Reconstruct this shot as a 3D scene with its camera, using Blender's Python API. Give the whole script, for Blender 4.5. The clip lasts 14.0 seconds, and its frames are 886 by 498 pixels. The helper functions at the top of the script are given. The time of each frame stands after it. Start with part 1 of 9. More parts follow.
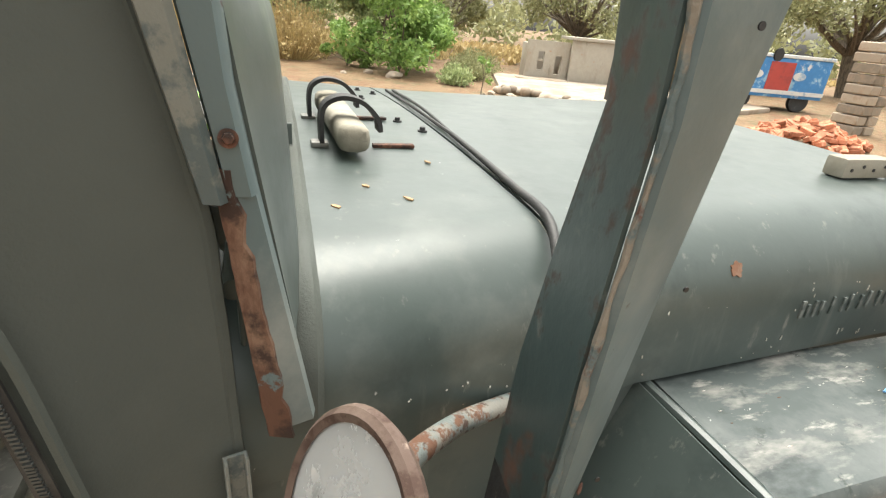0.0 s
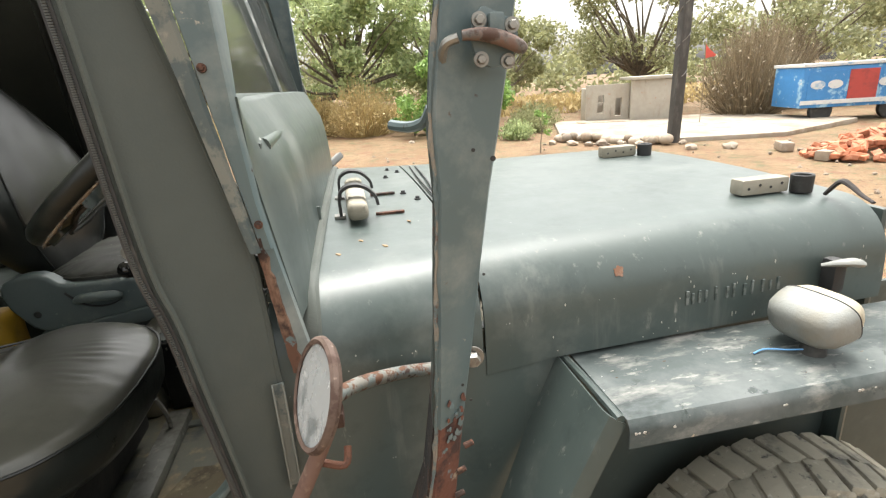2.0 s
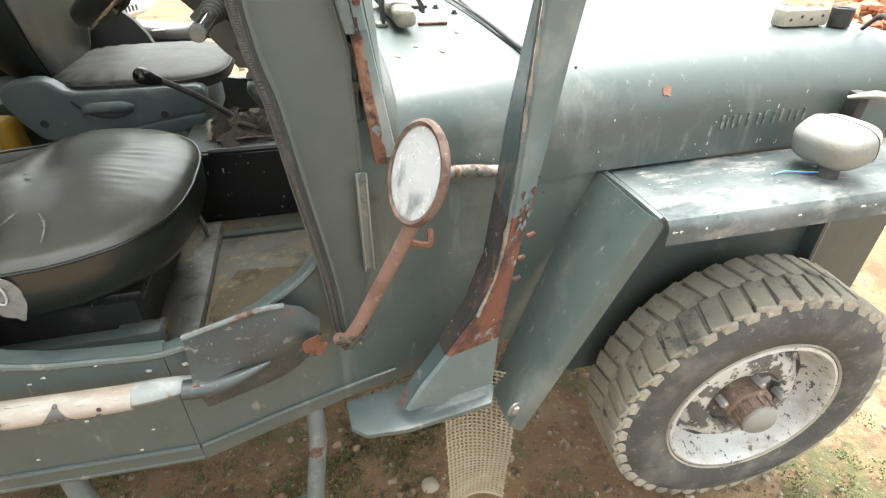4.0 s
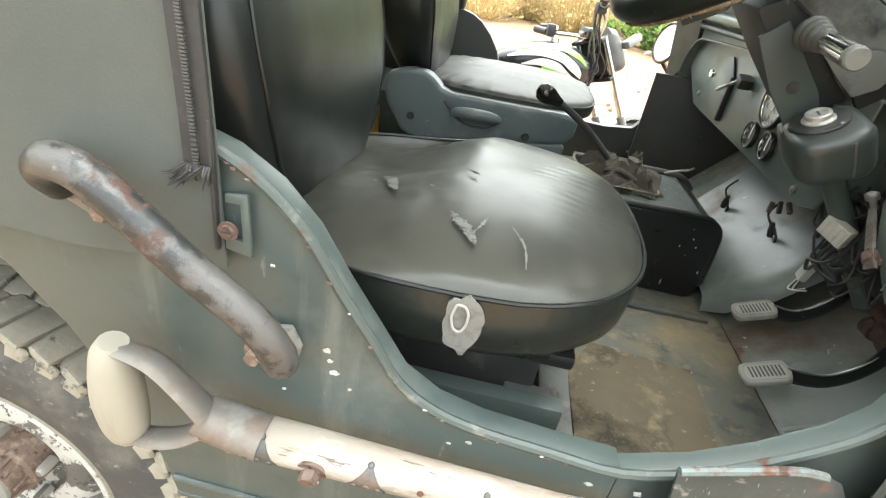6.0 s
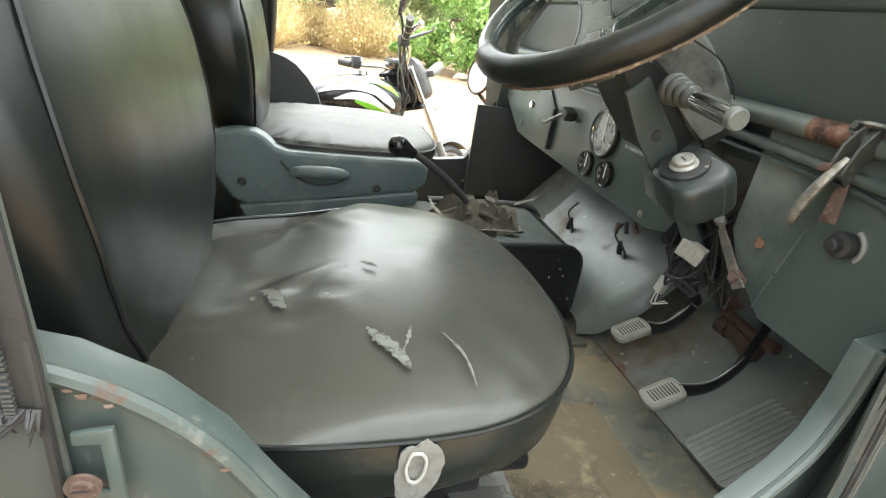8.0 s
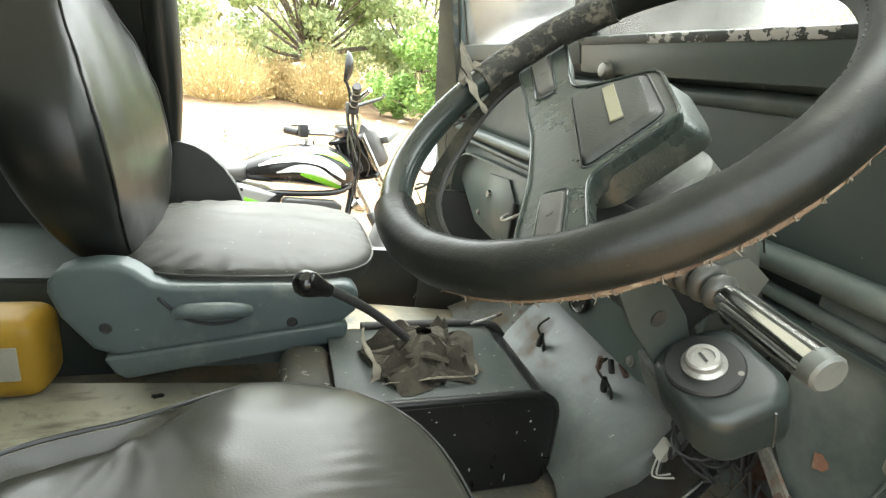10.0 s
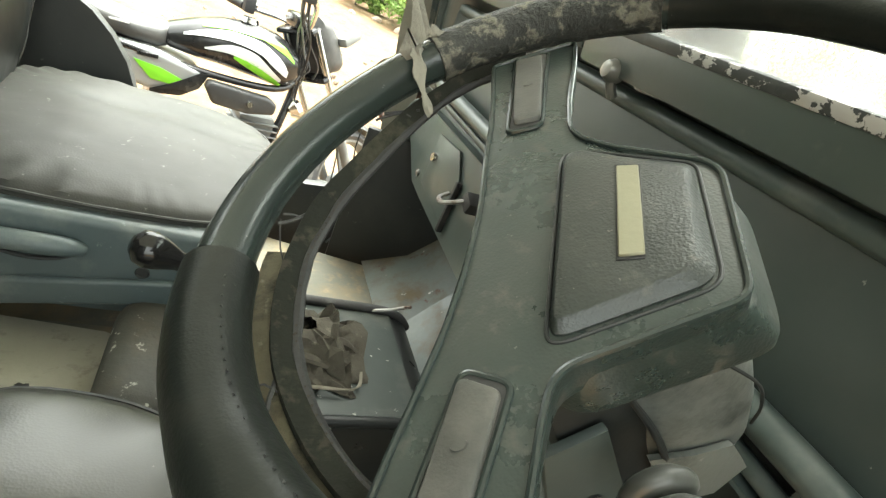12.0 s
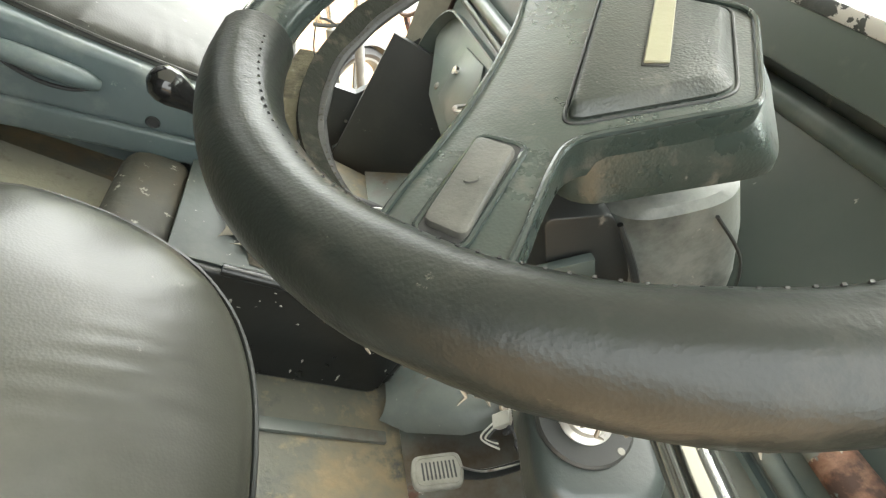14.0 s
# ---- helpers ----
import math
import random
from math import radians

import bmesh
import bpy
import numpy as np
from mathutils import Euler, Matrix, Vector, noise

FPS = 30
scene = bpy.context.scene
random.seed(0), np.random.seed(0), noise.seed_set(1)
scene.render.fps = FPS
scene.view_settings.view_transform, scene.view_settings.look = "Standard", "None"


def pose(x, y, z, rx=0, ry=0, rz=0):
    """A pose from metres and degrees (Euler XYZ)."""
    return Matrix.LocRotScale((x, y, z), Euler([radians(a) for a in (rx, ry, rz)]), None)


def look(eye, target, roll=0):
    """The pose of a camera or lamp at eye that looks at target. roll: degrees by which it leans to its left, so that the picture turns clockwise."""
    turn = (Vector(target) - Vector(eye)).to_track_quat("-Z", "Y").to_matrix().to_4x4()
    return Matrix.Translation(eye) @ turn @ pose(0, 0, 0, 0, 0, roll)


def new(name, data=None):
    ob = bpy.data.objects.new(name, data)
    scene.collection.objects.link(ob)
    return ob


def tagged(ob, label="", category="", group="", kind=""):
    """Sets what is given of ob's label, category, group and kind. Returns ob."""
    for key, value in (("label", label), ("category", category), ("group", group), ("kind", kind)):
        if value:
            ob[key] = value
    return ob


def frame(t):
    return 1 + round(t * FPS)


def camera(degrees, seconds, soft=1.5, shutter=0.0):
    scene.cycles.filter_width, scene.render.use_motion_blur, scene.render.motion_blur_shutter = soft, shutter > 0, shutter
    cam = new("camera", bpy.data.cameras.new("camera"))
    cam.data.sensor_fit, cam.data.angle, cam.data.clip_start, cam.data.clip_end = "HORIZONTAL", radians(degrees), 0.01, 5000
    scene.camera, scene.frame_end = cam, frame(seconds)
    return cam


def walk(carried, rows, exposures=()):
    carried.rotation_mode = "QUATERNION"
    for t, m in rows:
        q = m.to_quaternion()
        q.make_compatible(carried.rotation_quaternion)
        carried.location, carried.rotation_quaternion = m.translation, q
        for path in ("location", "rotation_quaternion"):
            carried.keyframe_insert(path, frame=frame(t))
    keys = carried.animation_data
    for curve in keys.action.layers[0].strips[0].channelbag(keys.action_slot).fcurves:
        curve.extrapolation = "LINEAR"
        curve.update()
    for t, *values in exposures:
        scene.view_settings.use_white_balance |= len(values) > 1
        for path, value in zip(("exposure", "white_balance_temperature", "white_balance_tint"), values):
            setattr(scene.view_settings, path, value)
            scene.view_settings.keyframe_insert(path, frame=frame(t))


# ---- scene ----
cam = camera(81.9, 14.0, 1.25)
PATH = [
    (0, (0.298, -0.236, 1.286), (0.931, 1.478, 0.473), 5.4),
    (0.5, (0.315, -0.302, 1.273), (0.957, 1.373, 0.388), 6.2),
    (1, (0.349, -0.388, 1.288), (0.909, 1.221, 0.24), 4.1),
    (1.5, (0.387, -0.517, 1.34), (0.818, 1.255, 0.518), -2.2),
    (2, (0.389, -0.576, 1.369), (0.725, 1.296, 0.751), -3.7),
    (2.2, (0.375, -0.591, 1.373), (0.662, 1.309, 0.82), -4.7),
    (4.3, (0.172, -0.62, 1.31), (0.584, 0.956, 0.15), 0.8),
    (4.5, (0.135, -0.625, 1.315), (0.521, 0.954, 0.149), 0.9),
    (5, (0.041, -0.585, 1.279), (0.375, 1.082, 0.225), 5.8),
    (5.5, (-0.131, -0.449, 1.231), (0.03, 1.28, 0.238), 10.8),
    (5.7, (-0.195, -0.402, 1.208), (-0.131, 1.333, 0.215), 9.8),
    (6, (-0.232, -0.371, 1.192), (-0.366, 1.367, 0.212), 9.8),
    (6.5, (-0.292, -0.317, 1.17), (-0.272, 1.43, 0.196), 18.6),
    (7, (-0.342, -0.287, 1.181), (0.059, 1.454, 0.281), 20.9),
    (9.3, (-0.281, -0.18, 1.266), (0.21, 1.627, 0.563), -0.3),
    (9.5, (-0.264, -0.16, 1.273), (0.315, 1.624, 0.58), 1.2),
    (10, (-0.203, 0.024, 1.294), (0.413, 1.813, 0.645), 7.2),
    (10.5, (-0.207, 0.121, 1.331), (0.414, 1.88, 0.609), 9.1),
    (11, (-0.185, 0.158, 1.335), (0.513, 1.898, 0.638), 13.2),
    (11.5, (-0.17, 0.182, 1.333), (0.578, 1.897, 0.629), 16.8),
    (12, (-0.125, 0.211, 1.336), (0.748, 1.79, 0.473), 25.0),
    (12.5, (-0.118, 0.209, 1.313), (0.829, 1.761, 0.479), 34.3),
    (13, (-0.115, 0.222, 1.309), (0.847, 1.755, 0.459), 35.9),
    (13.5, (-0.115, 0.195, 1.291), (0.842, 1.676, 0.348), 36.0),
    (14, (-0.123, 0.161, 1.284), (0.815, 1.617, 0.283), 36.4),
]
walk(cam, [(t, look(eye, target, roll)) for t, eye, target, roll in PATH], [(0,1.70,6900,7),(0.5,1.72,6720,9),(1,1.97,6550,11),(2,1.83,6700,8),(4.5,2.82,6450,7),(5.5,3.05,6450,5),(6,3.25,6400,5),(6.5,3.3,6350,4),(7,3.3,6350,5),(9.5,3.34,6400,3),(10.5,3.36,6600,2),(11,3.14,6700,2),(11.5,3.1,6850,1),(12,3.3,6750,0),(13,3.9,6550,3),(14,3.92,6650,4)])

# ---- world and light: bright overcast noon ----
world = bpy.data.worlds.new("world")
scene.world = world
world.use_nodes = True
wn, wl = world.node_tree.nodes, world.node_tree.links
sky = wn.new("ShaderNodeTexSky")
sky.sky_type, sky.sun_disc = 'NISHITA', False
sky.sun_elevation, sky.sun_rotation = radians(72), radians(24)
sky.dust_density, sky.air_density, sky.ozone_density = 6.0, 1.5, 0.6
soft_sky = wn.new("ShaderNodeHueSaturation")
soft_sky.inputs["Saturation"].default_value = 0.12
wl.new(sky.outputs[0], soft_sky.inputs["Color"])
wl.new(soft_sky.outputs[0], wn["Background"].inputs["Color"])
wn["Background"].inputs["Strength"].default_value = 0.15
sun = new("sun", bpy.data.lights.new("sun", 'SUN'))
sun.data.energy, sun.data.angle, sun.data.color = 0.9, radians(40), (1.0, 0.985, 0.96)
sun.matrix_world = look((0, 0, 30), (-4, -9, 0))


# ---- materials ----
def make(name, base, rough=0.5, metal=0.0, layers=(), bump=(60.0, 0.15), vary=0.25, spec=0.5, coat=0.0, rand=0.0, grain=None):
    """A surface: base colour with grain, then layers (colour, scale, low, high, rough) laid on by noise, and a fine bump."""
    m = bpy.data.materials.new(name)
    m.use_nodes = True
    n, l = m.node_tree.nodes, m.node_tree.links
    b = n["Principled BSDF"]
    b.inputs["Metallic"].default_value = metal
    b.inputs["Specular IOR Level"].default_value = spec
    b.inputs["Coat Weight"].default_value = coat
    geo = n.new("ShaderNodeNewGeometry")

    def noise_at(scale, detail=6.0, rough_=0.6, stretch=None):
        t = n.new("ShaderNodeTexNoise")
        t.inputs["Scale"].default_value, t.inputs["Detail"].default_value = scale, detail
        t.inputs["Roughness"].default_value = rough_
        if stretch:
            mp = n.new("ShaderNodeMapping")
            mp.inputs["Scale"].default_value = stretch
            l.new(geo.outputs["Position"], mp.inputs["Vector"])
            l.new(mp.outputs[0], t.inputs["Vector"])
        else:
            l.new(geo.outputs["Position"], t.inputs["Vector"])
        return t

    tone = noise_at(9.0)
    mix = n.new("ShaderNodeMix")
    mix.data_type = 'RGBA'
    mix.inputs["A"].default_value = (*[c * (1 - vary) for c in base], 1)
    mix.inputs["B"].default_value = (*[min(1, c * (1 + vary)) for c in base], 1)
    l.new(tone.outputs["Fac"], mix.inputs["Factor"])
    colour = mix.outputs["Result"]
    if rand:
        info = n.new("ShaderNodeObjectInfo")
        hsv = n.new("ShaderNodeHueSaturation")
        mr = n.new("ShaderNodeMapRange")
        mr.inputs["To Min"].default_value, mr.inputs["To Max"].default_value = 1 - rand, 1 + rand
        l.new(info.outputs["Random"], mr.inputs["Value"])
        l.new(mr.outputs[0], hsv.inputs["Value"])
        l.new(colour, hsv.inputs["Color"])
        colour = hsv.outputs[0]
    rg = n.new("ShaderNodeMapRange")
    rg.inputs["To Min"].default_value, rg.inputs["To Max"].default_value = max(0, rough - 0.08), min(1, rough + 0.08)
    l.new(noise_at(23.0).outputs["Fac"], rg.inputs["Value"])
    rough_out = rg.outputs[0]
    for layer in layers:
        col, scale, lo, hi, lrough = layer[:5]
        t = noise_at(scale, 8.0, 0.65, layer[5] if len(layer) > 5 else None)
        ramp = n.new("ShaderNodeMapRange")
        ramp.inputs["From Min"].default_value, ramp.inputs["From Max"].default_value = lo, hi
        l.new(t.outputs["Fac"], ramp.inputs["Value"])
        mx = n.new("ShaderNodeMix")
        mx.data_type = 'RGBA'
        mx.inputs["B"].default_value = (*col, 1)
        l.new(ramp.outputs[0], mx.inputs["Factor"])
        l.new(colour, mx.inputs["A"])
        colour = mx.outputs["Result"]
        mr = n.new("ShaderNodeMix")
        mr.data_type = 'FLOAT'
        mr.inputs["B"].default_value = lrough
        l.new(ramp.outputs[0], mr.inputs["Factor"])
        l.new(rough_out, mr.inputs["A"])
        rough_out = mr.outputs["Result"]
    l.new(colour, b.inputs["Base Color"])
    l.new(rough_out, b.inputs["Roughness"])
    if bump:
        bp = n.new("ShaderNodeBump")
        bp.inputs["Strength"].default_value, bp.inputs["Distance"].default_value = bump[1], 0.003 if len(bump) < 3 else bump[2]
        l.new(noise_at(bump[0], 8.0 if len(bump) < 4 else bump[3]).outputs["Fac"], bp.inputs["Height"])
        l.new(bp.outputs[0], b.inputs["Normal"])
        if grain:
            fine = n.new("ShaderNodeBump")
            fine.inputs["Strength"].default_value, fine.inputs["Distance"].default_value = grain[1], 0.0008
            cells = n.new("ShaderNodeTexVoronoi")
            cells.inputs["Scale"].default_value = grain[0]
            l.new(geo.outputs["Position"], cells.inputs["Vector"])
            l.new(cells.outputs["Distance"], fine.inputs["Height"])
            l.new(bp.outputs[0], fine.inputs["Normal"])
            l.new(fine.outputs[0], b.inputs["Normal"])
    return m


DUST = (0.30, 0.305, 0.275)
GREY = (0.053, 0.069, 0.0645)
PAINT = make("painted_steel", GREY, 0.38, 0.0, [((0.20, 0.21, 0.195), 5.0, 0.54, 1.05, 0.62), ((0.45, 0.45, 0.42), 55.0, 0.70, 0.73, 0.7), ((0.22, 0.225, 0.205), 16.0, 0.58, 1.05, 0.65, (1, 1, 0.12)), ((0.030, 0.042, 0.041), 12.0, 0.56, 0.78, 0.42), ((0.16, 0.165, 0.15), 46.0, 0.63, 0.72, 0.6, (1, 1, 0.3))], (6.0, 0.25, 0.004), 0.14)
FENDERP = make("scuffed_paint", (0.060, 0.073, 0.071), 0.6, 0.0, [((0.12, 0.13, 0.128), 6.0, 0.46, 0.66, 0.7), ((0.22, 0.216, 0.20), 13.0, 0.53, 0.68, 0.75, (0.6, 1.5, 1)), ((0.034, 0.043, 0.043), 8.0, 0.55, 0.66, 0.6, (0.6, 1.2, 1)), ((0.26, 0.255, 0.235), 28.0, 0.60, 0.69, 0.8, (0.5, 1.5, 1)), ((0.04, 0.05, 0.048), 30.0, 0.60, 0.66, 0.5), ((0.5, 0.42, 0.3), 22.0, 0.69, 0.73, 0.7), ((0.5, 0.5, 0.47), 90.0, 0.69, 0.72, 0.7)], (9.0, 0.25, 0.004), 0.12, 0.25)
INPAINT = make("interior_paint", (0.062, 0.080, 0.073), 0.36, 0.0, [(DUST, 6.0, 0.55, 1.1, 0.75), ((0.45, 0.45, 0.42), 80.0, 0.72, 0.75, 0.7)], (8.0, 0.3, 0.003), 0.15)
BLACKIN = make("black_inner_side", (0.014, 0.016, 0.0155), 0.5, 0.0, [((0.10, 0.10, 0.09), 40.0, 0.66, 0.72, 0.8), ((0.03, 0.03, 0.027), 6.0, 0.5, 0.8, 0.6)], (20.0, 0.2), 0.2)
DARKIN = make("dark_panel", (0.042, 0.055, 0.051), 0.5, 0.0, [(DUST, 6.0, 0.55, 1.1, 0.8)], (20.0, 0.2), 0.2)
BLUEPAINT = make("blue_grey_paint", (0.078, 0.11, 0.114), 0.42, 0.0, [((0.055, 0.03, 0.02), 40.0, 0.66, 0.72, 0.9), (DUST, 8.0, 0.5, 0.95, 0.7), ((0.16, 0.075, 0.045), 12.0, 0.68, 0.76, 0.9), ((0.4, 0.36, 0.29), 34.0, 0.68, 0.72, 0.8)], (14.0, 0.3), 0.15)
RUST = make("rust", (0.105, 0.042, 0.024), 0.85, 0.0, [((0.028, 0.017, 0.013), 34.0, 0.48, 0.56, 0.9), ((0.09, 0.12, 0.12), 16.0, 0.62, 0.66, 0.6), ((0.21, 0.115, 0.07), 60.0, 0.56, 0.7, 0.9), ((0.05, 0.026, 0.018), 11.0, 0.5, 0.6, 0.9)], (120.0, 0.6), 0.3)
RUSTPAINT = make("rusting_paint", (0.10, 0.125, 0.12), 0.5, 0.0, [((0.095, 0.047, 0.03), 24.0, 0.49, 0.57, 0.9), ((0.06, 0.03, 0.02), 26.0, 0.6, 0.66, 0.9), ((0.4, 0.36, 0.3), 20.0, 0.62, 0.72, 0.8)], (60.0, 0.4), 0.25)
CANVAS = make("canvas", (0.070, 0.079, 0.071), 0.56, 0.0, [((0.10, 0.104, 0.09), 4.0, 0.45, 0.9, 0.8), ((0.2, 0.2, 0.18), 45.0, 0.72, 0.76, 0.8)], (350.0, 0.25), 0.15, 0.2)
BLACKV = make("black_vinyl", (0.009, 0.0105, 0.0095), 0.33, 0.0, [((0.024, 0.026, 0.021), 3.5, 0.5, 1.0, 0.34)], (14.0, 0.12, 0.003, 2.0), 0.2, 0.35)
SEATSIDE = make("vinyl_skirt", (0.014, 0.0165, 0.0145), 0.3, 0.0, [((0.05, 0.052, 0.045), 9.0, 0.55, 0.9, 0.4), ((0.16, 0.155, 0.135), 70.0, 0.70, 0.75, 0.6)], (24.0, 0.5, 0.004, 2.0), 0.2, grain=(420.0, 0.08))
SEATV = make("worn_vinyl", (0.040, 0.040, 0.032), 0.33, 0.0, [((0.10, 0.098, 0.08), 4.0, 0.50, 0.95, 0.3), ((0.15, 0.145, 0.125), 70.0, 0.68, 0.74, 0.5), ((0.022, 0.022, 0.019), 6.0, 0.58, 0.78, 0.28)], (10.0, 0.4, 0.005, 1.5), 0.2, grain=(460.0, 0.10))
SEATV2 = make("dusty_vinyl", (0.033, 0.034, 0.030), 0.52, 0.0, [((0.060, 0.058, 0.051), 4.0, 0.4, 0.9, 0.5), ((0.03, 0.03, 0.028), 11.0, 0.62, 0.8, 0.5), ((0.2, 0.2, 0.18), 70.0, 0.64, 0.72, 0.6)], (16.0, 0.6, 0.004, 1.5), 0.2, 0.3, grain=(380.0, 0.12))
FOAM = make("grey_backing", (0.17, 0.17, 0.155), 0.9, 0.0, [((0.09, 0.09, 0.08), 60.0, 0.5, 0.7, 0.9)], (150.0, 0.5), 0.2)
SHROUD = make("shroud_plastic", (0.125, 0.135, 0.124), 0.34, 0.0, [((0.2, 0.2, 0.18), 8.0, 0.6, 1.0, 0.7), ((0.03, 0.035, 0.033), 11.0, 0.52, 0.66, 0.45), ((0.26, 0.26, 0.24), 90.0, 0.67, 0.71, 0.7)], (260.0, 0.2, 0.001), 0.15)
PLAST = make("blue_grey_plastic", (0.082, 0.104, 0.105), 0.45, 0.0, [(DUST, 8.0, 0.55, 1.0, 0.7), ((0.06, 0.085, 0.088), 5.0, 0.5, 0.75, 0.4), ((0.26, 0.29, 0.28), 30.0, 0.64, 0.72, 0.6)], (260.0, 0.2, 0.001), 0.1)
WHEELP = make("wheel_plastic", (0.021, 0.0285, 0.0255), 0.2, 0.0, [((0.05, 0.05, 0.042), 9.0, 0.60, 1.0, 0.5), ((0.10, 0.105, 0.095), 150.0, 0.69, 0.73, 0.6)], (40.0, 0.12, 0.001), 0.15, grain=(800.0, 0.07))
PADM = make("grained_pad", (0.0195, 0.0238, 0.0205), 0.36, 0.0, [((0.046, 0.048, 0.040), 11.0, 0.48, 0.80, 0.6), ((0.08, 0.077, 0.063), 60.0, 0.58, 0.72, 0.7), ((0.13, 0.127, 0.108), 190.0, 0.66, 0.71, 0.7)], (480.0, 0.3, 0.0008, 2.0), 0.2, 0.45, grain=(760.0, 0.2))
BUTTON = make("button_plastic", (0.044, 0.044, 0.039), 0.45, 0.0, [((0.12, 0.115, 0.10), 30.0, 0.4, 0.8, 0.7)], (600.0, 0.3, 0.001), 0.15)
GRIP = make("grip_leather", (0.0095, 0.0115, 0.0098), 0.34, 0.0, [((0.05, 0.047, 0.038), 8.0, 0.50, 0.9, 0.5), ((0.022, 0.022, 0.018), 26.0, 0.56, 0.7, 0.42), ((0.10, 0.095, 0.08), 140.0, 0.67, 0.72, 0.7)], (160.0, 0.35, 0.0008, 4.0), 0.25, 0.32, grain=(700.0, 0.08))
BADGE = make("pale_badge", (0.21, 0.2, 0.13), 0.5, 0.0, [], (200.0, 0.1), 0.05)
TYRESIDE = make("tyre_side", (0.044, 0.045, 0.042), 0.75, 0.0, [((0.12, 0.114, 0.095), 9.0, 0.48, 0.70, 0.95), ((0.19, 0.18, 0.15), 40.0, 0.60, 0.72, 0.95)], (60.0, 0.4), 0.25)
RUBBER = make("tyre_rubber", (0.225, 0.212, 0.168), 0.88, 0.0, [((0.265, 0.245, 0.195), 9.0, 0.42, 0.60, 0.95), ((0.085, 0.083, 0.073), 7.0, 0.57, 0.68, 0.8), ((0.07, 0.07, 0.062), 30.0, 0.59, 0.67, 0.8), ((0.36, 0.34, 0.28), 44.0, 0.6, 0.70, 0.95)], (90.0, 0.6), 0.25)
BLACKR = make("black_rubber", (0.02, 0.02, 0.02), 0.6, 0.0, [((0.12, 0.115, 0.1), 12.0, 0.55, 0.9, 0.8)], (120.0, 0.3), 0.2)
RIMM = make("silver_rim", (0.42, 0.42, 0.395), 0.55, 0.2, [((0.085, 0.085, 0.08), 34.0, 0.60, 0.63, 0.7), ((0.20, 0.175, 0.135), 9.0, 0.48, 0.75, 0.9), ((0.07, 0.07, 0.065), 60.0, 0.6, 0.63, 0.7), ((0.55, 0.55, 0.52), 30.0, 0.64, 0.68, 0.6)], (60.0, 0.3), 0.2)
RIMD = make("flaking_dish", (0.095, 0.095, 0.088), 0.6, 0.2, [((0.40, 0.40, 0.375), 15.0, 0.50, 0.53, 0.6), ((0.15, 0.125, 0.09), 7.0, 0.55, 0.75, 0.9), ((0.06, 0.06, 0.055), 40.0, 0.58, 0.62, 0.7)], (60.0, 0.4), 0.2)
RAILG = make("scuffed_rail", (0.10, 0.125, 0.125), 0.4, 0.2, [((0.3, 0.3, 0.28), 12.0, 0.52, 0.7, 0.6), ((0.08, 0.045, 0.03), 20.0, 0.6, 0.66, 0.9)], (60.0, 0.3), 0.2)
STEEL = make("worn_steel", (0.26, 0.255, 0.235), 0.42, 0.7, [((0.12, 0.06, 0.035), 20.0, 0.55, 0.7, 0.9)], (90.0, 0.2), 0.2)
CHROME = make("chrome", (0.6, 0.6, 0.58), 0.16, 1.0, [((0.2, 0.19, 0.17), 30.0, 0.6, 0.8, 0.5)], None, 0.1)
WOOD = make("grey_wood", (0.20, 0.18, 0.135), 0.85, 0.0, [((0.32, 0.30, 0.25), 10.0, 0.4, 0.7, 0.9, (0.3, 1, 1)), ((0.1, 0.085, 0.06), 30.0, 0.6, 0.7, 0.9, (0.15, 1, 1))], (60.0, 0.5), 0.2)
WHITEWOOD = make("flaking_handle", (0.245, 0.215, 0.178), 0.75, 0.0, [((0.235, 0.19, 0.148), 20.0, 0.5, 0.6, 0.8, (0.3, 1, 1)), ((0.30, 0.28, 0.245), 26.0, 0.55, 0.65, 0.8, (0.3, 1, 1)), ((0.15, 0.135, 0.115), 16.0, 0.59, 0.63, 0.8, (0.35, 1, 1)), ((0.10, 0.08, 0.062), 80.0, 0.60, 0.64, 0.8, (0.12, 1, 1))], (70.0, 0.5), 0.08)
FLOORM = make("floor_rubber", (0.12, 0.12, 0.095), 0.6, 0.0, [((0.25, 0.195, 0.115), 5.0, 0.47, 0.66, 0.9), ((0.05, 0.06, 0.055), 8.0, 0.55, 0.65, 0.5), ((0.3, 0.24, 0.15), 30.0, 0.55, 0.75, 0.95)], (90.0, 0.4), 0.25)
TOEM = make("toe_board", (0.086, 0.098, 0.087), 0.42, 0.0, [((0.19, 0.185, 0.16), 5.0, 0.46, 0.95, 0.7), ((0.075, 0.055, 0.035), 5.0, 0.50, 0.68, 0.8), ((0.10, 0.08, 0.048), 3.2, 0.52, 0.62, 0.9), ((0.09, 0.045, 0.03), 9.0, 0.60, 0.66, 0.9), ((0.4, 0.39, 0.35), 38.0, 0.68, 0.72, 0.8), ((0.05, 0.055, 0.048), 13.0, 0.6, 0.75, 0.6)], (30.0, 0.3), 0.2)
BLACKB = make("black_gloss", (0.010, 0.011, 0.011), 0.3, 0.0, [((0.5, 0.5, 0.46), 55.0, 0.70, 0.72, 0.7)], (30.0, 0.2), 0.2)
KHAKI = make("khaki_cloth", (0.058, 0.053, 0.041), 0.9, 0.0, [((0.025, 0.022, 0.018), 25.0, 0.5, 0.7, 0.9), ((0.14, 0.13, 0.105), 40.0, 0.6, 0.75, 0.9)], (160.0, 0.5), 0.25, 0.2)
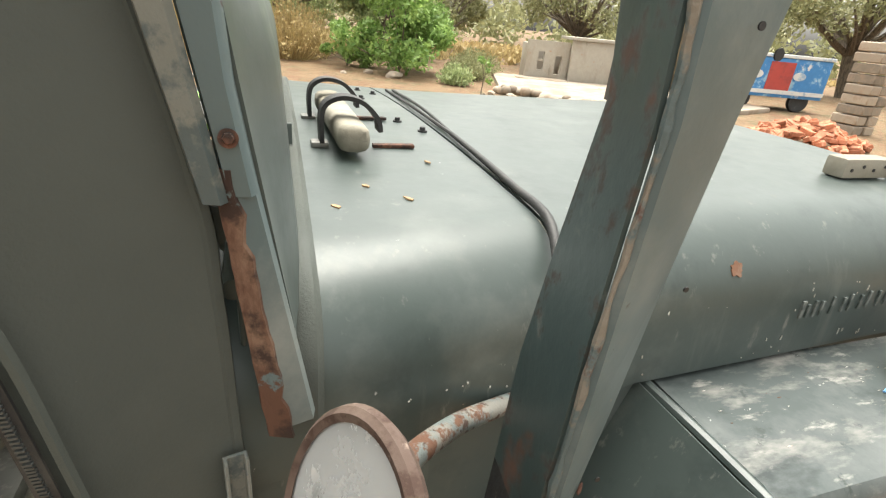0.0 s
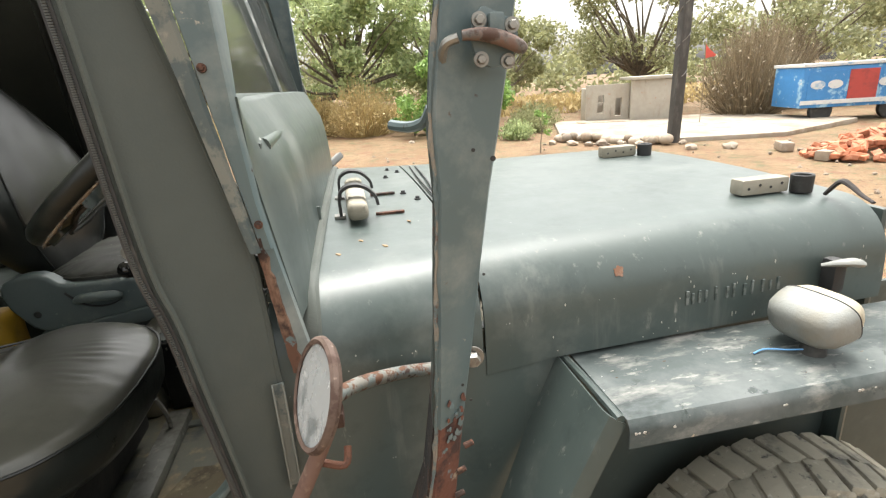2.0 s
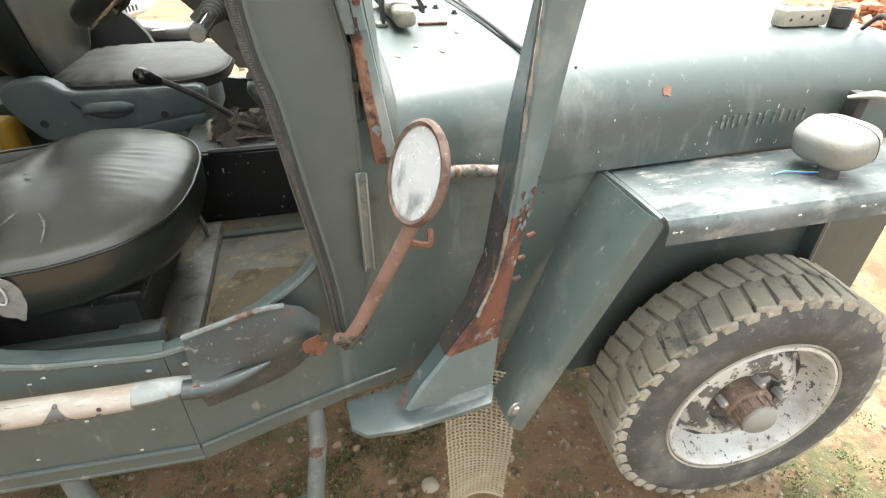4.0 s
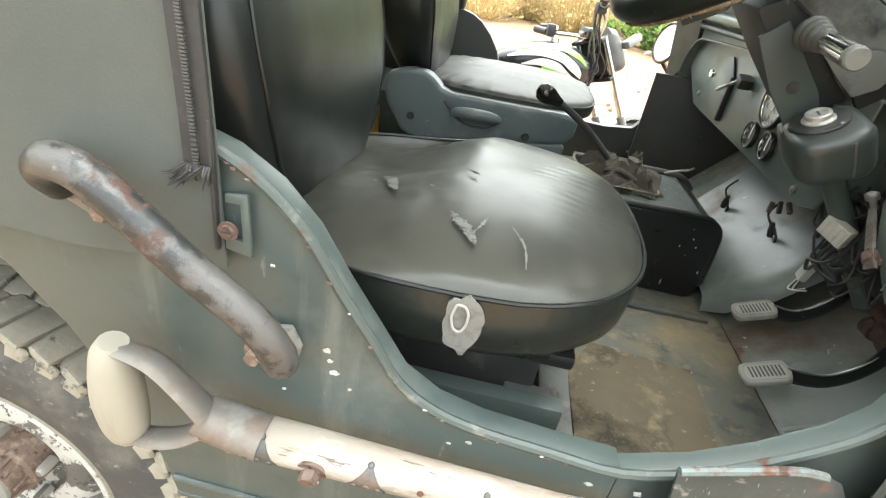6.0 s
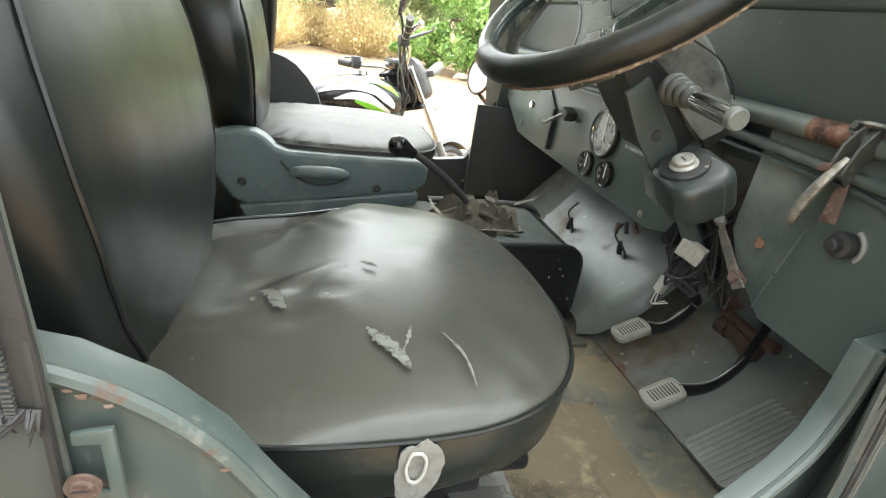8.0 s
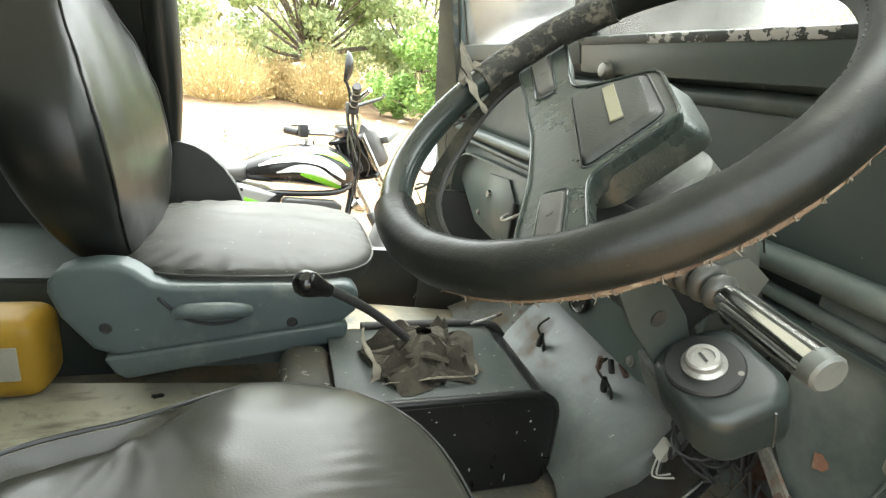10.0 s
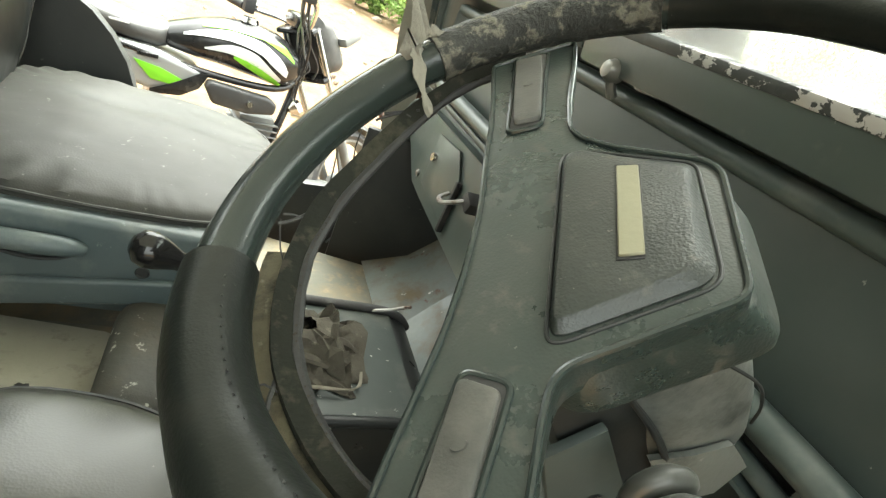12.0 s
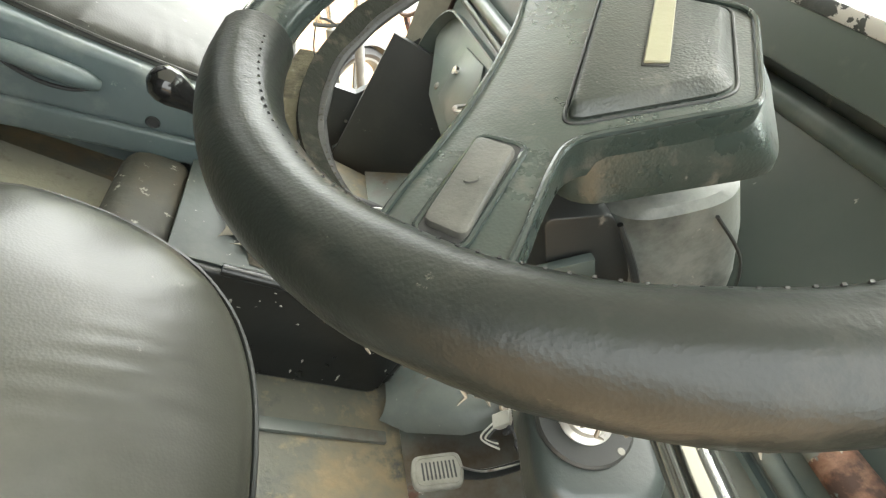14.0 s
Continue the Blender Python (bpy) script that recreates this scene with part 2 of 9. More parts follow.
YELLOW = make("yellow_plastic", (0.42, 0.25, 0.025), 0.5, 0.0, [((0.3, 0.2, 0.06), 12.0, 0.55, 0.75, 0.8)], (40.0, 0.2), 0.1)
LAMPG = make("frosted_lamp", (0.19, 0.195, 0.18), 0.5, 0.0, [((0.19, 0.165, 0.12), 10.0, 0.5, 0.8, 0.8)], (120.0, 0.3), 0.1)
MIRROR = make("old_mirror", (0.72, 0.74, 0.74), 0.2, 0.5, [((0.22, 0.25, 0.25), 22.0, 0.54, 0.66, 0.35, (1, 1, 0.5)), ((0.66, 0.68, 0.67), 7.0, 0.45, 0.75, 0.5), ((0.75, 0.76, 0.74), 60.0, 0.6, 0.7, 0.6)], None, 0.03)
MESHM = make("tan_rubber_mesh", (0.22, 0.185, 0.125), 0.8, 0.0, [((0.3, 0.26, 0.2), 20.0, 0.5, 0.8, 0.9)], (100.0, 0.3), 0.15)
GROUNDM = make("red_earth", (0.158, 0.096, 0.047), 0.95, 0.0, [((0.20, 0.13, 0.07), 0.7, 0.42, 0.62, 0.95), ((0.15, 0.068, 0.034), 2.0, 0.52, 0.64, 0.95), ((0.205, 0.148, 0.088), 4.2, 0.55, 0.66, 0.95), ((0.085, 0.083, 0.034), 3.4, 0.55, 0.63, 0.95), ((0.055, 0.042, 0.026), 26.0, 0.58, 0.66, 0.95), ((0.06, 0.042, 0.026), 6.5, 0.60, 0.68, 0.95), ((0.28, 0.215, 0.14), 60.0, 0.60, 0.67, 0.95), ((0.11, 0.06, 0.032), 12.0, 0.58, 0.66, 0.95)], (40.0, 0.9, 0.02), 0.25)


# ---- mesh tools ----
def part(name, bm, mat, parent=None, label="", flat=False, angle=38):
    """Links a bmesh as one mesh object, under a thing or a part."""
    bmesh.ops.recalc_face_normals(bm, faces=bm.faces[:])
    me = bpy.data.meshes.new(name)
    bm.to_mesh(me)
    bm.free()
    if not flat:
        for p in me.polygons:
            p.use_smooth = True
        me.set_sharp_from_angle(angle=radians(angle))
    me.materials.append(mat)
    ob = new(name, me)
    if parent is not None:
        ob.parent = parent
        ob.matrix_parent_inverse = base_of(parent).inverted()
    if label:
        ob["label"] = label
    return ob


def base_of(ob):
    """The world matrix of a thing or part, worked out from its own values."""
    m = ob.matrix_basis.copy()
    if ob.parent is not None:
        m = base_of(ob.parent) @ ob.matrix_parent_inverse @ m
    return m


def thing(name, at, label, category, group="", kind=""):
    e = new(name)
    e.location, e.empty_display_size = at, 0.1
    return tagged(e, label, category, group, kind)


def add(bm, other, m=None):
    """Adds another bmesh to bm."""
    if m is not None:
        bmesh.ops.transform(other, matrix=m, verts=other.verts[:])
    me = bpy.data.meshes.new("tmp")
    other.to_mesh(me)
    other.free()
    bm.from_mesh(me)
    bpy.data.meshes.remove(me)
    return bm


def joined(*bms):
    bm = bms[0]
    for o in bms[1:]:
        add(bm, o)
    return bm


def bevelled(bm, width, seg=2, angle=30):
    edges = [e for e in bm.edges if len(e.link_faces) == 2 and e.calc_face_angle(0) > radians(angle)]
    if width > 0 and edges:
        bmesh.ops.bevel(bm, geom=edges, offset=width, segments=seg, affect='EDGES', profile=0.6, clamp_overlap=True)
    return bm


def box(x0, x1, y0, y1, z0, z1, bevel=0.003, seg=2, m=None):
    bm = bmesh.new()
    bmesh.ops.create_cube(bm, size=1)
    bmesh.ops.transform(bm, matrix=Matrix.Translation(((x0 + x1) / 2, (y0 + y1) / 2, (z0 + z1) / 2)) @ Matrix.Diagonal((x1 - x0, y1 - y0, z1 - z0, 1)), verts=bm.verts[:])
    bevelled(bm, bevel, seg)
    if m is not None:
        bmesh.ops.transform(bm, matrix=m, verts=bm.verts[:])
    return bm


def spline(points, steps=6, closed=False):
    """Points on a smooth curve through the given ones."""
    p = [Vector(q) for q in points]
    n, out = len(p), []
    for i in range(n if closed else n - 1):
        a, b, c, d = (p[(i - 1) % n], p[i], p[(i + 1) % n], p[(i + 2) % n]) if closed else (p[max(i - 1, 0)], p[i], p[i + 1], p[min(i + 2, n - 1)])
        for k in range(steps):
            t = k / steps
            out.append(0.5 * ((2 * b) + (c - a) * t + (2 * a - 5 * b + 4 * c - d) * t * t + (3 * b - a - 3 * c + d) * t ** 3))
    if not closed:
        out.append(p[-1])
    return out


def loft(rings, closed=True, caps=True, wrap=False):
    """A skin over rings of equal length; wrap joins the last ring to the first."""
    bm = bmesh.new()
    vs = [[bm.verts.new(v) for v in r] for r in rings]
    n = len(vs[0])
    for i in range(len(vs) if wrap else len(vs) - 1):
        a, b = vs[i], vs[(i + 1) % len(vs)]
        for j in range(n if closed else n - 1):
            bm.faces.new((a[j], a[(j + 1) % n], b[(j + 1) % n], b[j]))
    if caps and closed and not wrap:
        bm.faces.new(vs[0])
        bm.faces.new(vs[-1])
    return bm


def tube(points, r, sides=12, closed=False, steps=6, flat=1.0):
    """A round bar along a smooth curve; r: a radius, or one at each point."""
    rs = [r] * len(points) if isinstance(r, (int, float)) else list(r)
    pts = spline(points, steps, closed) if steps > 1 else [Vector(p) for p in points]
    rr = [v.x for v in spline([(q, 0, 0) for q in rs], steps, closed)] if steps > 1 else rs
    n, rings, up = len(pts), [], None
    for i, p in enumerate(pts):
        d = (pts[(i + 1) % n] - pts[i - 1]) if closed else (pts[min(i + 1, n - 1)] - pts[max(i - 1, 0)])
        d.normalize()
        if up is None:
            up = d.cross(Vector((0, 0, 1)))
            up = up.normalized() if up.length > 0.1 else d.cross(Vector((0, 1, 0))).normalized()
        else:
            up = (up - d * up.dot(d)).normalized()
        side = d.cross(up)
        rings.append([p + rr[i] * (math.cos(a) * up + math.sin(a) * side * flat) for a in [2 * math.pi * k / sides for k in range(sides)]])
    return loft(rings, True, not closed, closed)


def lathe(profile, m=None, n=32):
    """Turns (radius, height) pairs round z, then places them by m."""
    bm = bmesh.new()
    rings = []
    for r, h in profile:
        rings.append([bm.verts.new((r * math.cos(2 * math.pi * k / n), r * math.sin(2 * math.pi * k / n), h)) for k in range(n)] if r > 1e-5 else [bm.verts.new((0, 0, h))])
    for a, b in zip(rings, rings[1:]):
        for k in range(n):
            q = [a[k % len(a)], a[(k + 1) % len(a)], b[(k + 1) % len(b)], b[k % len(b)]]
            q = list(dict.fromkeys(q))
            if len(q) > 2:
                bm.faces.new(q)
    if m is not None:
        bmesh.ops.transform(bm, matrix=m, verts=bm.verts[:])
    return bm


def prism(poly, depth, m, bevel=0.002, seg=2):
    """A flat outline (u, v) given thickness along w, then placed by m."""
    bm = bmesh.new()
    lo, hi = [bm.verts.new((u, v, 0)) for u, v in poly], [bm.verts.new((u, v, depth)) for u, v in poly]
    n = len(poly)
    bm.faces.new(lo[::-1])
    bm.faces.new(hi)
    for i in range(n):
        bm.faces.new((lo[i], lo[(i + 1) % n], hi[(i + 1) % n], hi[i]))
    bmesh.ops.recalc_face_normals(bm, faces=bm.faces[:])
    bevelled(bm, bevel, seg, 40)
    bmesh.ops.transform(bm, matrix=m, verts=bm.verts[:])
    return bm


def rounded(poly, r, n=5):
    """The outline with its corners rounded off."""
    out, k = [], len(poly)
    for i in range(k):
        a, b, c = Vector(poly[i - 1]), Vector(poly[i]), Vector(poly[(i + 1) % k])
        p = b + (a - b) * min(0.45, r / max(1e-6, (a - b).length))
        q = b + (c - b) * min(0.45, r / max(1e-6, (c - b).length))
        for j in range(n + 1):
            t = j / n
            out.append(tuple(p * (1 - t) ** 2 + b * 2 * t * (1 - t) + q * t * t))
    return out


def sheet(rows, thick):
    """A bent sheet through rows of points, given thickness."""
    bm = loft([[Vector(p) for p in r] for r in rows], False, False)
    bmesh.ops.recalc_face_normals(bm, faces=bm.faces[:])
    bmesh.ops.solidify(bm, geom=bm.faces[:], thickness=thick)
    return bm


def axes(origin, u, v):
    """The pose whose first two axes lie along u and v."""
    u = Vector(u).normalized()
    w = u.cross(Vector(v)).normalized()
    v = w.cross(u)
    m = Matrix((u, v, w)).transposed().to_4x4()
    m.translation = origin
    return m


XZ = Matrix(((1, 0, 0, 0), (0, 0, 1, 0), (0, 1, 0, 0), (0, 0, 0, 1)))  # (u, v, w) -> (x, w, z)
YZ = Matrix(((0, 0, 1, 0), (1, 0, 0, 0), (0, 1, 0, 0), (0, 0, 0, 1)))  # (u, v, w) -> (w, y, z)


def at_y(y):
    return Matrix.Translation((0, y, 0)) @ XZ


def at_x(x):
    return Matrix.Translation((x, 0, 0)) @ YZ


def bolt(p, d, r=0.008, h=0.006):
    """A hexagon bolt head with its washer, at p along d."""
    q = Vector(d).to_track_quat('Z', 'Y').to_matrix().to_4x4()
    q.translation = p
    return joined(lathe([(0, -0.002), (r * 1.6, -0.002), (r * 1.6, 0.0015), (r, 0.0015)], q, 20), lathe([(0, 0.001), (r, 0.001), (r, h), (r * 0.85, h * 1.15), (0, h * 1.15)], q, 6))


def ovalring(cx, cy, rx, ry, n=40, e=2.6):
    """A rounded-square outline."""
    out = []
    for k in range(n):
        a = 2 * math.pi * k / n
        c, s = math.cos(a), math.sin(a)
        out.append((cx + rx * math.copysign(abs(c) ** (2 / e), c), cy + ry * math.copysign(abs(s) ** (2 / e), s)))
    return out


def under(name, at, parent):
    """A part made of pieces: an empty under its thing."""
    e = new(name)
    e.location, e.empty_display_size = at, 0.05
    e.parent, e.matrix_parent_inverse = parent, base_of(parent).inverted()
    return e


# ---- the ground ----
GZ = -0.10


def ground_mesh():
    bm = bmesh.new()
    steps = [-400, -150, -60, -25, -12] + [-6 + 0.25 * i for i in range(73)] + [16, 25, 60, 150, 400]
    grid = [[bm.verts.new((x, y, GZ + (0.02 * noise.noise(Vector((x * 1.3, y * 1.3, 0))) + 0.05 * noise.noise(Vector((x * 0.3, y * 0.3, 4))) - 0.03 if -11 < x < 15 and -11 < y < 15 else 0) + (0.012 * max(0, y - 18) if y < 40 else 0.012 * 22))) for y in steps] for x in steps]
    for i in range(len(steps) - 1):
        for j in range(len(steps) - 1):
            bm.faces.new((grid[i][j], grid[i + 1][j], grid[i + 1][j + 1], grid[i][j + 1]))
    return bm


tagged(part("ground", ground_mesh(), GROUNDM), "dry red earth yard with stones and straw", "ground", kind="structure")

# ---- the jeep ----
jeep = thing("jeep", (0.1, 0.72, GZ), "old dark grey-green open jeep with a canvas top", "jeep")
COWL = 0.21  # how far the cowl sides draw in, per metre


def side_y(x):
    return max(0.0, COWL * (x + 0.04))


# right tub side with its scooped door opening
edge = [(-0.50, 1.045), (-0.45, 1.03), (-0.41, 1.005), (-0.375, 0.968), (-0.345, 0.92), (-0.31, 0.87), (-0.28, 0.826), (-0.24, 0.80), (-0.19, 0.787), (-0.12, 0.780), (-0.045, 0.775)]
side_out = [(-1.5, 0.56), (-1.5, 1.045)] + edge + [(-0.045, 0.52), (-0.45, 0.542), (-0.545, 0.546), (-0.555, 0.60), (-0.57, 0.645), (-0.602, 0.72), (-0.64, 0.793), (-0.694, 0.862), (-0.78, 0.92), (-0.95, 0.95), (-1.12, 0.925), (-1.26, 0.83), (-1.36, 0.65), (-1.38, 0.56)]
tub = part("tub_side", prism(side_out, 0.03, at_y(0.0), 0.004), PAINT, jeep, "dark grey painted side panel with a scooped door opening")
front_edge = [(-0.045, 0.775), (0.03, 0.783), (0.097, 0.806), (0.16, 0.84), (0.19, 0.87), (0.205, 0.92), (0.208, 0.985)]
fu = Vector((1, COWL, 0)).normalized()
fm = axes((-0.045, 0, 0), fu, (0, 0, 1)) @ Matrix.Diagonal((1, 1, -1, 1))
part("cowl_side", prism([((x + 0.045) * 1.02, z) for x, z in front_edge + [(0.33, 0.985), (0.60, 0.95), (0.80, 0.93), (0.80, 0.62), (0.56, 0.55), (0.2, 0.545), (-0.045, 0.52)]], 0.022, fm, 0.003), PAINT, jeep)
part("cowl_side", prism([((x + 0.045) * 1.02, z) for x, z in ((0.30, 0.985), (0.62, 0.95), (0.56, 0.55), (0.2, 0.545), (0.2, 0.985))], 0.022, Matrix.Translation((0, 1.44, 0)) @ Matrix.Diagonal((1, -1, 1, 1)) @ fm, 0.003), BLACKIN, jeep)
lip = [(x, -0.004, z) for x, z in edge] + [(x, side_y(x) - 0.004, z) for x, z in front_edge[1:]]
part("door_lip", tube(lip, 0.0055, 8, steps=3), make("worn_lip", (0.05, 0.064, 0.058), 0.5, 0.0, [((0.19, 0.185, 0.16), 18.0, 0.56, 0.68, 0.8), ((0.08, 0.045, 0.03), 26.0, 0.6, 0.66, 0.9)], (40.0, 0.4), 0.2), jeep, "worn rolled edge of the door opening")
sill_line = [(-0.545, 0.006, 0.549), (-0.45, 0.006, 0.545), (-0.25, 0.006, 0.535), (-0.045, 0.006, 0.524)]
part("sill_roll", tube(sill_line, 0.0075, 10, steps=3), PAINT, jeep, "rolled bottom edge of the side panel")
part("sill_crease", tube([(x, -0.001, z + 0.034) for x, _, z in sill_line], 0.0045, 8, steps=3), PAINT, tub)
part("sill_crease", tube([(x, side_y(x) - 0.001, z) for x, z in ((-0.040, 0.558), (0.08, 0.570), (0.20, 0.578), (0.30, 0.580))], 0.004, 8, steps=3), PAINT, jeep)
# left tub side, seen through the cab
left_out = [(-1.5, 0.53), (-1.5, 1.07), (-0.43, 1.06), (-0.40, 1.052), (-0.37, 1.035), (-0.335, 1.0), (-0.305, 0.955), (-0.285, 0.90), (-0.25, 0.855), (-0.2, 0.82), (-0.05, 0.79), (0.1, 0.785), (0.19, 0.795), (0.24, 0.86), (0.25, 0.96), (0.32, 1.1), (0.32, 0.53)]
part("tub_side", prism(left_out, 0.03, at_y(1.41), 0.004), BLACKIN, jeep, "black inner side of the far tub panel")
part("door_rod", tube([(0.196, 1.404, 0.632), (0.210, 1.403, 0.656), (0.243, 1.402, 0.713), (0.257, 1.403, 0.745), (0.263, 1.406, 0.777)], [0.003, 0.0028, 0.0024, 0.0018, 0.0012], 8), RAILG, jeep, "thin steel rod on the inner side panel")
part("rod_clip", lathe([(0, 0.008), (0.005, 0.007), (0.0065, 0.0)], Matrix.Translation((0.243, 1.406, 0.713)) @ Matrix.Rotation(radians(90), 4, 'X'), 14), STEEL, jeep)
for x, z in ((0.198, 0.715), (0.288, 0.696), (0.284, 0.688)):
    part("side_rivet", lathe([(0, 0.004), (0.0035, 0.003), (0.0045, 0.0)], Matrix.Translation((x, 1.409, z)) @ Matrix.Rotation(radians(90), 4, 'X'), 12), STEEL, jeep)
part("rear_panel", box(-1.52, -1.49, 0.0, 1.44, 0.55, 1.05), PAINT, jeep)


# cowl and bonnet share one rounded section
def bonnet_ring(x, low, grow=0.0):
    ys = (0.145 + 0.045 * (x - 0.6)) if x > 0.6 else side_y(x) + 0.012 * (0.6 - x)
    ys += grow - (0.013 * (0.6 - x) + 0.001 if x < 0.6 else 0)
    top = 1.102 + 0.012 * max(0, 0.7 - x)
    r = 0.11
    pts = [(ys, low), (ys, low + 0.04), (ys + 0.002, top - r)]
    for k in range(1, 8):
        a = math.pi / 2 * k / 8
        pts.append((ys + 0.002 + r - r * math.cos(a), top - r + r * math.sin(a)))
    for y in (0.0, 0.25, 0.5, 0.75, 1.0):
        yy = ys + r + (0.72 - ys - r) * y
        pts.append((yy, top + 0.012 * y * (2 - y)))
    half = [(x, y, z) for y, z in pts]
    return half + [(x, 1.44 - y, z) for _, y, z in half[-2::-1]]


bonnet = part("bonnet", sheet([bonnet_ring(x, 0.912) for x in (0.575, 0.58, 0.7, 0.85, 1.0, 1.15, 1.3, 1.38, 1.40)], 0.004), PAINT, jeep, "dusty dark grey bonnet with a rounded shoulder")
part("bonnet_front", prism([(y, z) for _, y, z in bonnet_ring(1.395, 0.912)], 0.006, at_x(1.39), 0.002), PAINT, bonnet)
part("cowl", sheet([bonnet_ring(x, 0.95) for x in (0.262, 0.3, 0.36, 0.44, 0.52, 0.57)], 0.004), PAINT, jeep)

# right front fender: flat top, turned-down lip, sloping rear apron
FZ = 0.905


def fender_row(x):
    return [(x, 0.17, FZ), (x, -0.005, FZ), (x, -0.024, FZ - 0.003), (x, -0.032, FZ - 0.012), (x, -0.034, FZ - 0.022), (x, -0.034, FZ - 0.045)]


fender = part("fender", sheet([fender_row(x) for x in (0.735, 0.9, 1.1, 1.3, 1.5, 1.62)], 0.004), FENDERP, jeep, "flat fender top with scuffed chalky paint")


def apron_row(k):
    x, z = 0.712 - 0.212 * k, FZ + 0.002 - 0.425 * k
    yi, yo = 0.175 - 0.10 * k, -0.012 - 0.02 * k
    return [(x, yi, z), (x, yo + 0.012, z), (x + 0.004, yo, z - 0.002), (x + 0.014, yo - 0.005, z - 0.008), (x + 0.024, yo - 0.006, z - 0.014)]


part("fender_apron", sheet([apron_row(k / 8) for k in range(9)], 0.004), PAINT, jeep, "sloping sheet-metal apron behind the wheel")
part("fender_seam", tube([(0.722, 0.17, FZ - 0.002), (0.726, 0.07, FZ - 0.002), (0.728, -0.02, FZ - 0.004)], 0.007, 8), PAINT, fender)
part("inner_fender", box(0.62, 1.7, 0.26, 0.27, 0.25, 0.9), DARKIN, jeep)
part("fender", box(0.72, 1.6, 1.25, 1.47, 0.885, 0.905), FENDERP, jeep)
part("grille", box(1.42, 1.44, 0.22, 1.22, 0.42, 1.08, 0.01), PAINT, jeep)


BRONZE = make("dull_bronze", (0.15, 0.105, 0.08), 0.6, 0.2, [((0.25, 0.2, 0.16), 60.0, 0.5, 0.65, 0.6), ((0.07, 0.04, 0.03), 50.0, 0.58, 0.66, 0.9)], (120.0, 0.4), 0.2)
# wheels
def wheel(cx, cy, cz, turn=0.0, front=True):
    R, W = 0.365, 0.175
    m = Matrix.Translation((cx, cy, cz)) @ Matrix.Rotation(radians(turn), 4, 'Z') @ Matrix.Rotation(radians(90), 4, 'X')
    hub = new("wheel")
    hub.matrix_basis = m
    hub.parent = jeep
    hub.matrix_parent_inverse = base_of(jeep).inverted()
    prof = [(0.215, -W * 0.42), (0.235, -W * 0.52), (0.28, -W * 0.56), (0.325, -W * 0.53), (R - 0.018, -W * 0.46), (R - 0.014, -W * 0.2), (R - 0.013, 0), (R - 0.014, W * 0.2), (R - 0.018, W * 0.46), (0.325, W * 0.53), (0.28, W * 0.56), (0.235, W * 0.52), (0.215, W * 0.42)]
    bm = lathe(prof, None, 72)
    bmesh.ops.transform(bm, matrix=m, verts=bm.verts[:])
    tyre = part("tyre", bm, TYRESIDE, hub, "muddy tyre with deep block tread")
    part("tread_base", lathe([(R - 0.019, -W * 0.44), (R - 0.011, -W * 0.36), (R - 0.0065, -W * 0.2), (R - 0.006, 0), (R - 0.0065, W * 0.2), (R - 0.011, W * 0.36), (R - 0.019, W * 0.44)], m, 72), RUBBER, hub, "dust packed between the tread blocks")
    n = 44
    rest = bmesh.new()
    for k in range(n):
        for s in (-1, 1):
            a = 2 * math.pi * (k + (0.5 if s > 0 else 0)) / n
            lug = box(R - 0.02, R, 0.0 if s > 0 else -W * 0.48, W * 0.48 if s > 0 else 0.0, -0.0212, 0.0212, 0.005, 2)
            bmesh.ops.transform(lug, matrix=Matrix.Rotation(a, 4, 'Z') @ Matrix(((1, 0, 0, 0), (0, 0, 1, 0), (0, 1, 0, 0), (0, 0, 0, 1))) @ Matrix.Rotation(s * 0.22, 4, 'X'), verts=lug.verts[:])
            sh = box(R - 0.052, R - 0.007, -0.006, 0.006, -0.0185, 0.0185, 0.005, 1)
            bmesh.ops.transform(sh, matrix=Matrix.Rotation(a, 4, 'Z') @ Matrix.Translation((0, 0, s * W * 0.465)) @ Matrix(((1, 0, 0, 0), (0, 0, 1, 0), (0, 1, 0, 0), (0, 0, 0, 1))), verts=sh.verts[:])
            add(lug, sh)
            bmesh.ops.transform(lug, matrix=m, verts=lug.verts[:])
            if front:
                part("tread_block", lug, RUBBER, tyre)
            else:
                add(rest, lug)
    if front:
        rest.free()
    else:
        tagged(part("tread", rest, RUBBER, tyre), kind="stuff")
    rim = lathe([(0.224, 0.080), (0.220, 0.089), (0.213, 0.091), (0.207, 0.086), (0.203, 0.070), (0.197, 0.052), (0.190, 0.030), (0.178, 0.018)], m, 64)
    dish = lathe([(0.178, 0.018), (0.166, 0.020), (0.150, 0.040), (0.138, 0.050), (0.110, 0.055), (0.098, 0.050), (0.090, 0.030), (0.062, 0.028), (0.060, 0.015), (0.0, 0.015)], m, 64)
    part("dish", dish, RIMD, hub, "dark wheel dish with flaking silver paint")
    for k in range(8):
        a = 2 * math.pi * (k + 0.5) / 8
        part("rim_slot", tube([Vector(m @ Vector((0.169 * math.cos(a + q), 0.169 * math.sin(a + q), 0.0185))) for q in (-0.16, -0.08, 0.0, 0.08, 0.16)], [0.002, 0.0065, 0.0075, 0.0065, 0.002], 8, steps=2), BLACKR, hub)
    part("rim_bead", lathe([(0.228, 0.070), (0.232, 0.084), (0.228, 0.092), (0.223, 0.088)], m, 64), RUBBER, hub)
    part("rim", rim, RIMM, hub, "silver steel rim with flaking paint")
    part("hub_barrel", lathe([(0.064, 0.02), (0.060, 0.075), (0.048, 0.080), (0.046, 0.112)], m, 24), BRONZE, hub, "brown rusted hub barrel")
